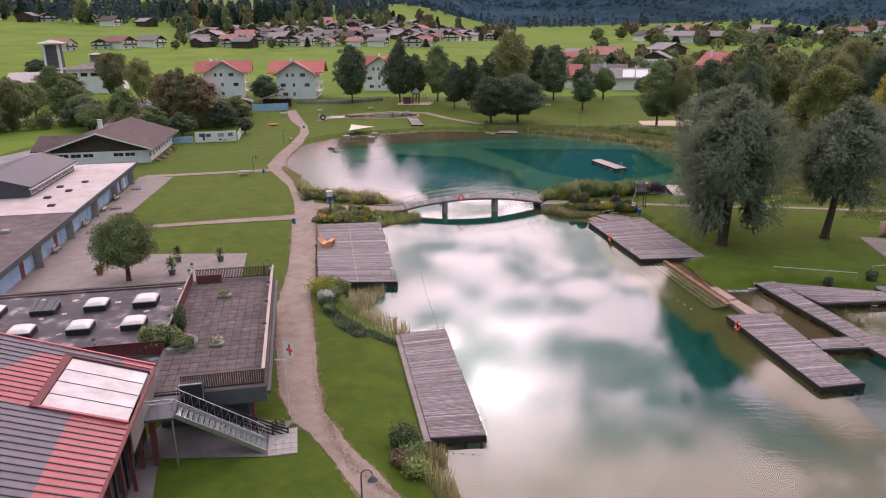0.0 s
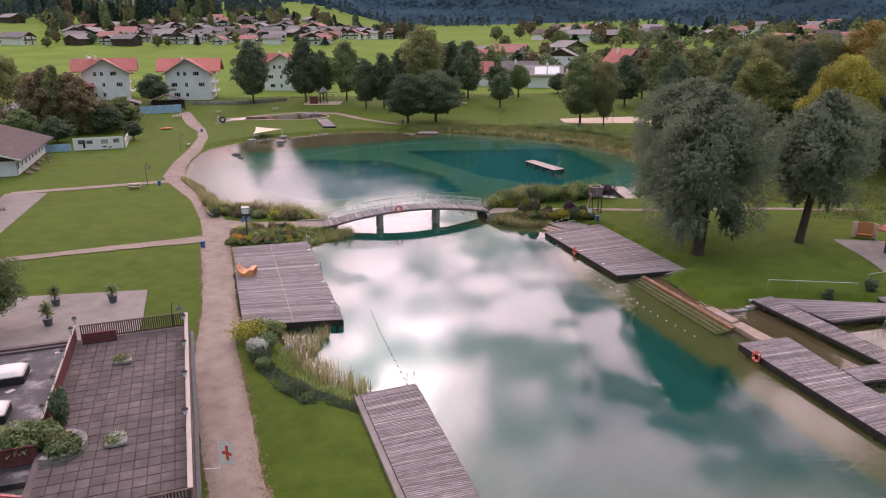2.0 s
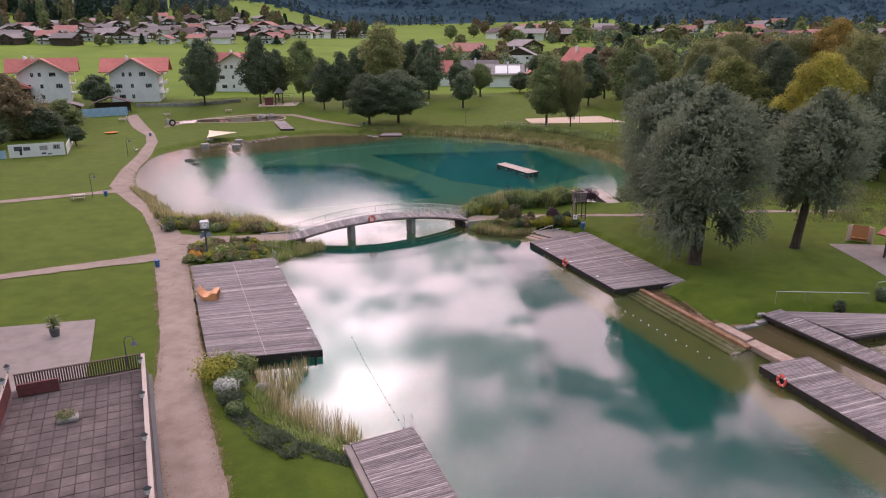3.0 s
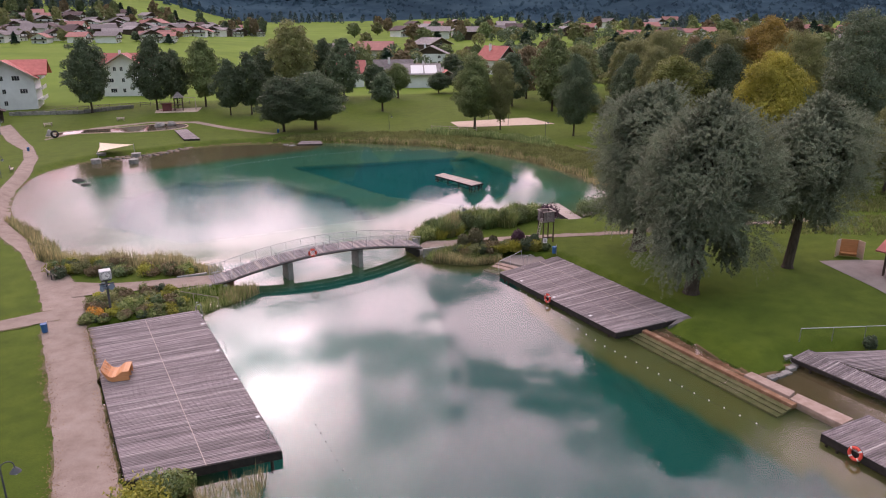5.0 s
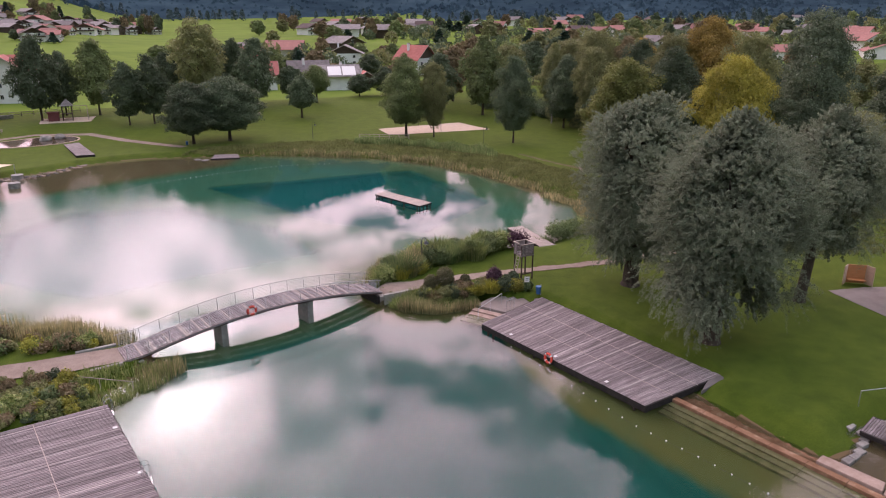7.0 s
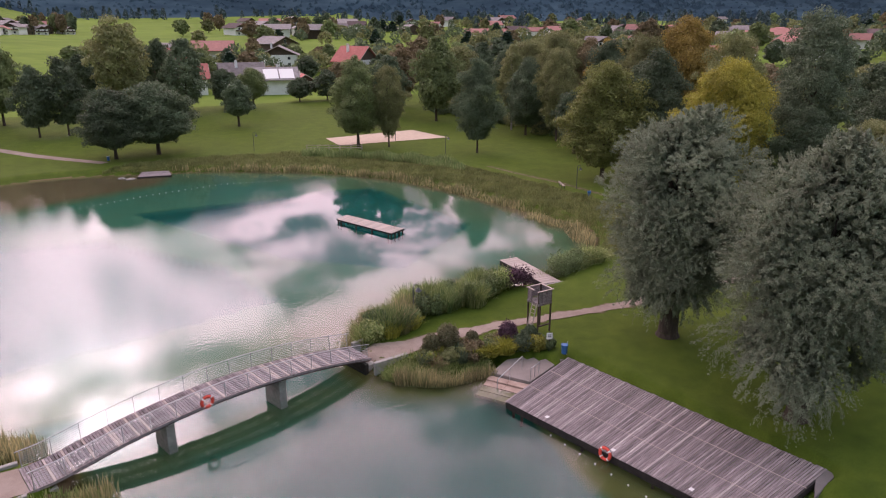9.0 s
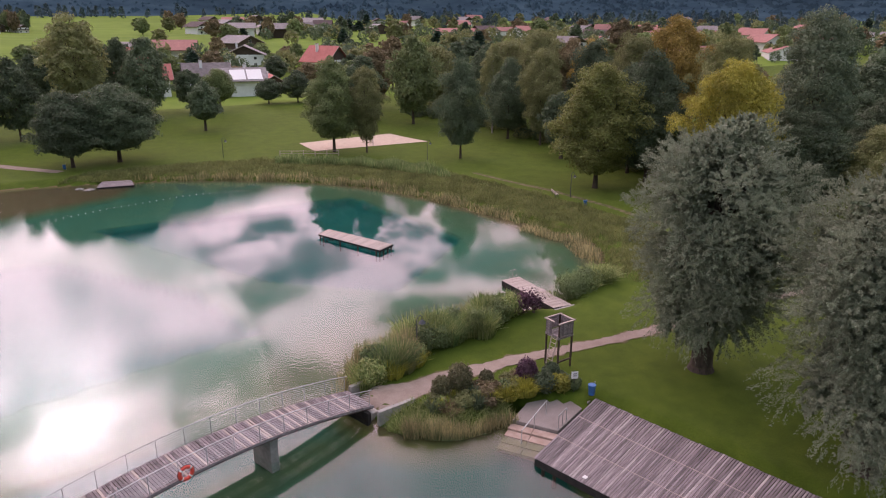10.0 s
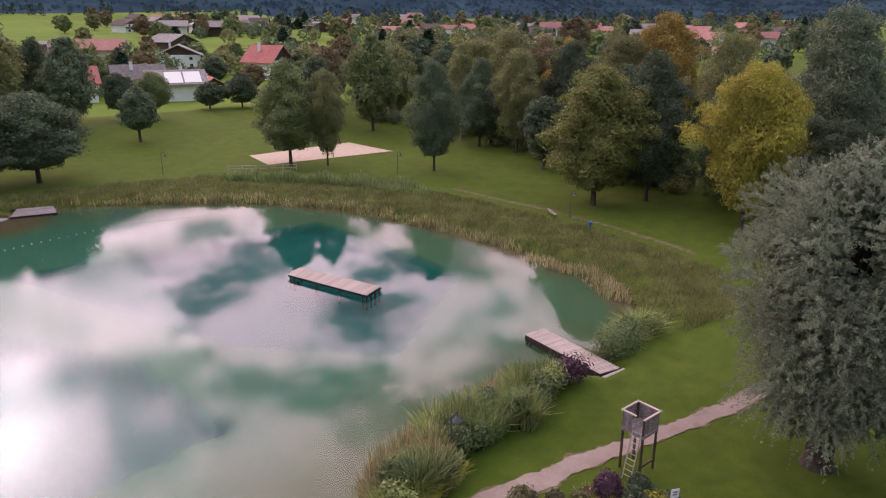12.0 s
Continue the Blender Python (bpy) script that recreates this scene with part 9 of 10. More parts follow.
for x, y, r, h, mm, lb in ((15.8, 97.9, 0.58, 1.4, BOXBUSH, "rounded clipped green bush beside the gravel path"), (17.15, 97.8, 0.78, 1.9, BOXBUSH, "tall rounded clipped green bush beside the gravel path"), (19.0, 97.5, 0.45, 1.05, BOXBUSH, "small clipped green bush in the bed"),
                           (21.3, 96.2, 0.68, 1.8, LEAF_PURPLE, "dark purple clipped shrub"), (22.9, 95.6, 0.5, 1.4, LEAF_DARK, "small dark upright bush behind the landing")):
    shrub(x, y, r, h, mm, lb, 1600, 0.12, clipped=True)
for row in ((20.6, 95.4, 0.8, 1.3, GOLDSHRUB, "golden-yellow feathery grass mound beside the landing"), (19.4, 95.7, 0.7, 0.9, GOLDSHRUB, "yellowing grass mound beside the landing"),
            (37.6, 107.6, 1.5, 1.7, SEDGE, "arching green grass at the pond's edge"), (39.6, 107.9, 1.6, 1.8, SEDGE, "arching green grass at the pond's edge"), (33.9, 107.6, 1.0, 1.5, REED_GREEN, "arching green grass beside the jetty")):
    grass_clump(*row, n=700)
for row in ((21.7, 94.9, 0.8, 1.4, LEAF_DARK, "dark green shrub beside the landing"), (22.6, 94.5, 0.75, 1.1, GOLDSHRUB, "yellow-green leafy shrub beside the landing"), (23.5, 94.3, 0.6, 0.9, SHRUB, "low green shrub beside the landing"), (18.2, 96.6, 0.7, 0.8, LEAF_RUST, "reddish perennial in the waterside bed"), (16.6, 96.6, 0.7, 0.7, LEAF_OLIVE, "yellowing perennial in the waterside bed"),
            (29.4, 105.8, 1.3, 2.0, LEAF_PURPLE, "dark purple-leaved bush beside the jetty"), (28.2, 105.7, 1.0, 1.6, LEAF_PURPLE, "dark purple-leaved bush beside the jetty"),
            (-12.6, 62.6, 1.5, 1.7, GOLDSHRUB, "yellow-green leafy shrub beside the deck"), (-11.8, 64.0, 1.1, 1.5, SHRUB, "leafy green shrub beside the deck"), (-11.0, 64.8, 0.9, 1.3, SEDGE, "leafy green shrub beside the deck"), (-11.2, 61.2, 1.0, 1.2, SHRUB, "leafy green shrub beside the path"),
            (-11.6, 60.4, 0.8, 1.0, WHITEFLOWER, "white-flowering shrub beside the path"), (-11.2, 59.0, 0.8, 0.9, LEAF_DARK, "dark green shrub at the lawn's edge"), (-10.8, 57.8, 0.6, 0.7, SHRUB, "low shrub at the lawn's edge"),
            (-1.9, 36.9, 1.0, 1.5, SHRUB, "wild green shrub at the corner of the deck"), (-1.3, 35.8, 0.9, 1.2, LEAF_MID, "wild green shrub at the water's edge"), (-1.9, 35.3, 0.7, 0.8, LEAF_RUST, "reddish-brown shrub at the water's edge"), (-1.0, 34.3, 0.8, 1.1, SEDGE, "wild shrub at the water's edge"),
            (-10.0, 38.6, 0.35, 0.6, SHRUB, "small green shrub beside the stair foot"), (36.5, 66.6, 0.45, 0.95, LEAF_DARK, "small dark clipped bush beside the boardwalk"), (41.0, 67.4, 0.55, 1.1, LEAF_DARK, "dark clipped bush beside the pool stair")):
    shrub(*row)
shrub(35.5, 106.9, 1.75, 2.3, SHRUB, "fresh green rounded bush at the pond's edge", 3600, 0.11)
shrub(37.9, 107.4, 1.3, 1.7, SHRUB, "fresh green bush at the pond's edge", 2200, 0.11)
shrub(39.9, 107.6, 1.2, 1.4, SEDGE, "fresh green bush at the pond's edge", 2000, 0.11)
rs = random.Random(5)
# perennial beds on both sides of the bridge path
for k in range(58):
    x, y = rs.uniform(-19.0, -11.8), rs.uniform(88.9, 93.6)
    if x + 0.35 * (y - 89) > -11.0:
        continue
    shrub(x, y, rs.uniform(0.4, 0.85), rs.uniform(0.5, 1.15), rs.choice((SHRUB, LEAF_OLIVE, LEAF_OLIVE, SEDGE, GOLDSHRUB, LEAF_RUST, LEAF_DARK)), "mixed perennial clump in the bed at the bridge", 600)
for k in range(44):
    u = rs.random()
    x, y = -24.0 + 13.0 * u, 103.0 - 4.2 * u + rs.uniform(-1.6, 1.8) - (0.8 if u < 0.2 else 0)
    shrub(x, y, rs.uniform(0.4, 0.9), rs.uniform(0.6, 1.35), rs.choice((SHRUB, SEDGE, LEAF_OLIVE, GOLDSHRUB, LEAF_DARK, LEAF_RUST)), "mixed perennial clump on the reedy bank", 600)
for k in range(40):
    u = rs.random()
    x, y = -19.0 + 7.8 * u, 88.2 + 0.9 * u + rs.uniform(-0.1, 1.0)
    shrub(x, y, rs.uniform(0.35, 0.6), rs.uniform(0.35, 0.8), rs.choice((LEAF_OLIVE, LEAF_OLIVE, LEAF_RUST, SEDGE, LEAF_DARK)), "low olive ground cover along the deck's end", 420)
for x, y in ((-18.6, 89.1), (-18.2, 89.5), (-18.7, 89.8), (-18.0, 88.9)):
    shrub(x, y, 0.42, 0.8, FLOWER_ORANGE, "orange autumn flowers at the clock post", 420, 0.09)
for k in range(46):
    u = rs.random()
    x = 14.6 + 9.0 * u
    y = 96.9 - 1.6 * u * u + rs.uniform(-0.9, 0.9)
    mm = rs.choice((LEAF_OLIVE, LEAF_OLIVE, SHRUB, LEAF_DARK, LEAF_RUST, GOLDSHRUB, SEDGE))
    if k % 4 == 0:
        grass_clump(x, y, 0.5, rs.uniform(0.6, 1.0), mm, "ragged grass tuft in the peninsula bed", 220)
    else:
        shrub(x, y, rs.uniform(0.35, 0.65), rs.uniform(0.4, 0.85), mm, "low mixed perennial in the peninsula bed", 480)
# thicket of tall grasses and leafy shrubs along the peninsula shore
THICKET = ((12.4, 102.9, 1.4), (14.4, 102.9, 2.4), (16.9, 104.0, 2.6), (18.9, 105.0, 2.6), (20.8, 105.6, 2.8), (23.4, 105.0, 3.0), (26.0, 106.0, 2.2), (27.6, 106.3, 1.6))
for k in range(54):
    u = (k + rs.random()) / 54 * (len(THICKET) - 1)
    i, f = int(u), u - int(u)
    (xa, ya, da), (xb, yb, db) = THICKET[i], THICKET[min(i + 1, len(THICKET) - 1)]
    x, y, dp = xa + (xb - xa) * f, ya + (yb - ya) * f, da + (db - da) * f
    off = rs.uniform(-0.5, 0.5)
    y += dp * off
    if k % 2:
        shrub(x, y, rs.uniform(0.7, 1.1), rs.uniform(1.4, 2.2), rs.choice((LEAF_DARK, LEAF_MID, SHRUB, SEDGE)), "dense leafy shrub of the waterside thicket", 1300, 0.13)
    else:
        grass_clump(x, y, rs.uniform(0.8, 1.2), rs.uniform(1.9, 2.7) * (0.75 if u < 1 else 1), rs.choice((REED_GREEN, REED_GREEN, SEDGE, SEDGE, REED)), "tall green grass of the waterside thicket", 400)
for x, y in ((14.5, 101.9), (15.6, 102.2), (13.7, 102.5), (16.6, 102.6)):
    grass_clump(x, y, 0.8, 1.5, rs.choice((LEAF_OLIVE, GOLDSHRUB)), "yellowing grass of the waterside thicket", 400)


def notice_post(x, y):
    th = thing("notice_post", "small white notice board on a low dark post", "sign", pose(x, y, ground_z(x, y), 0, 0, -25))
    bm = bmesh.new()
    add_cyl(bm, (0, 0, -0.2), (0, 0, 1.5), 0.03, n=8)
    part("post", bm, BLACK, th)
    bm = bmesh.new()
    add_box(bm, -0.22, 0.22, -0.055, -0.03, 0.95, 1.45)
    bevel_all(bm, 0.008)
    bd = part("board", bm, WHITE, th)
    for k in range(2):
        bm = bmesh.new()
        add_box(bm, -0.12, 0.12, -0.06, -0.056, 1.12 + 0.14 * k, 1.18 + 0.14 * k)
        part("text_bar", bm, DARKGREY, bd)


notice_post(23.3, 93.9)
# planting on the terrace corner
for x, y, r, h, mm in ((-7.6, 7.4, 1.1, 1.6, LEAF_MID), (-6.6, 7.6, 0.8, 1.3, LEAF_MID), (-6.2, 9.4, 0.45, 1.9, LEAF_DARK)):
    p = REST @ Vector((x, y, 0))
    shrub(p.x, p.y, r, h, mm, "climbing green plant on the terrace parapet", 1300, 0.14, 3, 3.75 if x < -6.5 else FLOOR_T)
for x, y, r, h, mm in ((-5.6, 6.2, 0.8, 0.7, SHRUB), (-6.0, 7.2, 0.6, 0.6, LEAF_OLIVE)):
    p = REST @ Vector((x, y, 0))
    shrub(p.x, p.y, r, h, mm, "sprawling plant in a stone bed on the terrace", 900, 0.12, 4, FLOOR_T + 0.02)
bm = bmesh.new()
for k in range(11):
    a = math.pi * (k / 10 - 0.6)
    add_box(bm, -0.22, 0.22, -0.16, 0.16, 0, 0.3, Matrix.Translation((-6.0 + 1.15 * math.cos(a), 6.8 + 1.15 * math.sin(a), FLOOR_T + 0.005)) @ pose(0, 0, 0, 0, 0, math.degrees(a) + 90))
solo("stone_bed_kerb", bm, STONE, "curved stone kerb of the terrace plant bed", "kerb", REST)


def potted(x, y, h):
    z = ground_z(x, y) + 0.08
    th = thing("potted_palm", "spiky potted palm in a clay pot" if h < 2 else "tall leafy potted plant in a dark pot", "plant pot", Matrix.Translation((x, y, z)), group="potted palms")
    bm = bmesh.new()
    add_cyl(bm, (0, 0, 0), (0, 0, 0.6), 0.28, 0.38, n=14)
    bevel_all(bm, 0.01)
    part("pot", bm, TERRACOTTA if h < 2 else DARKGREY, th)
    bm = bmesh.new()
    add_cyl(bm, (0, 0, 0.6), (0, 0, h * 0.6), 0.06, 0.04, n=8)
    part("stem", bm, BARK, th)
    rnd = np.random.default_rng(int(abs(x * 10)))
    n = 170
    a, e = rnd.uniform(0, 6.28, n), rnd.uniform(-0.3, 1.3, n)
    d = np.stack([np.cos(a) * np.cos(e), np.sin(a) * np.cos(e), np.sin(e)], 1) * rnd.uniform(0.4, 0.8, (n, 1))
    c = np.stack([0 * a, 0 * a, rnd.uniform(0.35, 0.72, n) * h], 1)
    s = np.stack([-np.sin(a), np.cos(a), 0 * a], 1) * 0.035
    v = np.stack([c - s, c + s, c + d * 0.6 + s * 0.8, c + d - [0, 0, 0.1]], 1)
    ob = new("leaves", quads_mesh("leaves", v, LEAF_MID))
    ob.parent = th


for p in ((-30.2, 71.2, 2.2), (-25.6, 71.5, 2.0), (-29.0, 66.9, 2.4), (-36.6, 66.8, 1.2)):
    potted(*p)


# ---- reeds and sedge ----
def reeds(name, poly, n, h0, h1, mat, label, width=0.035, lean=0.22, seed=1, category="reeds", follow=None):
    rnd = np.random.default_rng(seed)
    poly_x, poly_y = [p[0] for p in poly], [p[1] for p in poly]
    X, Y = np.empty(0), np.empty(0)
    while len(X) < n:
        x, y = rnd.uniform(min(poly_x), max(poly_x), 4 * n), rnd.uniform(min(poly_y), max(poly_y), 4 * n)
        k = inside(x, y, poly)
        # tufts and gaps
        g = np.sin(x * 1.7 + 1.3 * np.sin(y * 0.9)) * np.sin(y * 1.9 + 0.7 * np.sin(x * 1.3))
        k &= rnd.random(len(x)) < 0.55 + 0.45 * g
        X, Y = np.concatenate([X, x[k]]), np.concatenate([Y, y[k]])
    X, Y = X[:n], Y[:n]
    Z = land_height(X, Y)
    ins, d, zb = pond_depth(X, Y)
    Z = np.where(ins, -0.15, 0.04 + (Z - 0.04) * sstep(0, 2.2, d)) - 0.03
    H = rnd.uniform(h0, h1, n) * (0.75 + 0.35 * np.sin(X * 0.8) * np.sin(Y * 0.7))
    a = rnd.uniform(0, 6.28, n)
    w = width * rnd.uniform(0.6, 1.5, n)
    P = np.stack([X, Y, Z], 1)
    S = np.stack([np.cos(a) * w, np.sin(a) * w, 0 * a], 1)
    T = np.stack([rnd.normal(0, lean, n) * H, rnd.normal(0, lean, n) * H, H], 1)
    v = np.stack([P - S, P + S, P + T * 0.6 + S * 0.7, P + T], 1)
    me = quads_mesh(name, v, mat)
    return tagged(new(name, me), label, category, kind="stuff")


# the wide belt along the far bank, rough grass below it
strip("rough_grass_bank", [(8, 186.4), (21, 185.6), (33.5, 182.7), (44, 175.2), (50.5, 168.7), (54.4, 160.2), (55.6, 150), (56.8, 142), (57.8, 132), (58.0, 122), (57.2, 112), (50, 105)],
      [(4, 181.6), (20, 175.6), (32, 167.8), (40.0, 158.4), (42.6, 151.5), (44.6, 145.6), (46.0, 138.5), (47.4, 131), (48.8, 124), (49.4, 119.6), (48.8, 115.4), (42, 108.8)],
      ROUGH_GRASS, "rough unmown grass under the reed belt", "grass", lift=0.04, wobble=0.8, step=1.0)
BELT = [(2, 181.5), (11.5, 179.0), (21.5, 174.2), (33.5, 165.7), (40.5, 156), (43.8, 147), (45.6, 138.5), (47, 130.4), (48.3, 123.6), (49, 119.8), (48.3, 116.0), (44.8, 112.0), (41, 109.5), (42, 105.5), (50, 105), (57, 112), (57.8, 122), (57.6, 132), (56.6, 142), (55.4, 150), (54.4, 160), (50.5, 168.5), (44, 175), (33.5, 182.5), (21, 185.4), (8, 186.2)]
reeds("reed_belt", BELT, 56000, 0.30, 0.80, BELT_GRASS, "broad belt of sedge and reeds along the far bank", 0.035, 0.4, 3)
reeds("reed_belt_edge", [(12, 178.9), (21.5, 173.6), (33.5, 165.0), (40.2, 155.6), (43.4, 147), (45.2, 138.5), (46.6, 130.4), (48, 123.6), (48.6, 119.8), (48.0, 116.4), (44.6, 112.6), (43.8, 115), (46, 120), (45.2, 126), (47, 128), (48.2, 131), (46.6, 139), (45, 147.4), (41.6, 156.6), (34.4, 166.5), (22, 175.2)], 5000, 0.6, 1.3, REED, "tawny reed fringe along the far waterline", 0.05, 0.2, 4)
reeds("reed_bed_dark", [(36, 181), (44.5, 174.5), (51.5, 167.5), (54.6, 156), (52.6, 152), (49, 160), (44, 169), (34, 177.5)], 7000, 1.0, 1.7, REED_GREEN, "darker tall reed stand on the far bank", 0.05, 0.2, 5)
reeds("lawn_reeds", [(44, 100), (60, 98), (75, 94), (80, 104), (62, 110), (50, 106)], 7000, 0.3, 0.7, BELT_GRASS, "rough grass behind the willows", 0.06, 0.3, 6)
reeds("lawn_reeds", [(50, 92), (70, 84), (90, 78), (92, 90), (70, 94), (54, 97)], 7000, 0.3, 0.7, BELT_GRASS, "rough grass beside the barbecue place", 0.06, 0.3, 16)
# near reeds
reeds("deck_reeds", [(-10.4, 64.6), (-6.6, 64.4), (-7.4, 61.0), (-5.8, 57.4), (-3.3, 55.4), (-3.4, 54.2), (-6.4, 55.6), (-8.6, 58.6), (-9.6, 61.5)], 1050, 1.0, 1.9, REED, "thin tawny reeds standing in the shallow water", 0.022, 0.10, 7)
reeds("bed_sedge", [(-10.5, 61.5), (-9.2, 61.2), (-8.0, 58.2), (-5.9, 56.0), (-3.9, 54.6), (-4.0, 53.4), (-6.6, 54.0), (-9.2, 57.0)], 1200, 0.3, 0.65, SEDGE, "yellowing sedge along the pond's edge", 0.035, 0.5, 8)
reeds("bed_ground_cover", [(-10.6, 58.6), (-8.8, 56.4), (-6.6, 53.8), (-4.2, 53.0), (-4.1, 52.0), (-7.6, 52.4), (-10.2, 55.4), (-11.2, 57.6)], 2600, 0.15, 0.5, LEAF_DARK, "dark ground-cover plants along the bed", 0.06, 0.7, 9, "ground cover")
reeds("corner_reeds", [(-1.4, 37.6), (0.3, 37.4), (1.2, 34.4), (2.4, 31), (1.4, 29.5), (0.2, 32.8), (-1.2, 34.5)], 1500, 0.8, 1.7, REED, "thin reeds at the corner of the deck", 0.022, 0.15, 10)
reeds("bridge_reeds", [(-12.0, 93.4), (-8.2, 94.6), (-5.6, 93.4), (-6.8, 91.4), (-10.6, 89.0), (-12.6, 90.2)], 2600, 0.5, 1.2, SEDGE, "green reeds below the bridge", 0.03, 0.2, 11)
reeds("bridge_reeds", [(-9.4, 93.2), (-5.8, 94.0), (-5.4, 92.6), (-7.6, 90.6)], 420, 0.9, 1.6, REED, "thin tawny reeds below the bridge", 0.022, 0.12, 12)
reeds("bank_reeds", [(-26.6, 107.6), (-22.5, 108.0), (-17.5, 105.4), (-12.6, 103.0), (-9.2, 101.2), (-8.4, 98.8), (-10.2, 98.4), (-14.4, 100.4), (-18.6, 102.4), (-24.2, 104.6)], 6800, 1.1, 2.4, REED, "tall tawny reeds along the bank beside the bridge", 0.028, 0.12, 13)
reeds("bank_reeds", [(-34.2, 126.6), (-31.5, 126), (-27.4, 116.6), (-24.6, 111.6), (-24.8, 108.4), (-27.6, 111), (-30.2, 118.5)], 1700, 0.7, 1.4, REED, "thin tawny reeds beside the gravel path", 0.03, 0.15, 14)
reeds("peninsula_reeds", [(12.2, 98.2), (15, 97.6), (18.5, 96.8), (19.5, 96.1), (18.4, 94.3), (15.0, 94.6), (12.4, 96.2), (11.6, 97.4)], 4600, 0.4, 1.0, SEDGE, "green sedge along the peninsula shore", 0.03, 0.55, 15)
reeds("peninsula_reeds", [(12.4, 97.0), (14.8, 95.2), (18.4, 94.4), (18.6, 93.6), (14.6, 94.2), (12.0, 96.0)], 2000, 0.6, 1.5, REED, "thin tawny reeds at the peninsula shore", 0.022, 0.15, 16)
reeds("thicket_reeds", [(11.6, 102.2), (13.0, 102.8), (17.0, 105.4), (22.0, 107.2), (28.0, 107.4), (28.4, 108.6), (21.7, 109.0), (17.0, 107.8), (14.6, 106.4), (12.2, 104.2)], 3200, 1.0, 2.3, REED, "tall tawny reeds on the water side of the thicket", 0.03, 0.14, 17)
reeds("thicket_reeds", [(11.2, 101.8), (12.6, 102.4), (15.6, 105.4), (14.6, 106.6), (11.4, 104.4), (10.4, 102.6)], 700, 1.0, 2.0, REED, "thin tawny reeds beside the bridge end", 0.022, 0.1, 18)


# ---- fallen leaves ----
LITTER = foliage("fallen_leaves", (0.10, 0.060, 0.028), (0.20, 0.125, 0.055), (0.36, 0.25, 0.11), trans=0.1)


def leaf_litter(line, spread, n, seed, label, size=0.045):
    """Loose leaves strewn along a plan line."""
    rnd = np.random.default_rng(seed)
    pts = np.array(line, float)
    seg = np.hypot(*np.diff(pts, axis=0).T)
    k = rnd.choice(len(seg), n, p=seg / seg.sum())
    u = rnd.random(n)[:, None]
    d = np.diff(pts, axis=0)[k]
    q = np.stack([d[:, 1], -d[:, 0]], 1) / np.hypot(d[:, 0], d[:, 1])[:, None]
    p = pts[k] + d * u + q * rnd.normal(0, spread, n)[:, None]
    keep = np.sin(p[:, 0] * 1.1 + p[:, 1] * 0.7) + 0.8 * rnd.normal(size=n) > -0.4
    p = p[keep]
    n = len(p)
    z = ground_heights(p[:, 0], p[:, 1]) + 0.075
    c = np.stack([p[:, 0], p[:, 1], z], 1)
    a = rnd.uniform(0, 6.28, n)
    s = size * rnd.uniform(0.5, 1.2, n)
    A = np.stack([np.cos(a) * s, np.sin(a) * s, rnd.normal(0, 0.012, n)], 1)
    B = np.stack([-np.sin(a) * s, np.cos(a) * s, rnd.normal(0, 0.012, n)], 1) * 0.6
    tagged(new("leaf_litter", quads_mesh("leaf_litter", np.stack([c - A, c + B, c + A, c - B], 1), LITTER)), label, "fallen leaves", kind="stuff")


leaf_litter([(1.0, 29), (-1.9, 32.2), (-4.1, 34.2), (-5.8, 36.4), (-7.6, 40.8), (-9.0, 45), (-9.8, 48.2), (-12.1, 56.9), (-13.6, 62.4), (-14.0, 66), (-16.2, 76), (-18.9, 88.1)], 0.24, 6500, 1, "brown fallen leaves along the pond side of the path")
leaf_litter([(-5.9, 35.2), (-9.4, 39.5), (-11.2, 43), (-12.6, 47.2), (-14.3, 53), (-16.0, 59.5), (-17.5, 68.9), (-19.6, 78), (-21.7, 86.6)], 0.24, 4500, 2, "brown fallen leaves along the lawn side of the path")
leaf_litter([(26.0, 63.4), (24.9, 68.5), (23.6, 74.6)], 0.28, 2600, 3, "rust-brown fallen leaves along the top of the water steps")
leaf_litter([(-20.5, 93), (-24.0, 104), (-29.0, 115), (-34, 123.5), (-37, 137), (-39, 157)], 0.9, 1600, 4, "scattered fallen leaves on the beach path")

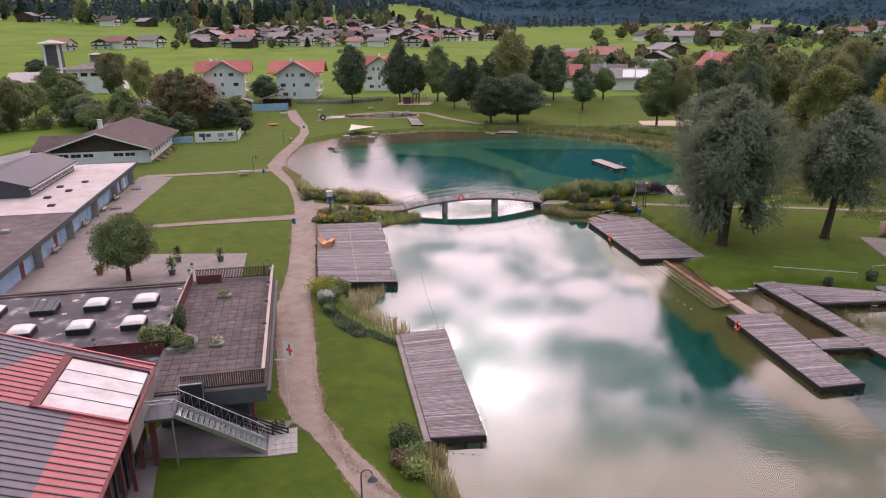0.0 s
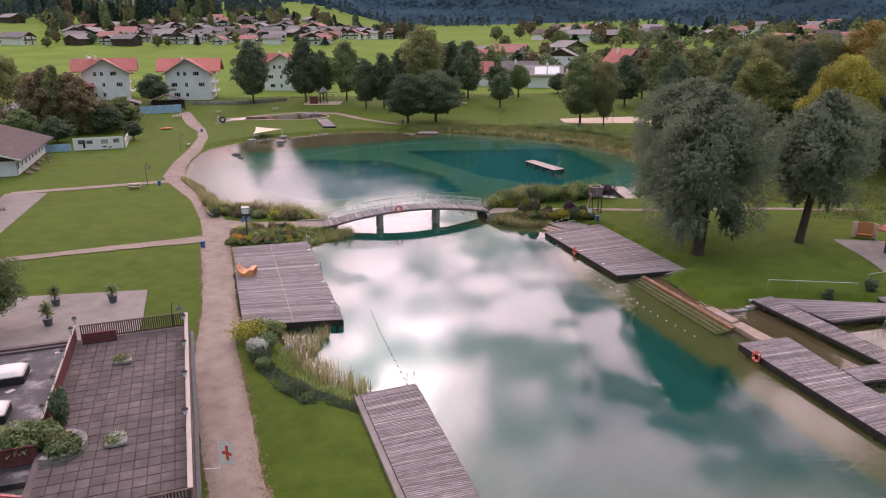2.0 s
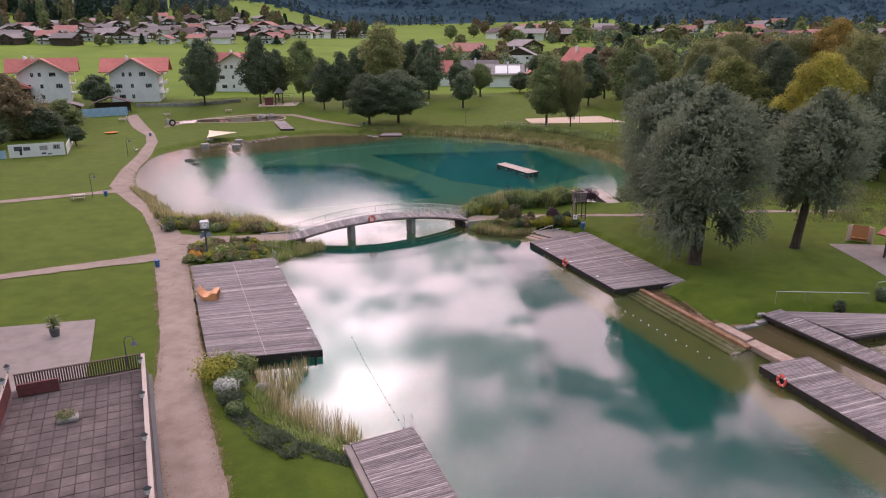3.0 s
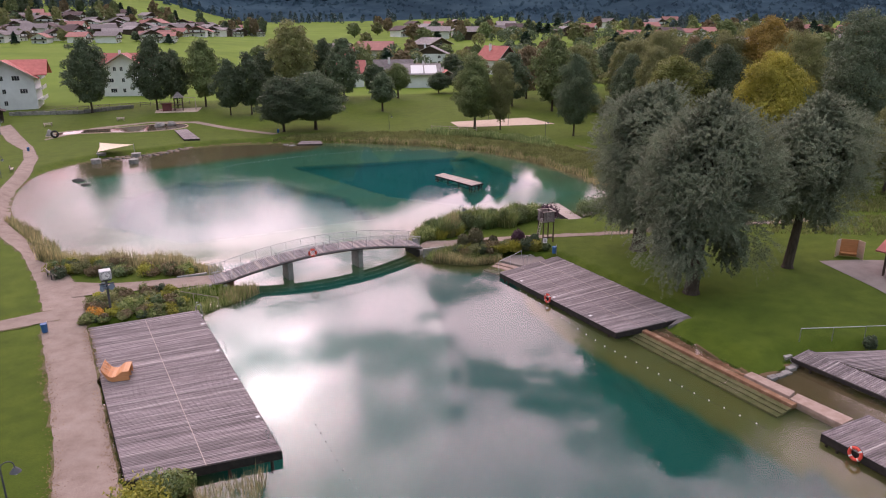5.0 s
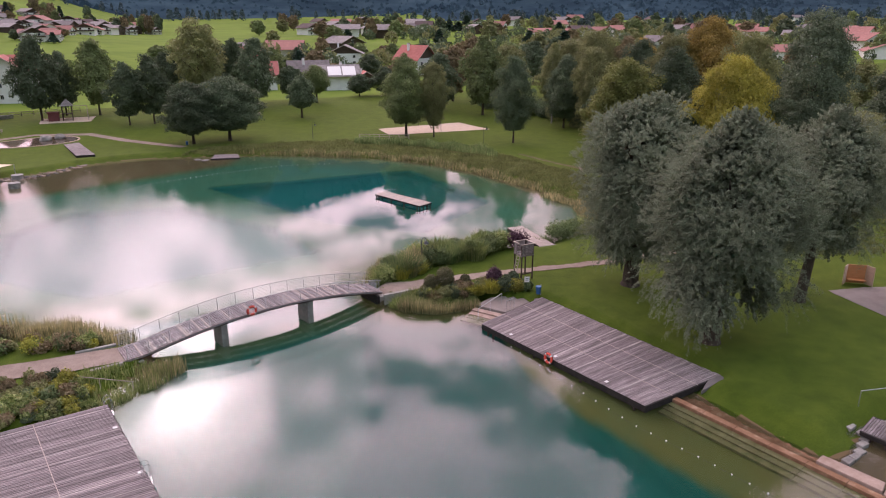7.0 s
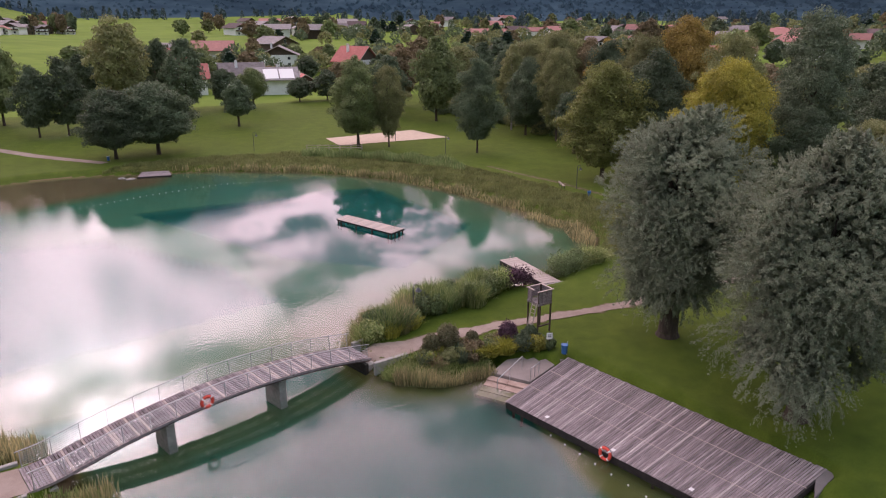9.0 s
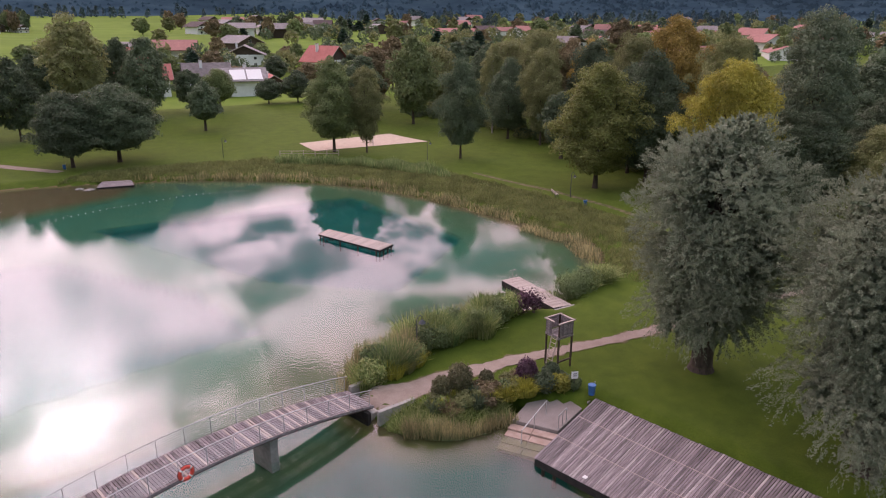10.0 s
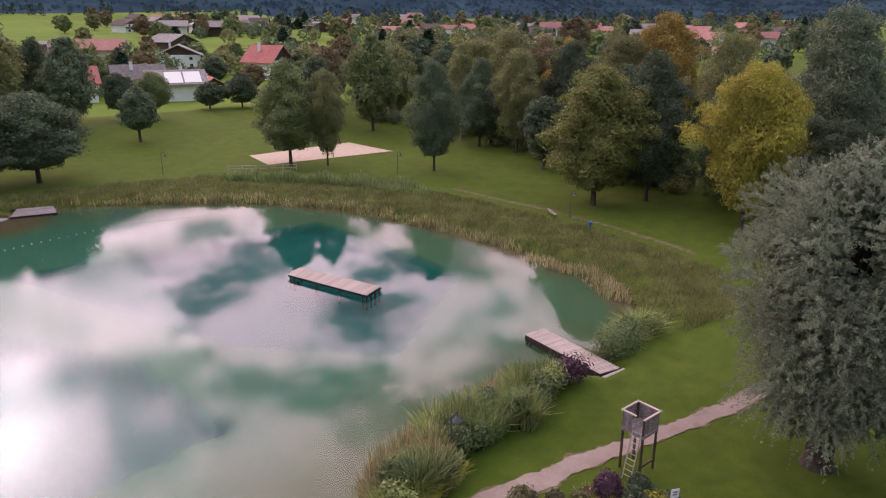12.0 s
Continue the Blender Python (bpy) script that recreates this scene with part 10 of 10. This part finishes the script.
# ---- houses beyond the park ----
for row in ((51.8, 271.2, -102, 10, 13, 4.6, 7.4, PLASTER, GREY_ROOF, PLASTER, "white house with a grey roof and pale solar panels"),
            (58.0, 281, 80, 11, 12, 5.2, 8.2, PLASTER, GREY_ROOF, WOOD_BROWN, "house with a pale grey roof and brown gable"),
            (40.5, 279, 82, 11, 13, 5.0, 8.4, PLASTER, RED_ROOF, PLASTER, "house with a broad orange-red roof behind trees"),
            (104.0, 302, 25, 10.5, 12, 6.2, 10.8, PLASTER, RED_ROOF, WOOD_BROWN, "tall chalet with a steep red roof and dark gable"),
            (70.5, 276, -10, 6, 7, 2.6, 4.4, WOOD_BROWN, RED_ROOF, WOOD_BROWN, "small brown garden house with a red roof"),
            (84, 345, -20, 15, 16, 5.5, 8.8, PLASTER, GREY_ROOF, WOOD_BROWN, "grey barn-like house with a dark gable"),
            (50, 352, 70, 12, 14, 5.0, 8.5, PLASTER, RED_ROOF, PLASTER, "house with a red roof among trees"),
            (26, 340, 20, 12, 13, 4.5, 7.6, WOOD_BROWN, GREY_ROOF, WOOD_BROWN, "dark timber house with a grey roof")):
    x, y, rz, w, l, e, r, wm, rm, gm, lb = row
    hs = gable_house("house", Matrix.Translation((x, y, ground_z(x, y))) @ pose(0, 0, 0, 0, 0, rz), w, l, e, r, 1.0, wm, rm, gm, lb,
                     wins=[(-w * 0.28, 1.7, 1.2, 1.3), (w * 0.28, 1.7, 1.2, 1.3)] + ([(-w * 0.28, 4.2, 1.2, 1.2), (w * 0.28, 4.2, 1.2, 1.2)] if e > 4.8 else []), chimney=True)
    if "solar" in lb:
        for s in range(2):
            bm = bmesh.new()
            add_box(bm, 0, 5.0, 0.6 + 4.6 * s, 4.8 + 4.6 * s, 0.26, 0.32, Matrix.Translation((w / 2 + 0.3, 0, e - 0.2)) @ pose(0, 0, 0, 0, 0, 180) @ Matrix.Translation((0, -l, 0)) @ Matrix.Rotation(-math.atan2(r - e, w / 2), 4, "Y"))
            # the sky's glint on the panel is put into its white colour
            part("solar_panel", bm, WHITE, hs, "solar panel coloured white for its glint")


def chalet_variant(k, wall, roof, gable, w, l, e, r, label):
    return gable_house("village_house", Matrix.Translation((0, 0, -500)), w, l, e, r, 1.3, wall, roof, gable, label,
                       wins=[(-w * 0.27, 1.4, 1.5, 1.5), (w * 0.27, 1.4, 1.5, 1.5), (-w * 0.24, e - 0.9, 1.5, 1.3), (w * 0.24, e - 0.9, 1.5, 1.3)], chimney=False, balcony=True, plain_windows=True)


VARIANTS = [chalet_variant(0, PLASTER, BROWN_ROOF, WOOD_BROWN, 13, 15, 5.6, 8.6, "white chalet with a brown gable and dark roof"),
            chalet_variant(1, PLASTER, MUTED_RED, PLASTER, 12, 14, 5.4, 8.4, "white village house with a red roof"),
            chalet_variant(2, WOOD_BROWN, GREY_ROOF, WOOD_BROWN, 14, 16, 5.8, 8.8, "dark timber chalet with a grey roof"),
            chalet_variant(3, PLASTER, GREY_ROOF, WOOD_BROWN, 13, 15, 5.6, 8.4, "white chalet with a grey roof"),
            chalet_variant(4, PLASTER, MUTED_RED, WOOD_BROWN, 14, 17, 6.0, 9.2, "large village house with a red roof and timber gable")]
rv = random.Random(21)
spots = []


def place_house(x, y, rz, v=None, s=1.0):
    for (a, b) in spots:
        if math.hypot(a - x, b - y) < (15.5 if x < 80 else 19):
            return
    spots.append((x, y))
    k = rv.choice((0, 0, 0, 1, 1, 2, 2, 3, 3, 4)) if v is None else v
    ob = copy_thing(VARIANTS[k], Matrix.Translation((x, y, ground_z(x, y) - 0.2)) @ pose(0, 0, 0, 0, 0, rz) @ Matrix.Diagonal((s, s, s, 1)))
    tagged(ob, group="village houses")


# the compact village beyond the meadow, set out by bearing and distance from the pond
def polar(az, d):
    return d * math.sin(math.radians(az)), d * math.cos(math.radians(az))


for k in range(2600):
    az, d = rv.uniform(-21.5, 3.5), 492 + 240 * rv.random() ** 1.3
    if len(spots) > 122 or d > 735 - 9 * max(0, -az - 12) ** 1.2 or (az > -3 and d < 560 + 20 * (az + 3)):
        continue
    x, y = polar(az, d)
    place_house(x, y, rv.choice((0, 20, -15, 90, 75, 40)) + rv.uniform(-12, 12), rv.choice((0, 0, 3, 2, 2, 3, 3, 1, 1, 4)), rv.uniform(0.66, 0.88))
# farms along the lane and on the slope
for az, d, rz, v, sc in ((-29.8, 492, 82, 1, 0.85), (-27.9, 500, 20, 0, 0.75), (-26.0, 500, 75, 4, 0.85), (-25.0, 488, 15, 1, 0.75), (-23.9, 510, 80, 3, 0.9), (-22.6, 500, 10, 0, 0.8),
                         (-36.0, 760, 20, 0, 1.0), (-34.2, 790, 70, 4, 1.1), (-32.4, 770, 10, 2, 1.0), (-31.0, 780, 40, 3, 1.0), (-27.6, 745, 15, 0, 0.9), (-26.6, 730, 80, 0, 1.0), (-25.2, 740, 20, 1, 0.8), (-24.4, 720, 60, 2, 0.9)):
    place_house(*polar(az, d), rz, v, sc)
# single houses and barns on the valley floor to the east
for x, y, rz, v, sc in ((168.7, 582, 70, 3, 1.1), (187.5, 553, 75, 2, 1.1), (193, 716, 20, 3, 1.0), (272, 676, 60, 0, 1.0), (410, 748, 30, 3, 1.2), (330, 640, 40, 1, 1.0), (376, 610, 75, 4, 1.0), (74.8, 382, 70, 1, 1.1), (440, 700, 20, 3, 1.2)):
    place_house(x, y, rz, v, sc)
for k in range(300):
    az, d = rv.uniform(8, 56), rv.uniform(560, 1000)
    if len(spots) > 160 or (az < 13 and d > 600) or (az > 20 and d < 640 and az < 30):
        continue
    place_house(*polar(az, d), rv.choice((0, 30, -25, 80)) + rv.uniform(-12, 12), rv.choice((0, 1, 2, 3, 3, 4)), rv.uniform(0.85, 1.1))
for k in range(400):
    az, d = rv.uniform(36, 57), rv.uniform(430, 620)
    if len(spots) > 178:
        break
    place_house(*polar(az, d), rv.choice((0, 30, -25, 80)) + rv.uniform(-12, 12), rv.choice((1, 1, 4, 4, 0, 3)), rv.uniform(0.8, 1.1))
for v in VARIANTS:
    for o in (*v.children_recursive, v):
        bpy.data.objects.remove(o)


# dark timber barns on the meadow, and long red-roofed halls at the village edge
for x, y, rz, w, l in ((58.5, 404, 24, 13, 15), (119.5, 444, 20, 16, 18)):
    gable_house("barn", Matrix.Translation((x, y, ground_z(x, y))) @ pose(0, 0, 0, 0, 0, rz), w, l, 3.6, 7.0, 1.2, WOOD_BROWN, GREY_ROOF, WOOD_BROWN, "weathered dark timber barn on the meadow", wins=[(0, 4.4, 1.6, 2.0)], category="barn")
for az, d, rz, w, l, wm in ((32, 590, 60, 15, 36, MUTED_RED), (34.5, 620, 55, 15, 30, MUTED_RED), (46, 600, 48, 18, 50, MUTED_RED), (51, 560, 40, 18, 40, MUTED_RED), (49, 640, 45, 20, 34, GREY_ROOF), (58, 560, 30, 18, 34, GREY_ROOF), (46.3, 395, 35, 17, 34, MUTED_RED), (50.2, 400, -50, 16, 28, MUTED_RED)):
    x, y = polar(az, d)
    gable_house("works_hall", Matrix.Translation((x, y, ground_z(x, y))) @ pose(0, 0, 0, 0, 0, rz), w, l, 3.4, 6.2, 0.6, PLASTER, wm, PLASTER, "long hall with a red roof at the village edge" if wm is MUTED_RED else "white works hall with a grey roof", wins=[(-4, 1.6, 2, 1.5), (4, 1.6, 2, 1.5)], category="hall")

# garden trees and firs between the houses, and groves below the mountain
rg = random.Random(8)


def clear_of_houses(x, y, gap):
    return all(math.hypot(a - x, b - y) > gap for a, b in spots)


n_far = 0
for k in range(900):
    az, d = rg.uniform(-23, 3), 484 + 290 * rg.random()
    x, y = polar(az, d)
    if n_far > 130 or not clear_of_houses(x, y, 8.5) or (az > -3 and d < 560 + 20 * (az + 3)):
        continue
    n_far += 1
    tall = d > 600
    tree(rg.choice(("fir", "far", "far", "far")), x, y, rg.uniform(7, 15) if tall else rg.uniform(3.5, 7.5), rg.uniform(6, 10) if tall else rg.uniform(4, 7))
# fir groves on the slope behind the village
for a0, a1, d0, d1, n in ((-20.5, -17.5, 650, 730, 40), (-25, -20, 800, 850, 30), (-29, -27.4, 735, 765, 10), (-17, -12, 740, 800, 30), (-35.5, -31, 800, 830, 18)):
    for k in range(n):
        x, y = polar(rg.uniform(a0, a1), rg.uniform(d0, d1))
        if clear_of_houses(x, y, 9):
            tree(rg.choice(("fir", "fir", "far")), x, y, rg.uniform(12, 22), rg.uniform(7, 11))
n_far = 0
for k in range(420):
    az, d = rg.uniform(9, 58), rg.uniform(330, 900)
    x, y = polar(az, d)
    if not clear_of_houses(x, y, 11) or n_far > 130 or (az < 26 and d < 420) or (x < 150 and 430 < d < 700 and rg.random() < 0.8):
        continue
    n_far += 1
    tree(rg.choice(("fir", "far", "far", "far", "far")), x, y, rg.uniform(8, 14), rg.uniform(9, 14))

# gardens between the park and the barns: low mixed trees round the near houses
NEAR_HOUSES = ((57, 270), (52, 282), (34, 281), (98.7, 306), (70.5, 279), (84, 350), (44, 354), (26, 346), (58.5, 410), (119.5, 450), (74.8, 386))
n_far = 0
for k in range(600):
    az, d = rg.uniform(1, 34), rg.uniform(284, 430)
    x, y = polar(az, d)
    if n_far > 84 or any(math.hypot(a - x, b - y) < 12 for a, b in NEAR_HOUSES) or any(abs(math.degrees(math.atan2(a - 25, b)) - math.degrees(math.atan2(x - 25, y))) < 1.6 and y < b for a, b in NEAR_HOUSES[:4]):
        continue
    n_far += 1
    tree(rg.choice(("dark", "far", "far", "far", "far", "lime", "fir")), x, y, rg.uniform(5.5, 9), rg.uniform(7, 11))


def far_woods():
    """Tree tops over the mountain foot, as one mass of small cone-shaped crowns."""
    rnd = np.random.default_rng(77)
    n = 20000
    az = np.radians(rnd.uniform(-42, 78, n))
    r = rnd.uniform(1080, 2300, n)
    x, y = r * np.sin(az), r * np.cos(az)
    edge = 1330 - 210 * sstep(-22, -12, np.degrees(az)) + 50 * np.sin(x * 0.006) + 20 * np.sin(x * 0.03)
    k = r > edge
    x, y = x[k], y[k]
    z = land_height(x, y)
    h = rnd.uniform(3, 7, len(x))
    w = h * rnd.uniform(1.0, 1.5, len(x))
    tris = []
    for a in (0.0, 2.1, 4.2):
        c, s = math.cos(a), math.sin(a)
        c2, s2 = math.cos(a + 2.1), math.sin(a + 2.1)
        tris.append(np.stack([np.stack([x + w * c, y + w * s, z], 1), np.stack([x + w * c2, y + w * s2, z], 1), np.stack([x, y, z + h], 1)], 1))
    v = np.concatenate(tris, 1).reshape(-1, 3)
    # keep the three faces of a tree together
    me = quads_mesh("mountain_woods", v, HAZED_FOREST, 3)
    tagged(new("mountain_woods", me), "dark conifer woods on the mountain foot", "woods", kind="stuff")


far_woods()


def hillside_groves():
    """Dense distant tree belts on the slopes, as one mass of pointed and rounded crowns."""
    rnd = np.random.default_rng(5)
    out = []
    for a0, a1, d0, d1, n, h0, h1 in ((-40, -20, 880, 1010, 230, 10, 22), (-20, -7, 770, 900, 130, 10, 20), (-31, -22, 760, 800, 30, 10, 18), (-7, 20, 1060, 1150, 70, 8, 16), (20, 66, 980, 1120, 110, 8, 16), (30, 64, 640, 900, 110, 8, 15)):
        az, d = np.radians(rnd.uniform(a0, a1, n)), rnd.uniform(d0, d1, n)
        x, y = d * np.sin(az), d * np.cos(az)
        z = land_height(x, y)
        h = rnd.uniform(h0, h1, n)
        m = 110
        u = rnd.random((n, m)) ** 0.8
        rad = h[:, None] * 0.24 * np.sqrt(np.maximum(0.03, 1 - u ** 1.6)) * rnd.uniform(0.6, 1.05, (n, m))
        a = rnd.uniform(0, 6.28, (n, m))
        c = np.stack([x[:, None] + rad * np.cos(a), y[:, None] + rad * np.sin(a), z[:, None] + h[:, None] * (0.06 + 0.92 * u)], 2).reshape(-1, 3)
        e = rnd.normal(size=(len(c), 2, 3))
        e /= np.linalg.norm(e, axis=2, keepdims=True)
        s = np.repeat(h, m)[:, None] * 0.085 * rnd.uniform(0.7, 1.3, (len(c), 1))
        out.append(np.stack([c - e[:, 0] * s, c + e[:, 0] * s * 0.6 + e[:, 1] * s, c + e[:, 0] * s * 0.6 - e[:, 1] * s], 1))
    me = quads_mesh("hillside_groves", np.concatenate(out), HAZED_NEEDLES, 3)
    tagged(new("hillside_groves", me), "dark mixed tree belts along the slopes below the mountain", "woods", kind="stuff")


hillside_groves()


def garden_groves(seed, mat, n, label):
    """Hedges and garden trees that crowd round the valley houses, as one mass of small round crowns."""
    rnd = np.random.default_rng(seed)
    az, d = rnd.uniform(3, 60, 4 * n), rnd.uniform(330, 800, 4 * n)
    x, y = d * np.sin(np.radians(az)), d * np.cos(np.radians(az))
    built = np.array(list(spots) + list(NEAR_HOUSES))
    gap = np.min(np.hypot(x[:, None] - built[None, :, 0], y[:, None] - built[None, :, 1]), axis=1)
    clump = np.sin(x * 0.021 + 1.7) * np.sin(y * 0.017 + 0.4) + 0.35 * rnd.normal(size=len(x))
    keep = (gap > 10) & (clump > -0.25) & ~((az < 16) & (d > 400))
    x, y = x[keep][:n], y[keep][:n]
    z = land_height(x, y)
    m = 190
    h = rnd.uniform(4.5, 9.5, len(x))
    q = rnd.normal(size=(len(x), m, 3))
    q /= np.linalg.norm(q, axis=2, keepdims=True)
    c = np.stack([x, y, z + h * 0.52], 1)[:, None, :] + q * (h[:, None] * rnd.uniform(0.75, 1.05, (len(x), m)))[:, :, None] * np.array([0.52, 0.52, 0.5])
    c = c.reshape(-1, 3)
    e = rnd.normal(size=(len(c), 2, 3))
    e /= np.linalg.norm(e, axis=2, keepdims=True)
    s = np.repeat(h, m)[:, None] * 0.10 * rnd.uniform(0.7, 1.3, (len(c), 1))
    v = np.stack([c - e[:, 0] * s, c + e[:, 0] * s * 0.6 + e[:, 1] * s, c + e[:, 0] * s * 0.6 - e[:, 1] * s], 1)
    tagged(new("garden_groves", quads_mesh("garden_groves", v, mat, 3)), label, "trees", kind="stuff")


garden_groves(31, LEAF_DARK, 270, "dark garden trees and hedges between the valley houses")
garden_groves(32, LEAF_OLIVE, 170, "yellowing garden trees between the valley houses")
